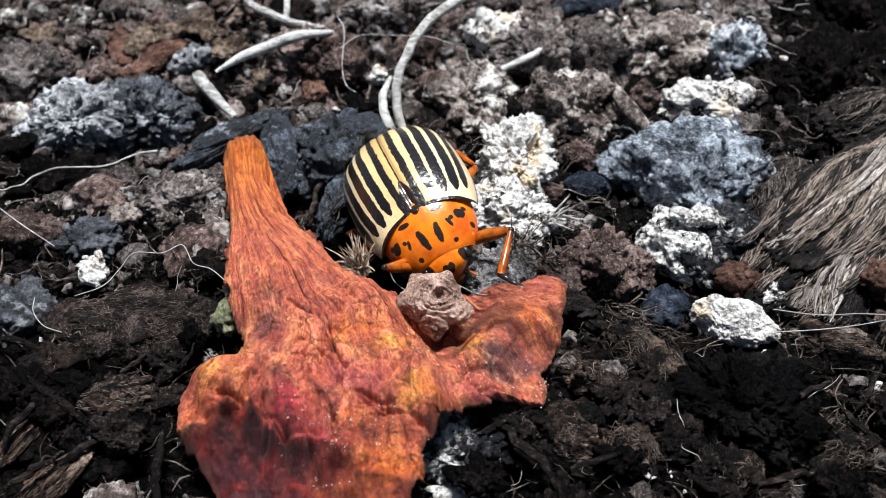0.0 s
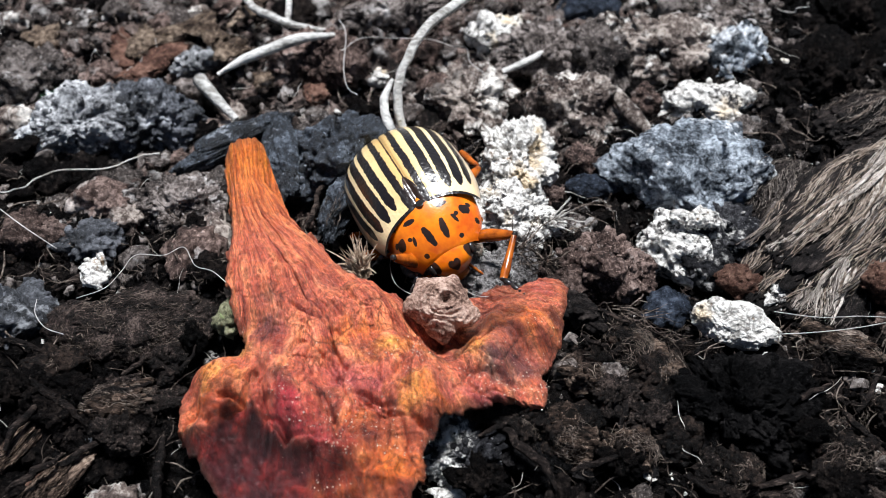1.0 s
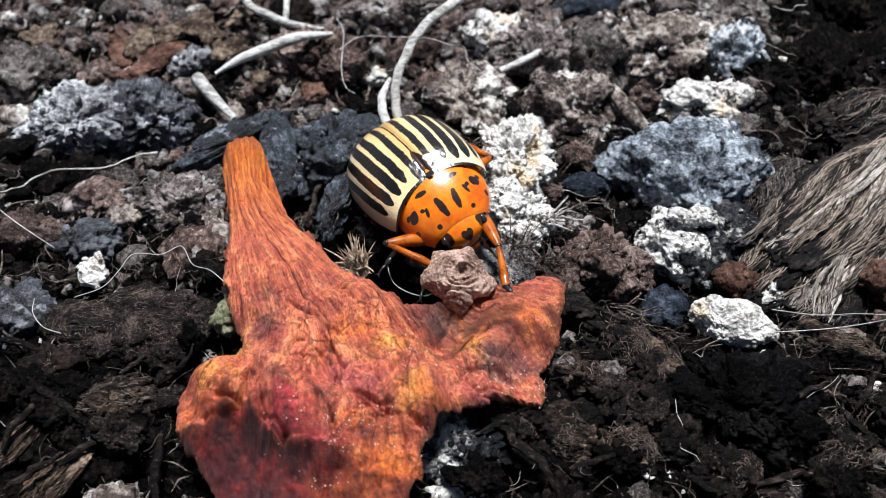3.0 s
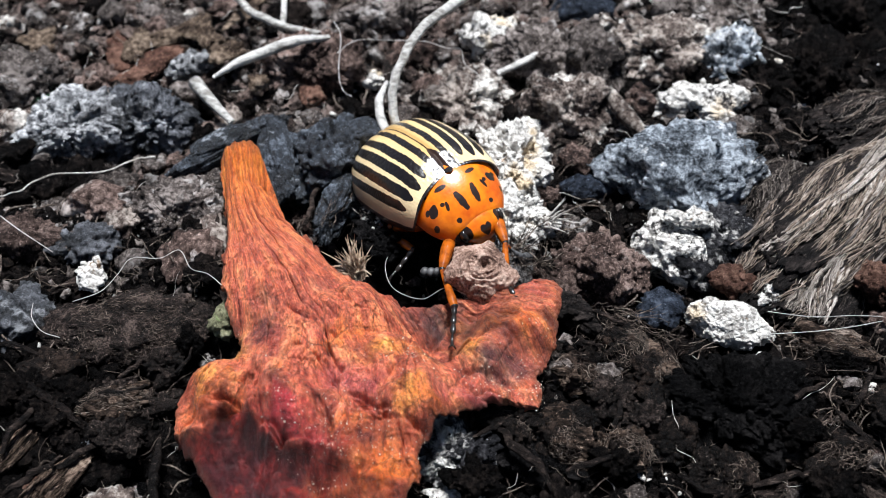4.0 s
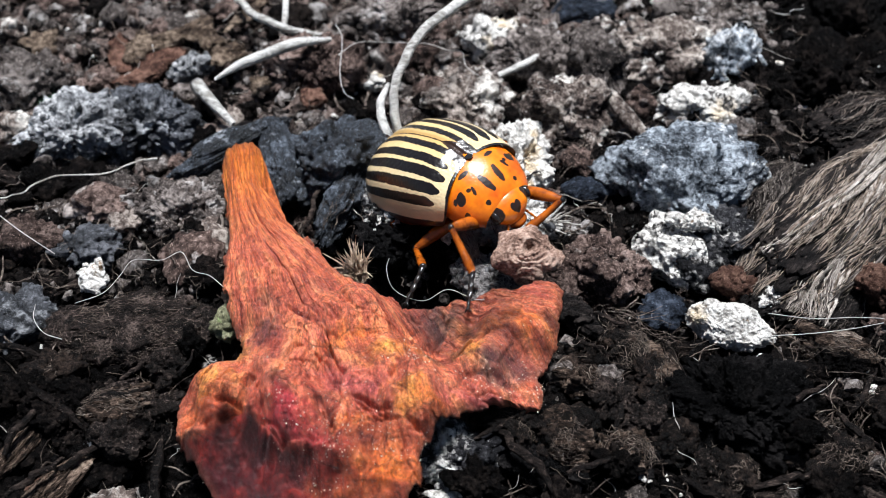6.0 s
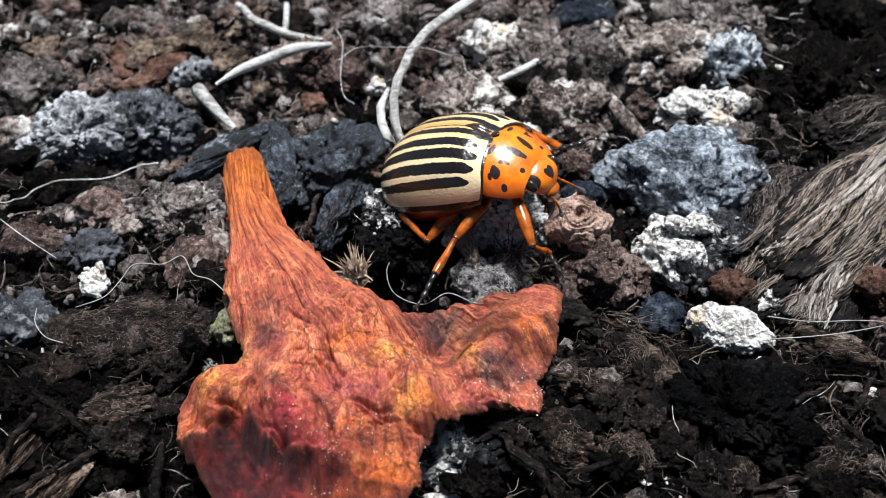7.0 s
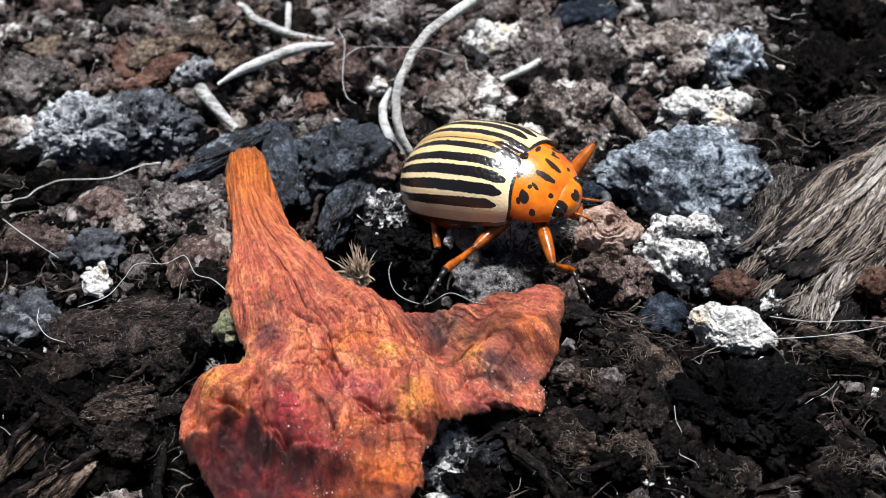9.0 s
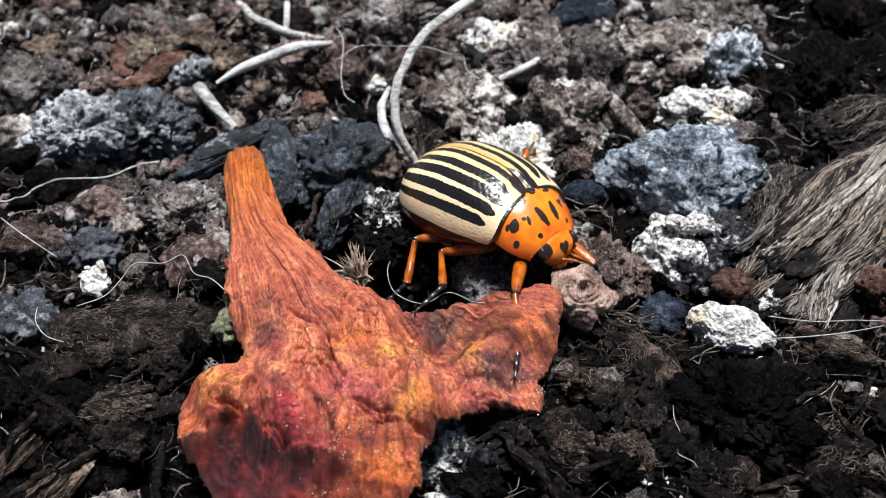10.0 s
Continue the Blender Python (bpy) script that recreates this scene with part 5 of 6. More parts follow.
clod("rust_flake", -18.8, 16.0, 0.1, 1.1, 2.6, 0.4, -30, RUST, "rusty brown leaf scrap", "leaf scrap", seed=61, bits=0.2, level=4)
clod("rust_flake", -7.9, 12.8, 0.2, 0.8, 0.8, 0.6, 0, RUST, "small rust-coloured crumb on dark soil", "crumb", seed=62, bits=0.3, level=4)
for i, (x, y, z, sx, sy, sz) in enumerate([(2.4, -2.6, 0.5, 1.3, 1.2, 1.0), (1.7, -1.6, 0.3, 1.0, 1.2, 0.9), (3.4, -1.6, 0.1, 1.2, 1.3, 0.9)]):
    lump = clod("felted_clod", x, y, z, sx, sy, sz, 0, WOOL, "grey clod felted with woolly hairs", "clod", seed=63 + 200 * i, bits=0.3, level=5)
    hairy(lump, sx, sy, sz, 0, 170, 0.9, HAIR if i < 2 else FIBRE, 64 + i, 0.014, "grey woolly hairs")
strand("straw", [(-13.68, 21.84, 1.5), (-11.93, 19.11, 2.0), (-9.89, 17.44, 2.2), (-7.07, 17.22, 1.5)], [0.24, 0.27, 0.28, 0.18], STEM, "pale dry plant stem", "stem", wobble=0.09, seed=5)
strand("straw", [(-6.85, 16.1, 2.2), (-9.18, 14.79, 2.8), (-11.75, 13.24, 2.6), (-13.6, 12.49, 2.0)], [0.16, 0.36, 0.30, 0.10], STEM, "pale flattened dry stem", "stem", wobble=0.11, seed=6)
strand("straw", [(-10.24, 21.06, 2.0), (-10.09, 18.77, 1.8), (-10.21, 17.96, 1.5)], [0.2, 0.2, 0.2], STEM, "pale dry stem on dark soil", "stem")
strand("straw", [(-14.86, 12.7, 1.5), (-13.51, 11.03, 1.2), (-12.34, 9.98, 0.6)], [0.45, 0.33, 0.2], STEM, "short pale straw on dark soil", "straw")
strand("arched_stalk", [(-1.32, 6.49, 0.5), (-2.34, 7.09, 2.5), (-2.56, 7.96, 4.0), (-2.18, 9.16, 5.2), (-1.14, 11.2, 6.0), (0.45, 13.28, 6.2), (2.12, 15.45, 6.0)], [0.27, 0.26, 0.26, 0.26, 0.28, 0.30, 0.30], STEM, "grey dry stalk arching over the soil", "stalk", wobble=0.06)
strand("arched_stalk", [(-1.81, 6.7, 0.3), (-3.11, 8.14, 1.6), (-3.47, 9.69, 2.2), (-3.02, 11.27, 2.6)], [0.28, 0.28, 0.26, 0.12], STEM, "grey dry stalk split from the arch", "stalk", wobble=0.05)
strand("root_thread", [(-24.57, 3.77, 0.6), (-22.92, 3.6, 1.2), (-21.44, 4.59, 1.4), (-18.63, 5.06, 1.3), (-17.24, 5.85, 1.3), (-16.11, 6.65, 1.0)], [0.03, 0.045, 0.05, 0.045, 0.05, 0.07], STRAW, "pale thin root thread", "root", wobble=0.08)
strand("hair", [(-17.42, -5.06, 2.3), (-16.14, -4.6, 2.5), (-15.44, -3.79, 2.8), (-14.95, -2.86, 2.9), (-13.58, -2.86, 2.9), (-12.71, -2.34, 2.9), (-11.95, -3.52, 2.9), (-11.08, -3.87, 2.9), (-10.24, -4.75, 3.1)], 0.02, HAIR, "curled white hair-thin fibre", "fibre")
strand("hair", [(-19.28, -5.13, 2.3), (-19.0, -6.13, 2.5), (-18.3, -6.96, 2.5), (-17.46, -7.19, 2.3)], 0.02, HAIR, "white hair-thin fibre on dark soil", "fibre")
strand("hair", [(-6.58, 16.99, 2.8), (-6.04, 15.35, 2.9), (-5.93, 11.96, 2.9), (-5.62, 10.48, 2.6), (-5.06, 10.18, 2.3)], 0.028, HAIR, "white hair-thin fibre on dark soil", "fibre")
strand("hair", [(-6.17, 13.76, 2.8), (-5.01, 14.6, 3.1), (-2.94, 14.31, 3.3), (-0.89, 14.2, 3.3), (0.46, 13.52, 3.3), (1.32, 13.9, 2.9), (1.54, 12.77, 2.7), (2.32, 12.31, 2.3)], 0.028, HAIR, "white hair-thin fibre on dark soil", "fibre")
strand("hair", [(15.43, -5.86, 2.3), (17.26, -6.5, 2.7), (19.09, -6.44, 2.7), (20.62, -6.35, 2.5)], 0.024, HAIR, "white hair-thin fibre on dark soil", "fibre")
strand("hair", [(15.26, -7.18, 2.3), (17.03, -7.35, 2.7), (18.9, -7.09, 2.7), (20.54, -6.61, 2.5)], 0.024, HAIR, "white hair-thin fibre on dark soil", "fibre")
strand("hair", [(-22.91, 0.87, 2.3), (-21.2, -0.62, 2.6), (-19.24, -1.88, 2.3)], 0.028, HAIR, "pale hair-thin fibre on dark soil", "fibre")
strand("hair", [(-2.51, -0.51, 0.8), (-2.74, -1.85, 1.0), (-2.26, -3.43, 1.2), (-0.84, -4.44, 1.6), (0.38, -4.23, 2.2), (1.72, -5.03, 2.4), (3.04, -5.02, 2.6)], 0.02, HAIR, "pale hair-thin fibre on the petal rim", "fibre")
strand("straw", [(3.62, 14.02, 1.0), (5.36, 14.53, 1.6), (7.11, 16.53, 1.3)], [0.2, 0.22, 0.15], STEM, "dry yellowish straw bit", "straw")
strand("bark_sliver", [(10.22, 11.34, 1.5), (10.95, 9.26, 1.5), (12.26, 7.61, 1.0)], [0.4, 0.55, 0.25], TAN, "brown bark sliver on dark soil", "bark")
clod("moss_tuft", -23.3, 12.3, 0.2, 1.3, 1.0, 0.8, 0, MOSS, "small dark green moss tuft", "moss", seed=64, bits=0.5, level=5)
clod("leaf_scrap", -26.2, 18.2, 0.5, 1.1, 1.2, 0.4, 20, STRAWY, "dry tan scrap of leaf litter", "leaf scrap", seed=65, bits=0.2, level=4, rough=0.5)
clod("leaf_scrap", -19.8, 18.2, 0.5, 0.7, 1.8, 0.3, 0, STRAWY, "dry tan scrap of leaf litter", "leaf scrap", seed=66, bits=0.2, level=4, rough=0.5)
clod("leaf_scrap", -15.5, 19.1, 0.5, 0.9, 1.8, 0.4, 30, STRAWY, "dry tan scrap of leaf litter", "leaf scrap", seed=67, bits=0.2, level=4, rough=0.5)
clod("leaf_scrap", -18.0, 18.8, 0.5, 0.7, 2.1, 0.3, -50, STRAWY, "dry tan scrap of leaf litter", "leaf scrap", seed=68, bits=0.2, level=4, rough=0.5)
clod("leaf_scrap", -14.0, 17.0, 0.5, 1.3, 0.9, 0.3, 30, STRAWY, "dry tan scrap of leaf litter", "leaf scrap", seed=69, bits=0.2, level=4, rough=0.5)
clod("leaf_scrap", -13.2, 21.4, 0.5, 0.6, 1.9, 0.2, -30, STRAWY, "dry tan scrap of leaf litter", "leaf scrap", seed=70, bits=0.2, level=4, rough=0.5)
clod("leaf_scrap", -11.3, 13.8, 0.5, 0.7, 0.8, 0.2, 0, STRAWY, "dry tan scrap of leaf litter", "leaf scrap", seed=71, bits=0.2, level=4, rough=0.5)
clod("rust_flake", -20.8, 17.5, 0.1, 0.9, 1.8, 0.4, 20, RUST, "rusty brown leaf scrap", "leaf scrap", seed=72, bits=0.2, level=4)
clod("crusted_clod", -25.6, 14.1, 0.4, 2.1, 2.2, 1.8, 0, CRUMB, "grey-brown crumbly clod on dark soil", "clod", seed=73, bits=0.4, level=5)
clod("white_chip", -16.2, 9.2, 0.1, 0.5, 0.5, 0.3, 0, WHITE, "small white mineral chip", "stone", seed=74, bits=0.11, rough=0.7, level=5, knobs=1.7)
clod("white_chip", -5.8, 18.0, 0.1, 0.4, 0.6, 0.3, 0, WHITE, "small white mineral chip", "stone", seed=75, bits=0.11, rough=0.7, level=5, knobs=1.7)
clod("white_chip", -4.1, 14.5, 0.1, 0.5, 0.6, 0.3, 0, WHITE, "small white mineral chip", "stone", seed=76, bits=0.11, rough=0.7, level=5, knobs=1.7)
clod("white_chip", 12.2, 19.3, 0.2, 0.7, 0.8, 0.6, 0, CRUST, "pale mineral crumb on soil", "stone", seed=77, bits=0.11, level=4)
clod("white_chip", 11.1, 17.0, 0.1, 0.4, 0.5, 0.3, 0, WHITE, "small white mineral chip", "stone", seed=78, bits=0.11, rough=0.7, level=5, knobs=1.7)
clod("mineral_clod", 15.9, 16.6, 0.2, 1.1, 1.2, 1.0, 0, CRUST, "small white crusted clod", "clod", seed=79, bits=0.11, level=5)
clod("mineral_clod", 19.0, 20.1, 0.2, 1.3, 1.1, 0.9, 0, CRUST, "small white crusted clod", "clod", seed=80, bits=0.11, level=5)
clod("mineral_clod", 12.9, 0.2, 2.3, 1.1, 0.5, 0.4, 0, WHITE, "white crust on the stone", "clod", seed=81, bits=0.11, level=5)
clod("mineral_clod", -16.1, 16.1, 0.2, 1.3, 1.0, 0.8, 0, ASH, "pale powdery grey crumb", "clod", seed=82, bits=0.11, level=5)
clod("grey_clod", -3.3, 21.7, 0.3, 2.9, 1.3, 1.1, 0, CRUMB, "grey-brown crumbly clod on dark soil", "clod", seed=83, bits=0.4)
clod("crusted_clod", 3.5, 19.0, 0.3, 2.0, 1.7, 1.4, 0, CRUST, "pale speckled crumbly clod", "clod", seed=84, bits=0.11, level=5)
clod("charcoal_clod", -4.6, 4.2, 0.2, 0.9, 1.2, 1.0, 0, TAR, "dark grey crumbly clod", "clod", seed=85, bits=0.4, level=5)
clod("peat_clod", -3.4, 6.4, 0.3, 1.8, 1.6, 1.3, 0, PEAT, "reddish brown peat clod", "clod", seed=86, bits=0.3, level=5)
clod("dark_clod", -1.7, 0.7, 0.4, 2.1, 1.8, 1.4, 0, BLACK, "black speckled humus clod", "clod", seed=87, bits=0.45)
tuft("fibre_tuft", -4.1, -2.6, 1.2, 80, 1.35, (-0.1, 0.45, 0.9), 0.20, TUFT, "frayed cream-tan fibre tuft", 31, 0.075, 0.5)
tuft("fibre_tuft", 5.6, 1.0, 1.5, 22, 1.5, (0.9, -0.2, 0.15), 0.45, STRAW, "frayed white fibres of the clod", 32, 0.06)
tuft("fibre_tuft", 4.3, -0.2, 1.0, 16, 1.1, (0.1, -0.5, 0.4), 0.50, STRAW, "frayed white fibres of the clod", 33, 0.026)
tuft("fibre_tuft", 17.1, 5.2, 1.0, 16, 2.4, (0.2, -0.2, 0.8), 0.40, FIBRE, "thin brown rootlets in a hollow", 35, 0.030)
tuft("fibre_tuft", 8.7, -4.6, 0.4, 18, 2.8, (0.8, -0.3, 0.25), 0.35, FIBRE, "thin brown rootlets on soil", 36, 0.030)
tuft("fibre_tuft", 10.7, -6.0, 0.4, 18, 2.2, (0.3, -0.6, 0.4), 0.50, FIBRE, "thin brown rootlets on soil", 37, 0.030)
tuft("fibre_tuft", 16.9, -7.3, 0.4, 14, 2.4, (0.6, -0.6, 0.3), 0.40, FIBRE, "thin brown rootlets on soil", 38, 0.030)
tuft("fibre_tuft", -12.7, -8.9, 0.4, 6, 1.6, (-0.3, 0.5, 0.5), 0.50, FIBRE, "thin brown rootlets on soil", 39, 0.030)
tuft("fibre_tuft", 18.2, -10.1, 0.4, 14, 2.0, (-0.3, -0.6, 0.3), 0.50, FIBRE, "thin brown rootlets on soil", 41, 0.030)
tuft("fibre_tuft", -14.0, 1.3, 0.8, 16, 1.6, (-0.1, -0.3, 0.6), 0.60, FIBRE, "thin pale rootlets on clod", 42, 0.030)
clod("bark_sliver", 6.5, -4.7, 1.0, 1.3, 0.8, 0.6, -45, BARK, "curled brown bark piece by the petal", "bark", seed=88, bits=0.3, level=5)
clod("peat_clod", 26.5, 19.0, 0.5, 3.2, 2.6, 2.1, 0, DIM_WET, "dark brown peat clod", "clod", seed=89, bits=0.45)
clod("peat_clod", 23.2, 18.9, 0.4, 2.0, 1.9, 1.6, 0, DIM_WET, "dark brown peat clod", "clod", seed=90, bits=0.45, level=5)
clod("peat_clod", 26.5, 14.1, 0.4, 1.9, 2.2, 1.8, 0, DIM_WET, "dark brown peat clod", "clod", seed=91, bits=0.45, level=5)
clod("peat_clod", 21.4, 14.5, 0.3, 1.6, 1.6, 1.3, 0, DIM_WET, "dark brown peat clod", "clod", seed=92, bits=0.45, level=5)
clod("bark_flake", -20.3, -7.1, 0.1, 1.5, 1.0, 0.4, 20, DIM_WET, "dark flat flake of rotten bark", "bark", seed=93, bits=0.3, rough=0.5, level=5)
clod("bark_flake", -18.2, -11.7, 0.1, 1.5, 0.9, 0.4, -35, DIM_WET, "dark flat flake of rotten bark", "bark", seed=94, bits=0.3, rough=0.5, level=5)
clod("bark_flake", -15.0, -12.6, 0.1, 1.5, 0.9, 0.3, 30, DIM_WET, "dark flat flake of rotten bark", "bark", seed=95, bits=0.3, rough=0.5, level=5)
clod("bark_flake", -13.6, -10.8, 0.1, 1.1, 0.7, 0.3, -20, DIM_WET, "dark flat flake of rotten bark", "bark", seed=96, bits=0.3, rough=0.5, level=5)
clod("bark_flake", -18.4, -13.7, 0.1, 1.3, 0.9, 0.3, 10, DIM_WET, "dark flat flake of rotten bark", "bark", seed=97, bits=0.3, rough=0.5, level=5)
clod("bark_flake", -16.2, -7.4, 0.1, 1.6, 0.7, 0.3, -12, DIM_WET, "dark flat flake of rotten bark", "bark", seed=98, bits=0.3, rough=0.5, level=5)
clod("rust_flake", -17.3, -13.6, 0.1, 0.9, 0.6, 0.3, 35, RUST, "brown fibrous bark scrap", "bark", seed=99, bits=0.3, rough=0.5, level=5)
strand("twig", [(-19.59, -8.35, 1.17), (-17.98, -9.65, 1.47), (-16.67, -10.53, 1.37), (-15.86, -11.06, 1.07)], [0.12249999999999998, 0.21, 0.175, 0.06999999999999999], SLIVER, "dark brown rotten twig piece on soil", "twig", wobble=0.12, seed=90, sides=5)
strand("twig", [(-18.74, -12.66, 1.35), (-18.52, -11.82, 1.65), (-18.08, -10.78, 1.55), (-18.19, -9.61, 1.25)], [0.105, 0.18, 0.15, 0.06], SLIVER, "dark brown rotten twig piece on soil", "twig", wobble=0.12, seed=40, sides=5)
strand("twig", [(-11.73, -15.08, 1.34), (-11.87, -14.16, 1.64), (-12.0, -13.02, 1.54), (-12.15, -11.84, 1.24)], [0.147, 0.252, 0.21, 0.084], SLIVER, "dark brown rotten twig piece on soil", "twig", wobble=0.12, seed=285, sides=5)
strand("twig", [(-15.86, -9.79, 1.14), (-15.0, -9.64, 1.44), (-14.01, -9.59, 1.34), (-13.3, -9.02, 1.04)], [0.105, 0.18, 0.15, 0.06], SLIVER, "dark brown rotten twig piece on soil", "twig", wobble=0.12, seed=215, sides=5)
strand("twig", [(-14.74, -8.78, 1.26), (-14.16, -8.54, 1.56), (-13.68, -7.83, 1.46), (-13.21, -7.06, 1.16)], [0.077, 0.132, 0.11, 0.044000000000000004], SLIVER, "dark brown rotten twig piece on soil", "twig", wobble=0.12, seed=250, sides=5)
strand("twig", [(-16.58, -13.1, 0.88), (-15.83, -12.95, 1.18), (-15.14, -12.23, 1.08), (-14.51, -11.75, 0.78)], [0.105, 0.18, 0.15, 0.06], SLIVER, "dark brown rotten twig piece on soil", "twig", wobble=0.12, seed=150, sides=5)
strand("twig", [(-18.1, -14.59, 1.39), (-17.25, -14.07, 1.69), (-16.62, -13.46, 1.59), (-16.34, -12.72, 1.29)], [0.105, 0.18, 0.15, 0.06], SLIVER, "dark brown rotten twig piece on soil", "twig", wobble=0.12, seed=60, sides=5)
strand("twig", [(-12.13, -8.75, 1.21), (-11.93, -8.55, 1.51), (-11.64, -7.92, 1.41), (-11.68, -7.02, 1.11)], [0.06999999999999999, 0.12, 0.1, 0.04000000000000001], SLIVER, "dark brown rotten twig piece on soil", "twig", wobble=0.12, seed=330, sides=5)
strand("twig", [(6.49, -6.47, 1.34), (6.9, -7.04, 1.64), (7.4, -7.28, 1.54), (7.99, -7.54, 1.24)], [0.06999999999999999, 0.12, 0.1, 0.04000000000000001], SLIVER, "dark brown rotten twig piece on soil", "twig", wobble=0.12, seed=1060, sides=5)
strand("twig", [(7.69, -11.36, 0.84), (7.93, -10.73, 1.14), (8.24, -9.82, 1.04), (8.81, -8.78, 0.74)], [0.105, 0.18, 0.15, 0.06], SLIVER, "dark brown rotten twig piece on soil", "twig", wobble=0.12, seed=1110, sides=5)
strand("twig", [(9.11, -8.62, 1.0), (9.45, -8.36, 1.3), (10.05, -7.5, 1.2), (10.57, -6.83, 0.9)], [0.0875, 0.15, 0.125, 0.05], SLIVER, "dark brown rotten twig piece on soil", "twig", wobble=0.12, seed=1160, sides=5)
strand("twig", [(2.58, -11.43, 1.09), (3.43, -12.55, 1.39), (4.29, -13.53, 1.29), (4.83, -14.4, 0.99)], [0.13999999999999999, 0.24, 0.2, 0.08000000000000002], SLIVER, "dark brown rotten twig piece on soil", "twig", wobble=0.12, seed=940, sides=5)
strand("twig", [(5.39, -13.55, 1.25), (6.28, -13.32, 1.55), (7.1, -13.13, 1.45), (7.8, -12.79, 1.15)], [0.0875, 0.15, 0.125, 0.05], SLIVER, "dark brown rotten twig piece on soil", "twig", wobble=0.12, seed=1060, sides=5)
strand("twig", [(10.03, -13.8, 1.15), (10.48, -14.1, 1.45), (11.15, -14.6, 1.35), (11.91, -14.54, 1.05)], [0.0875, 0.15, 0.125, 0.05], SLIVER, "dark brown rotten twig piece on soil", "twig", wobble=0.12, seed=1250, sides=5)
strand("twig", [(14.75, -10.14, 0.92), (15.67, -10.09, 1.22), (16.85, -9.42, 1.12), (17.72, -8.93, 0.82)], [0.0875, 0.15, 0.125, 0.05], SLIVER, "dark brown rotten twig piece on soil", "twig", wobble=0.12, seed=1420, sides=5)
strand("twig", [(17.66, -10.57, 1.01), (18.03, -11.43, 1.31), (18.5, -11.92, 1.21), (19.25, -12.14, 0.91)], [0.105, 0.18, 0.15, 0.06], SLIVER, "dark brown rotten twig piece on soil", "twig", wobble=0.12, seed=1530, sides=5)
strand("twig", [(13.06, -14.28, 1.28), (14.09, -14.11, 1.58), (15.17, -13.88, 1.48), (16.02, -13.68, 1.18)], [0.105, 0.18, 0.15, 0.06], SLIVER, "dark brown rotten twig piece on soil", "twig", wobble=0.12, seed=1400, sides=5)
strand("twig", [(18.39, -10.49, 1.0), (18.86, -10.03, 1.3), (19.48, -9.14, 1.2), (20.31, -8.05, 0.9)], [0.0875, 0.15, 0.125, 0.05], SLIVER, "dark brown rotten twig piece on soil", "twig", wobble=0.12, seed=1540, sides=5)
strand("twig", [(1.51, -11.81, 1.13), (2.02, -11.7, 1.43), (2.56, -11.32, 1.33), (3.17, -11.07, 1.03)], [0.06999999999999999, 0.12, 0.1, 0.04000000000000001], SLIVER, "dark brown rotten twig piece on soil", "twig", wobble=0.12, seed=880, sides=5)
strand("twig", [(0.38, -10.67, 0.89), (0.76, -11.49, 1.19), (0.94, -11.56, 1.09), (1.32, -11.92, 0.79)], [0.06999999999999999, 0.12, 0.1, 0.04000000000000001], SLIVER, "dark brown rotten twig piece on soil", "twig", wobble=0.12, seed=820, sides=5)
strand("twig", [(-20.93, -6.72, 1.39), (-19.87, -7.17, 1.69), (-19.12, -7.44, 1.59), (-18.46, -7.41, 1.29)], [0.105, 0.18, 0.15, 0.06], SLIVER, "dark brown rotten twig piece on soil", "twig", wobble=0.12, seed=40, sides=5)
strand("twig", [(7.1, -4.94, 1.3), (7.82, -5.43, 1.6), (8.47, -5.83, 1.5), (9.38, -5.66, 1.2)], [0.063, 0.108, 0.09, 0.036], SLIVER, "dark brown rotten twig piece on soil", "twig", wobble=0.12, seed=1090, sides=5)
strand("twig", [(-2.88, 1.16, 0.82), (-2.67, 1.52, 1.12), (-2.62, 2.5, 1.02), (-2.34, 3.66, 0.72)], [0.06999999999999999, 0.12, 0.1, 0.04000000000000001], SLIVER, "dark brown rotten twig piece on soil", "twig", wobble=0.12, seed=700, sides=5)
strand("twig", [(-7.2, 0.53, 1.37), (-6.8, 1.26, 1.67), (-6.74, 2.75, 1.57), (-6.39, 4.09, 1.27)], [0.105, 0.18, 0.15, 0.06], SLIVER, "dark brown rotten twig piece on soil", "twig", wobble=0.12, seed=560, sides=5)
clod("soil_crumb", 3.7, -9.3, 0.9, 0.8, 0.7, 0.6, 0, DIM_PEAT, "brown fibrous soil crumb lying loose", "crumb", seed=100, bits=0.45, rough=0.55, level=5)
clod("soil_crumb", 7.8, -9.6, 1.0, 0.9, 0.8, 0.7, 20, SLAB, "brown fibrous soil crumb lying loose", "crumb", seed=101, bits=0.45, rough=0.55, level=5)
clod("soil_crumb", 7.8, -13.0, 1.0, 1.0, 0.8, 0.6, 0, DIM_WET, "brown fibrous soil crumb lying loose", "crumb", seed=102, bits=0.45, rough=0.55, level=5)
clod("soil_crumb", 15.7, -11.6, 1.0, 1.0, 0.8, 0.6, 0, DIM_WET, "brown fibrous soil crumb lying loose", "crumb", seed=103, bits=0.45, rough=0.55, level=5)
clod("soil_crumb", 18.8, -7.7, 0.9, 0.9, 0.7, 0.6, 0, DIM_WET, "brown fibrous soil crumb lying loose", "crumb", seed=104, bits=0.45, rough=0.55, level=5)
clod("soil_crumb", 9.1, -10.8, 0.9, 0.8, 0.7, 0.5, 0, SLAB, "brown fibrous soil crumb lying loose", "crumb", seed=105, bits=0.45, rough=0.55, level=5)
clod("soil_crumb", -12.8, -7.8, 1.0, 0.8, 0.9, 0.7, 0, SLAB, "brown fibrous soil crumb lying loose", "crumb", seed=106, bits=0.45, rough=0.55, level=5)
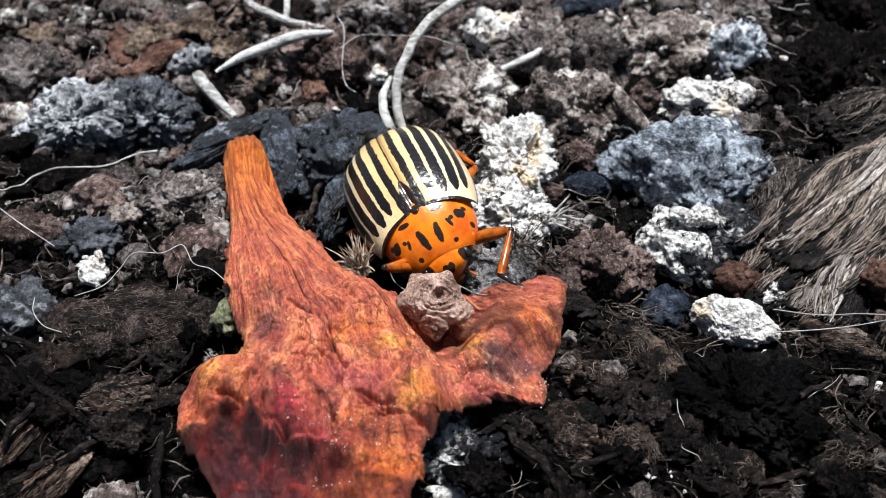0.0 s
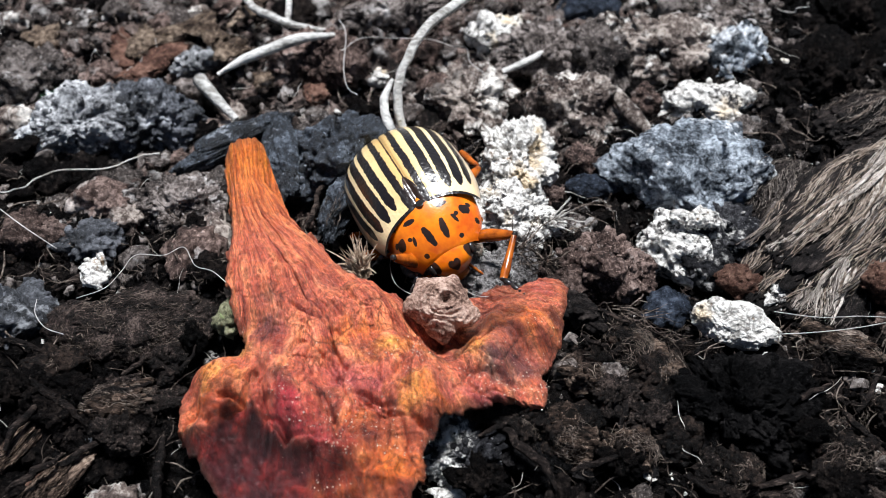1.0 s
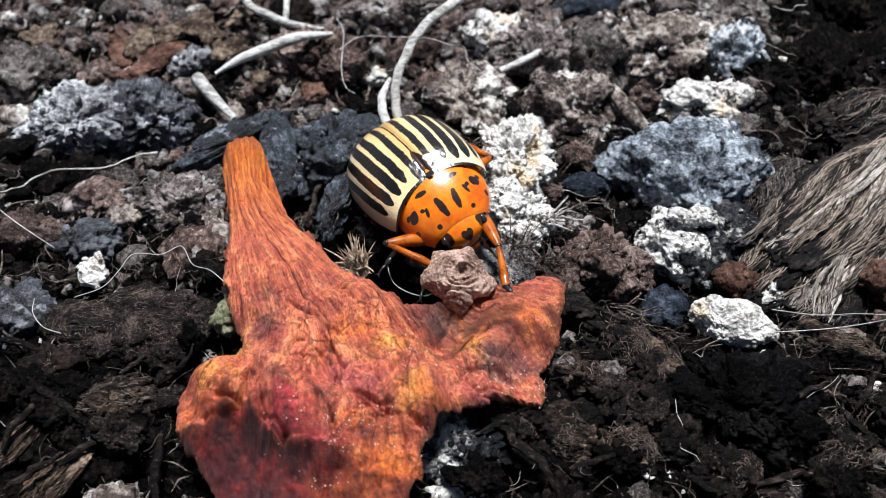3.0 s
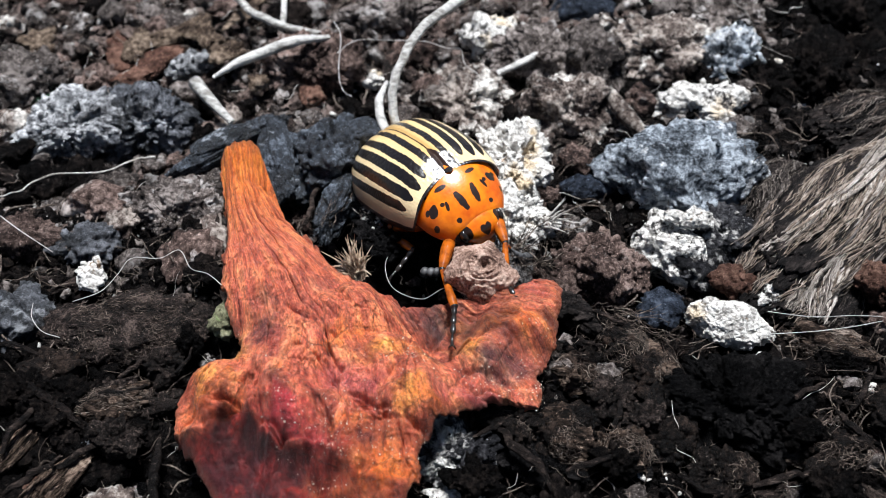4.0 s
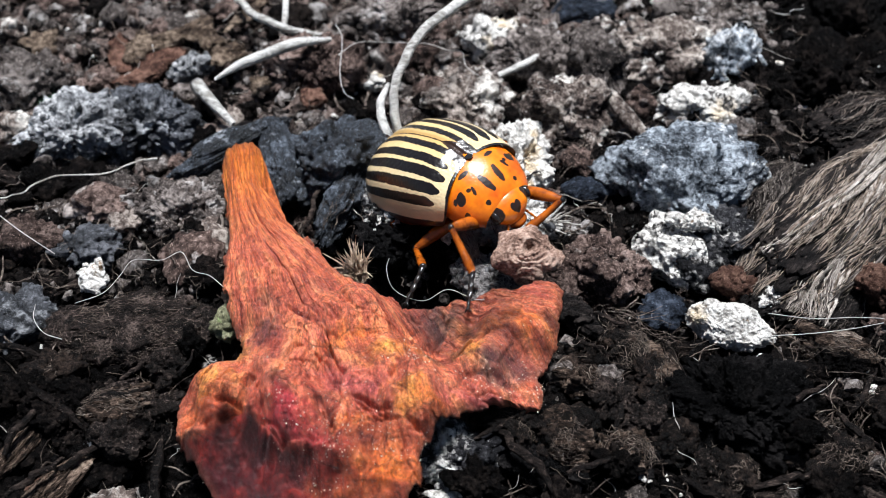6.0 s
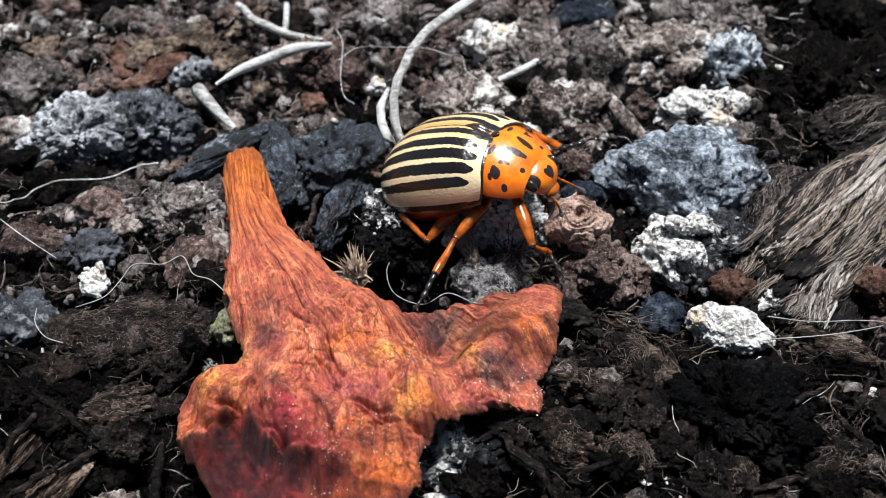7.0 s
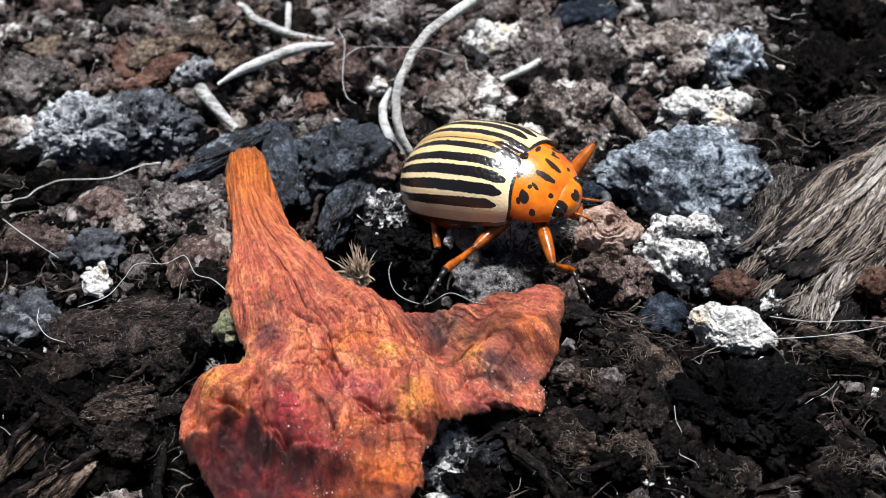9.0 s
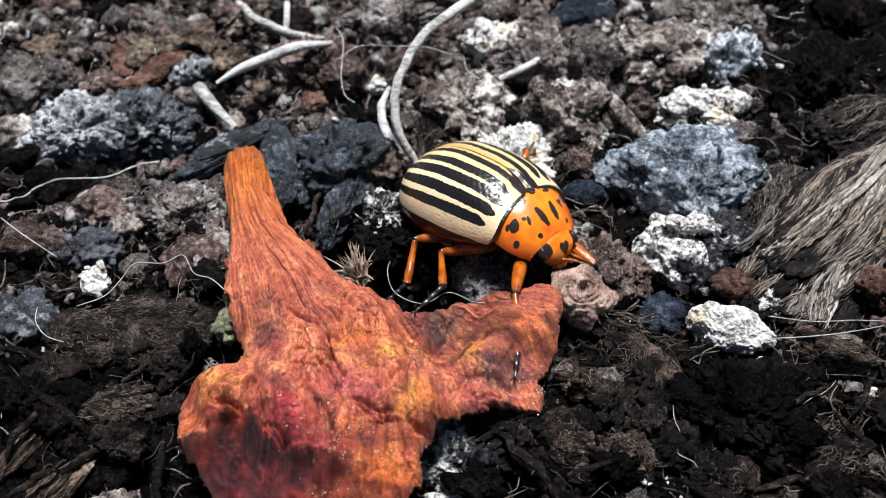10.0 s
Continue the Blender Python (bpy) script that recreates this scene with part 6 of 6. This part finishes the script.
clod("soil_crumb", -16.6, -9.3, 0.9, 0.9, 0.7, 0.6, 0, DIM_WET, "brown fibrous soil crumb lying loose", "crumb", seed=107, bits=0.45, rough=0.55, level=5)
clod("soil_crumb", -14.2, -11.7, 1.0, 0.9, 0.8, 0.6, 0, SLAB, "brown fibrous soil crumb lying loose", "crumb", seed=108, bits=0.45, rough=0.55, level=5)
clod("soil_crumb", -18.6, -9.3, 1.0, 0.9, 0.8, 0.7, 0, DIM_WET, "brown fibrous soil crumb lying loose", "crumb", seed=109, bits=0.45, rough=0.55, level=5)
clod("soil_crumb", -12.0, -6.4, 0.9, 0.5, 0.7, 0.6, 0, DIM_WET, "brown fibrous soil crumb lying loose", "crumb", seed=110, bits=0.45, rough=0.55, level=5)
clod("soil_crumb", 16.5, -14.1, 1.0, 1.1, 0.8, 0.6, 0, DIM_WET, "brown fibrous soil crumb lying loose", "crumb", seed=111, bits=0.45, rough=0.55, level=5)
clod("soil_crumb", 1.5, -13.8, 1.0, 0.8, 0.8, 0.6, 0, DIM_WET, "brown fibrous soil crumb lying loose", "crumb", seed=112, bits=0.45, rough=0.55, level=5)
for i, (x, y, sx, sy, rz, n, soil) in enumerate([(8.8, -6.7, 1.1, 1.3, 60, 60, DIM_PEAT), (3.2, -10.6, 1.3, 1.0, -40, 50, DIM_PEAT), (5.6, -11.6, 1.1, 1.0, -50, 60, SHRED), (17.3, -12.5, 1.6, 1.0, 20, 50, DIM_PEAT),
                                              (18.6, -6.9, 1.8, 0.7, -15, 60, SHRED), (-14.9, -9.8, 1.7, 0.8, 8, 80, SHRED), (12.6, -13.4, 1.0, 0.9, 30, 40, DIM_PEAT), (8.2, -12.3, 0.9, 1.1, 70, 60, SHRED),
                                              (20.0, -10.4, 1.2, 1.3, 60, 50, DIM_PEAT), (-17.9, -7.9, 1.3, 0.9, 15, 50, DIM_PEAT), (10.4, -8.3, 0.8, 1.2, 10, 60, SHRED), (6.6, -8.5, 0.9, 0.7, 0, 25, SHRED)]):
    lump = clod("fibrous_crumb", x, y, 0.7, sx, sy, 0.75, rz, soil, "brown crumb matted with curled root fibres", "crumb", seed=130 + i, bits=0.4, rough=0.5, level=5)
    hairy(lump, sx, sy, 0.75, rz, 2 * n, 1.0, FIBRE, 150 + i)
KEPT.append((15.8, -6.6, 1.5))
clod("peat_clod", 15.0, -2.9, 0.8, 1.3, 0.9, 0.8, -20, RUST, "rust-brown crumbly clod beside the wood", "clod", seed=201, bits=0.35, level=5)
clod("white_chip", 16.2, -4.1, 1.1, 0.6, 0.55, 0.5, 20, CRUST, "white crusted mineral crumb on soil", "stone", seed=202, bits=0.2, rough=0.5, level=5)
clod("peat_clod", 21.5, -3.4, 1.5, 1.0, 1.1, 0.9, 0, RUST, "rust-brown lump lying on the wood", "clod", seed=203, bits=0.35, level=5)
grained("bark_strip", -18.6, -12.0, 0.7, 1.9, 0.5, 0.35, 62, SHRED, "curled tan strip of fibrous bark", "bark", seed=171, strands=14, ridge=0.2, fray=SHRED, core=SHRED, fine=50)
grained("bark_strip", -16.6, -13.9, 0.6, 1.6, 0.7, 0.4, 50, SHRED, "tan-brown strip of fibrous bark", "bark", seed=172, strands=18, ridge=0.2, fray=SHRED, core=SHRED, fine=60)
grained("wood_stub", 1.1, 0.3, 1.3, 1.7, 0.5, 0.5, -68, FRAY, "grey frayed stub of root wood", "wood", seed=173, strands=24, fine=70, fray=PALE)
tuft("fibre_tuft", 3.6, -0.9, 0.9, 40, 2.0, (0.5, 0.1, 0.5), 0.7, FIBRE, "dark curled rootlets in the hollow", 190, 0.04)
tuft("fibre_tuft", 5.0, -1.6, 0.9, 30, 1.8, (0.3, -0.3, 0.5), 0.7, FIBRE, "dark curled rootlets in the hollow", 191, 0.035)
clod("white_chip", 0.3, -0.2, 1.6, 0.22, 0.3, 0.3, 30, WHITE, "small white mineral chip", "stone", seed=198, bits=0.11, rough=0.5, level=4)
clod("white_chip", 0.5, 0.6, 1.5, 0.25, 0.42, 0.3, -20, WHITE, "small white mineral chip", "stone", seed=192, bits=0.11, rough=0.5, level=4)
hairy(clod("speckled_clod", -2.9, 2.2, 0.9, 1.3, 1.5, 1.0, 10, SPECK, "black clod beaded with white grains", "clod", seed=193, bits=0.5, rough=0.4, knobs=4), 1.3, 1.5, 1.0, 10, 30, 1.0, FIBRE, 194, 0.02)
leaf_dust(850, 12)
soil_bits("soil_crumbs", 3600, (0.12, 0.45), 1, CRUMB, "fine dark soil crumbs", 3, side=1, crisp=True)
soil_bits("peat_crumbs", 1600, (0.2, 0.65), 2, HAZED, "dry brown peat crumbs", 23, near=5.0, right=8.0, crisp=True)
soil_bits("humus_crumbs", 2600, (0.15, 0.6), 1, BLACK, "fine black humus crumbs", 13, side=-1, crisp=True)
soil_bits("soil_lumps", 900, (0.35, 1.0), 3, CRUMB, "crumbly dark brown soil lumps", 4, side=1)
soil_bits("mineral_grit", 600, (0.08, 0.3), 2, CRUST, "pale mineral grit", 6, sink=0.6, side=1, crisp=True)
loose_lumps("peat_lump", 170, (0.6, 1.7), 4, PEAT, "loose brown peat lump on the soil", "clod", "loose peat lumps", 5, side=1, dry=True)
loose_lumps("crusted_lump", 120, (0.5, 1.5), 4, TAN, "small brown lump with pale crust", "clod", "loose crusted lumps", 15, side=1, dry=True)
loose_lumps("humus_lump", 150, (0.6, 1.8), 4, DIM_WET, "loose black humus lump on soil", "clod", "loose humus lumps", 16, side=-1)
loose_lumps("dark_lump", 110, (0.5, 1.6), 4, DIM_WET, "dark crumbly soil lump", "clod", "dark soil lumps", 26)
loose_lumps("bark_sliver", 280, (0.3, 0.8), 3, SLIVER, "thin sliver of rotten brown bark", "bark", "loose bark slivers", 7, side=-1, squash=(0.25, 0.5), long=2.8, sink=0.2, bits=0.15)
soil_fibres("soil_fibres", 1000, 8, FIBRE, (0.6, 3.0), (0.02, 0.06), "thin brown root fibres", side=-1)
soil_fibres("curled_fibres", 1300, 28, FIBRE, (0.5, 2.0), (0.010, 0.028), "hair-thin curled brown root fibres", side=-1, curl=0.35)
soil_fibres("pale_fibres", 200, 9, STRAW, (0.6, 3.0), (0.012, 0.03), "thin pale root hairs", curl=0.25)
soil_bits("pale_grains", 900, (0.03, 0.12), 1, CRUST, "tiny pale mineral grains", 17, sink=0.8, crisp=True)
soil_bits("humus_chips", 6000, (0.12, 0.5), 1, DIM_WET, "fine angular black soil chips", 23, side=-1, crisp=True)
soil_bits("peat_chips", 3500, (0.12, 0.5), 1, DIM_PEAT, "fine angular brown peat chips", 24, side=0, crisp=True)


def build_scrap():
    """A curled scrap of dry petal, like a shallow crumpled cup."""
    n, rings = 120, 40
    a, r = np.meshgrid(np.linspace(0, 2 * np.pi, n, endpoint=False), np.linspace(0.02, 1, rings))
    a, r = a.ravel(), r.ravel()
    k = 1 + 0.2 * fbm(np.stack([np.cos(a), np.sin(a), a * 0], 1), 1.5, 4, 5)
    k = k * (1 + 0.09 * np.cos(5 * a + 0.8))
    x, y = 1.6 * r * np.cos(a) * k, 1.5 * r * np.sin(a) * k
    warp = fbm(flat(x, y), 0.8, 3, 9)
    z = 0.75 * (1 - r ** 2.4) + 0.16 * fbm(flat(x, y), 0.9, 5, 6, 0.6)
    z = z - 0.55 * np.exp(-((x - 0.12) / 0.30) ** 2 - ((y - 0.30) / 0.26) ** 2)
    ring = np.hypot(x - 0.12, y - 0.25)
    z = z + 0.035 * np.sin(ring * 26 + 7 * warp) + 0.05 * np.sin(ring * 9 + 5 * warp) + 0.05 * fbm(flat(x, y), 3.0, 4, 16, 0.65)
    z = z + 0.35 * r ** 3 * np.cos(2 * a + 0.4)
    top = np.stack([x, y, z], 1)
    f = sheet_faces(rings, n, wrap=True)
    o = (rings - 1) * n
    i = np.arange(n)
    side = np.stack([o + i, o + (i + 1) % n, o + (i + 1) % n + len(x), o + i + len(x)], 1)
    me = make_mesh("petal_scrap", np.concatenate([top, top - (0, 0, 0.22)]), np.concatenate([f, f[:, ::-1] + len(x), side[:, ::-1]]), SCRAP)
    return tagged(new("petal_scrap", me), "curled scrap of dry brown petal held by the beetle", "petal scrap")


scrap = build_scrap()
beetle, head, feelers, legs, neck_parts = build_beetle()


# ---- what moves ----
# seconds; place of the beetle's body in millimetres; heading, pitch and roll in degrees; nod and swing of its neck
BODY = [
    (0.0, -1.88, 2.53, 1.82, -70.48, -8.35, 21.83, -0.05, -0.79),
    (1.0, -1.87, 2.62, 1.95, -68.63, -10.41, 19.71, 2.31, -0.77),
    (2.0, -1.83, 3.05, 2.02, -67.22, -14.2, 19.09, 4.89, -1.38),
    (2.5, -1.85, 3.23, 2.12, -66.45, -16.4, 18.46, 5.36, -0.95),
    (3.8, -1.2, 3.75, 2.0, -56.5, -17.6, 8.0, 3.6, -1.1),
    (4.0, -1.17, 3.66, 1.97, -55.19, -17.75, 7.08, 3.34, -1.11),
    (4.5, -1.1, 3.46, 2.12, -54.81, -17.25, 9.94, 2.17, -2.31),
    (5.0, -1.06, 3.37, 2.02, -56.15, -20.08, 16.15, 2.34, -2.42),
    (5.5, -0.7, 3.52, 2.07, -50.95, -21.94, 11.79, 2.49, -1.8),
    (5.7, -0.76, 3.46, 2.1, -50.6, -22.3, 11.2, 2.3, -1.8),
    (6.8, 0.62, 3.5, 2.85, -31.5, -28.6, -0.8, -2.9, -1.7),
    (7.0, 0.49, 3.38, 2.91, -30.12, -28.99, -1.73, -3.29, -1.7),
    (7.5, 1.48, 2.68, 3.08, -23.58, -16.24, -4.52, -0.31, -1.81),
    (8.0, 1.67, 2.5, 3.0, -28.78, -14.24, 3.86, -1.92, -1.19),
    (8.5, 1.58, 2.95, 2.73, -31.11, -16.55, 6.57, -3.23, 0.76),
    (9.0, 1.45, 3.15, 2.72, -32.15, -19.52, 4.64, -3.46, -0.25),
    (9.5, 1.11, 3.23, 2.34, -38.32, -19.92, 5.52, -3.91, -0.1),
    (10.0, 1.51, 1.78, 2.47, -44.16, -12.03, -10.66, -5.02, -0.76),
]
# where each foot treads: seconds, place in millimetres
FEET = {
    ('front', 1): [
        (0.0, 4.22, -5.56, 3.0),
        (5.6, 4.48, -5.9, 3.0),
        (6.4, 6.66, 1.29, 4.0),
        (7.0, 7.98, 3.83, 5.0),
        (7.3, 8.28, 2.3, 3.0),
        (7.6, 9.04, 1.42, 2.0),
        (8.6, 9.03, 1.5, 2.0),
        (8.9, 8.34, 2.65, 3.5),
        (9.5, 8.28, 3.14, 3.5),
        (9.7, 7.46, -0.02, 2.5),
        (10.0, 7.67, -1.6, 2.0),
    ],
    ('front', -1): [
        (0.0, -1.63, -4.02, 1.2),
        (1.5, -1.65, -3.98, 1.2),
        (2.2, -1.22, -4.52, 1.6),
        (3.0, -1.04, -4.82, 1.8),
        (3.8, 0.52, -7.65, 2.6),
        (5.7, 0.45, -7.76, 2.6),
        (6.3, 2.73, -3.98, 3.5),
        (6.8, 5.75, -2.92, 2.0),
        (7.2, 6.36, -3.6, 2.2),
        (7.5, 7.41, -3.5, 1.2),
        (8.15, 7.13, -3.46, 1.2),
        (8.4, 6.11, -2.61, 2.4),
        (8.6, 6.08, -2.8, 2.4),
        (8.9, 7.19, -3.77, 1.2),
        (9.2, 7.02, -3.92, 1.4),
        (9.5, 5.32, -6.28, 3.0),
        (9.8, 3.39, -8.91, 3.0),
        (10.0, 3.31, -9.39, 2.6),
    ],
    ('middle', -1): [
        (0.0, -3.82, -2.01, 1.0),
        (2.5, -3.51, -2.34, 1.0),
        (3.8, -2.55, -2.51, 0.8),
        (5.2, -2.62, -2.46, 0.8),
        (6.0, -1.61, -4.79, 2.0),
        (6.6, -1.25, -5.47, 2.4),
        (10.0, -1.21, -5.58, 2.4),
    ],
    ('hind', -1): [
        (0.0, -4.21, -0.07, 1.0),
        (3.0, -3.92, -0.02, 1.0),
        (4.5, -3.59, 0.18, 0.8),
        (5.7, -3.4, 0.39, 0.8),
        (6.8, -2.73, 0.94, 1.2),
        (8.4, -2.75, 0.91, 1.2),
        (8.8, -1.04, -0.85, 0.5),
        (9.5, -1.25, -0.89, 0.5),
        (9.8, -2.32, -2.59, 0.6),
        (10.0, -2.57, -3.42, 0.8),
    ],
    ('middle', 1): [
        (0.0, 2.48, -0.53, 1.5),
        (4.0, 2.99, -0.27, 1.5),
        (6.0, 5.31, 4.79, 1.5),
        (7.0, 7.03, 5.81, 1.0),
        (10.0, 6.94, 5.28, 1.0),
    ],
    ('hind', 1): [
        (0.0, 1.15, 6.9, 1.0),
        (4.0, 2.36, 7.49, 1.0),
        (6.0, 3.95, 8.44, 1.0),
        (7.0, 5.04, 9.76, 1.0),
        (10.0, 5.19, 7.67, 1.0),
    ],
}
# where the tip of each feeler points: seconds, place in millimetres
FEELER_WAY = {
    -1: [(0, -2.71, -1.04, 1.2), (2.5, -2.7, -0.98, 1.2), (4.0, -2.05, -2.81, 1.5), (4.5, -1.61, -3.29, 1.5), (5.0, -1.6, -4.31, 1.6), (5.5, -0.65, -3.86, 1.6), (7.0, 5.88, -1.87, 1.5), (8.0, 8.3, -2.71, 1.6), (9.0, 9.1, -3.03, 1.6), (9.5, 7.81, -4.21, 1.6), (10.0, 9.17, -5.28, 1.6)],
    1: [(0, 3.45, -2.01, 1.0), (2.5, 3.79, -1.2, 1.0), (4.0, 5.34, -0.62, 1.0), (5.0, 5.36, -0.57, 1.0), (5.5, 6.21, 0.16, 1.0), (7.0, 8.49, 3.28, 2.5), (8.0, 9.9, 2.84, 2.5), (9.0, 10.03, 3.89, 2.5), (9.5, 8.44, 2.25, 2.5), (10.0, 8.67, -1.41, 2.2)],
}
SCRAP_WAY = [
    (0.0, -0.36, -6.05, 3.02),
    (1.0, -0.1, -6.15, 3.02),
    (2.0, 0.11, -5.45, 3.02),
    (2.5, 0.15, -5.0, 3.02),
    (2.7, 0.31, -4.8, 3.02),
    (3.8, 2.07, -4.01, 3.22),
    (4.0, 2.01, -4.15, 3.22),
    (4.5, 2.18, -4.35, 3.22),
    (5.0, 2.16, -4.3, 3.22),
    (5.5, 3.11, -3.69, 3.12),
    (5.7, 3.19, -3.69, 3.12),
    (6.8, 7.03, -0.28, 2.92),
    (7.0, 6.95, -0.19, 2.92),
    (7.5, 7.84, -1.46, 2.72),
    (8.0, 8.36, -1.36, 2.72),
    (8.5, 8.52, -0.58, 2.72),
    (9.0, 8.32, -0.64, 2.72),
    (9.5, 7.53, -1.3, 2.62),
    (10.0, 6.64, -4.77, 2.52),
]


def between(rows, t):
    """The row's values at t, gliding through the rows."""
    ts = [r[0] for r in rows]
    if t <= ts[0]:
        return np.array(rows[0][1:])
    if t >= ts[-1]:
        return np.array(rows[-1][1:])
    i = max(k for k in range(len(ts)) if ts[k] <= t)
    a, b = np.array(rows[i][1:]), np.array(rows[i + 1][1:])
    h = ts[i + 1] - ts[i]
    ma = (b - np.array(rows[i - 1][1:])) / (ts[i + 1] - ts[i - 1]) if i else (b - a) / h
    mb = (np.array(rows[i + 2][1:]) - a) / (ts[i + 2] - ts[i]) if i + 2 < len(ts) else (b - a) / h
    same = np.abs(b - a) < 1e-6
    ma, mb = np.where(same, 0, ma), np.where(same, 0, mb)
    s = (t - ts[i]) / h
    return (2 * s ** 3 - 3 * s ** 2 + 1) * a + (s ** 3 - 2 * s ** 2 + s) * h * ma + (3 * s ** 2 - 2 * s ** 3) * b + (s ** 3 - s ** 2) * h * mb


def body_pose(t):
    x, y, z, yaw, pitch, roll = between(BODY, t)[:6]
    return pose(x, y, z, roll, pitch, yaw)


NECK_AT, HEAD_AT = Vector((3.47, 0.0, 0.54)), Vector((5.72, 0.0, -0.47))


def neck_pose(t):
    """The neck's turn about its joint, in the body's space."""
    nod, swing = between(BODY, t)[6:]
    return Matrix.Translation(NECK_AT) @ pose(0, 0, 0, 0, nod, swing) @ Matrix.Translation(-NECK_AT)


def aimed(at, to, up):
    """A pose in millimetres whose x axis runs from at towards to."""
    x = (to - at).normalized()
    y = up.cross(x).normalized()
    m = Matrix((x, y, x.cross(y))).transposed().to_4x4()
    m.translation = at
    return m


def leg_poses(pair, side, t):
    """Femur, tibia and tarsus in the body's space, with the foot on its tread."""
    hip = Vector(HIPS[pair]) * 1.0
    hip.y *= side
    foot = body_pose(t).inverted() @ Vector(between(FEET[pair, side], t))
    out = Vector(((0.5 if pair == "front" else 0.1 if pair == "middle" else -0.6), side, 0)).normalized()
    flat_way = foot - hip
    flat_way.z = 0
    flat_way = (flat_way.normalized() + out * 0.3).normalized()
    ankle = foot - flat_way * TARSUS * (0.45 if pair == "hind" else 0.85) + Vector((0, 0, 0.55))
    d = ankle - hip
    n = max(0.5, min(d.length, FEMUR + TIBIA - 0.05))
    d.normalize()
    ankle = hip + d * n
    c = (n * n + FEMUR ** 2 - TIBIA ** 2) / (2 * n)
    h = math.sqrt(max(FEMUR ** 2 - c * c, 0))
    lift = {"front": Vector((0, 0, 0.25)) + out, "middle": Vector((-0.45, side, -0.15)), "hind": Vector((-0.6, side, -0.1))}[pair]
    lift = (lift - d * lift.dot(d)).normalized()
    knee = hip + d * c + lift * h
    up = Vector((0, 0, 1)) + out * 0.2 + Vector((0.3, 0, 0))
    return aimed(hip, knee, up), aimed(knee, ankle, up), aimed(ankle, foot, up)


def feeler_pose(side, t):
    """A feeler in the head's space, turned towards the place where its tip points."""
    at = Vector((0.55, side * 0.55, -0.1))
    to = (body_pose(t) @ neck_pose(t) @ pose(*HEAD_AT, 0, 60, 0)).inverted() @ Vector(between(FEELER_WAY[side], t))
    way = (to - at).normalized() * side
    up = Vector((0.0, 0.0, 1.0)) - way * way.z
    up.normalize()
    m = Matrix((way.cross(up), way, up)).transposed().to_4x4()
    m.translation = at
    return m


def motions():
    steps = [k * 0.1 for k in range(101)]
    walk(beetle, [(t, metres(body_pose(t))) for t in steps])
    for (pair, side), segments in legs.items():
        ways = [leg_poses(pair, side, t) for t in steps]
        for i, segment in enumerate(segments):
            walk(segment, [(t, metres(w[i])) for t, w in zip(steps, ways)])
    for piece in neck_parts:
        walk(piece, [(t, metres(neck_pose(t))) for t in steps])
    walk(head, [(t, metres(neck_pose(t) @ pose(*HEAD_AT, 0, 60, 0))) for t in steps])
    for side, feeler in feelers.items():
        walk(feeler, [(t, metres(feeler_pose(side, t))) for t in steps])
    rows = []
    for t in steps:
        p = between(SCRAP_WAY, t)
        yaw = between(BODY, t)[3]
        rows.append((t, metres(pose(*p, 28, 0, 0) @ pose(0, 0, 0, 0, 0, 0.4 * yaw + 20))))
    walk(scrap, rows)


motions()
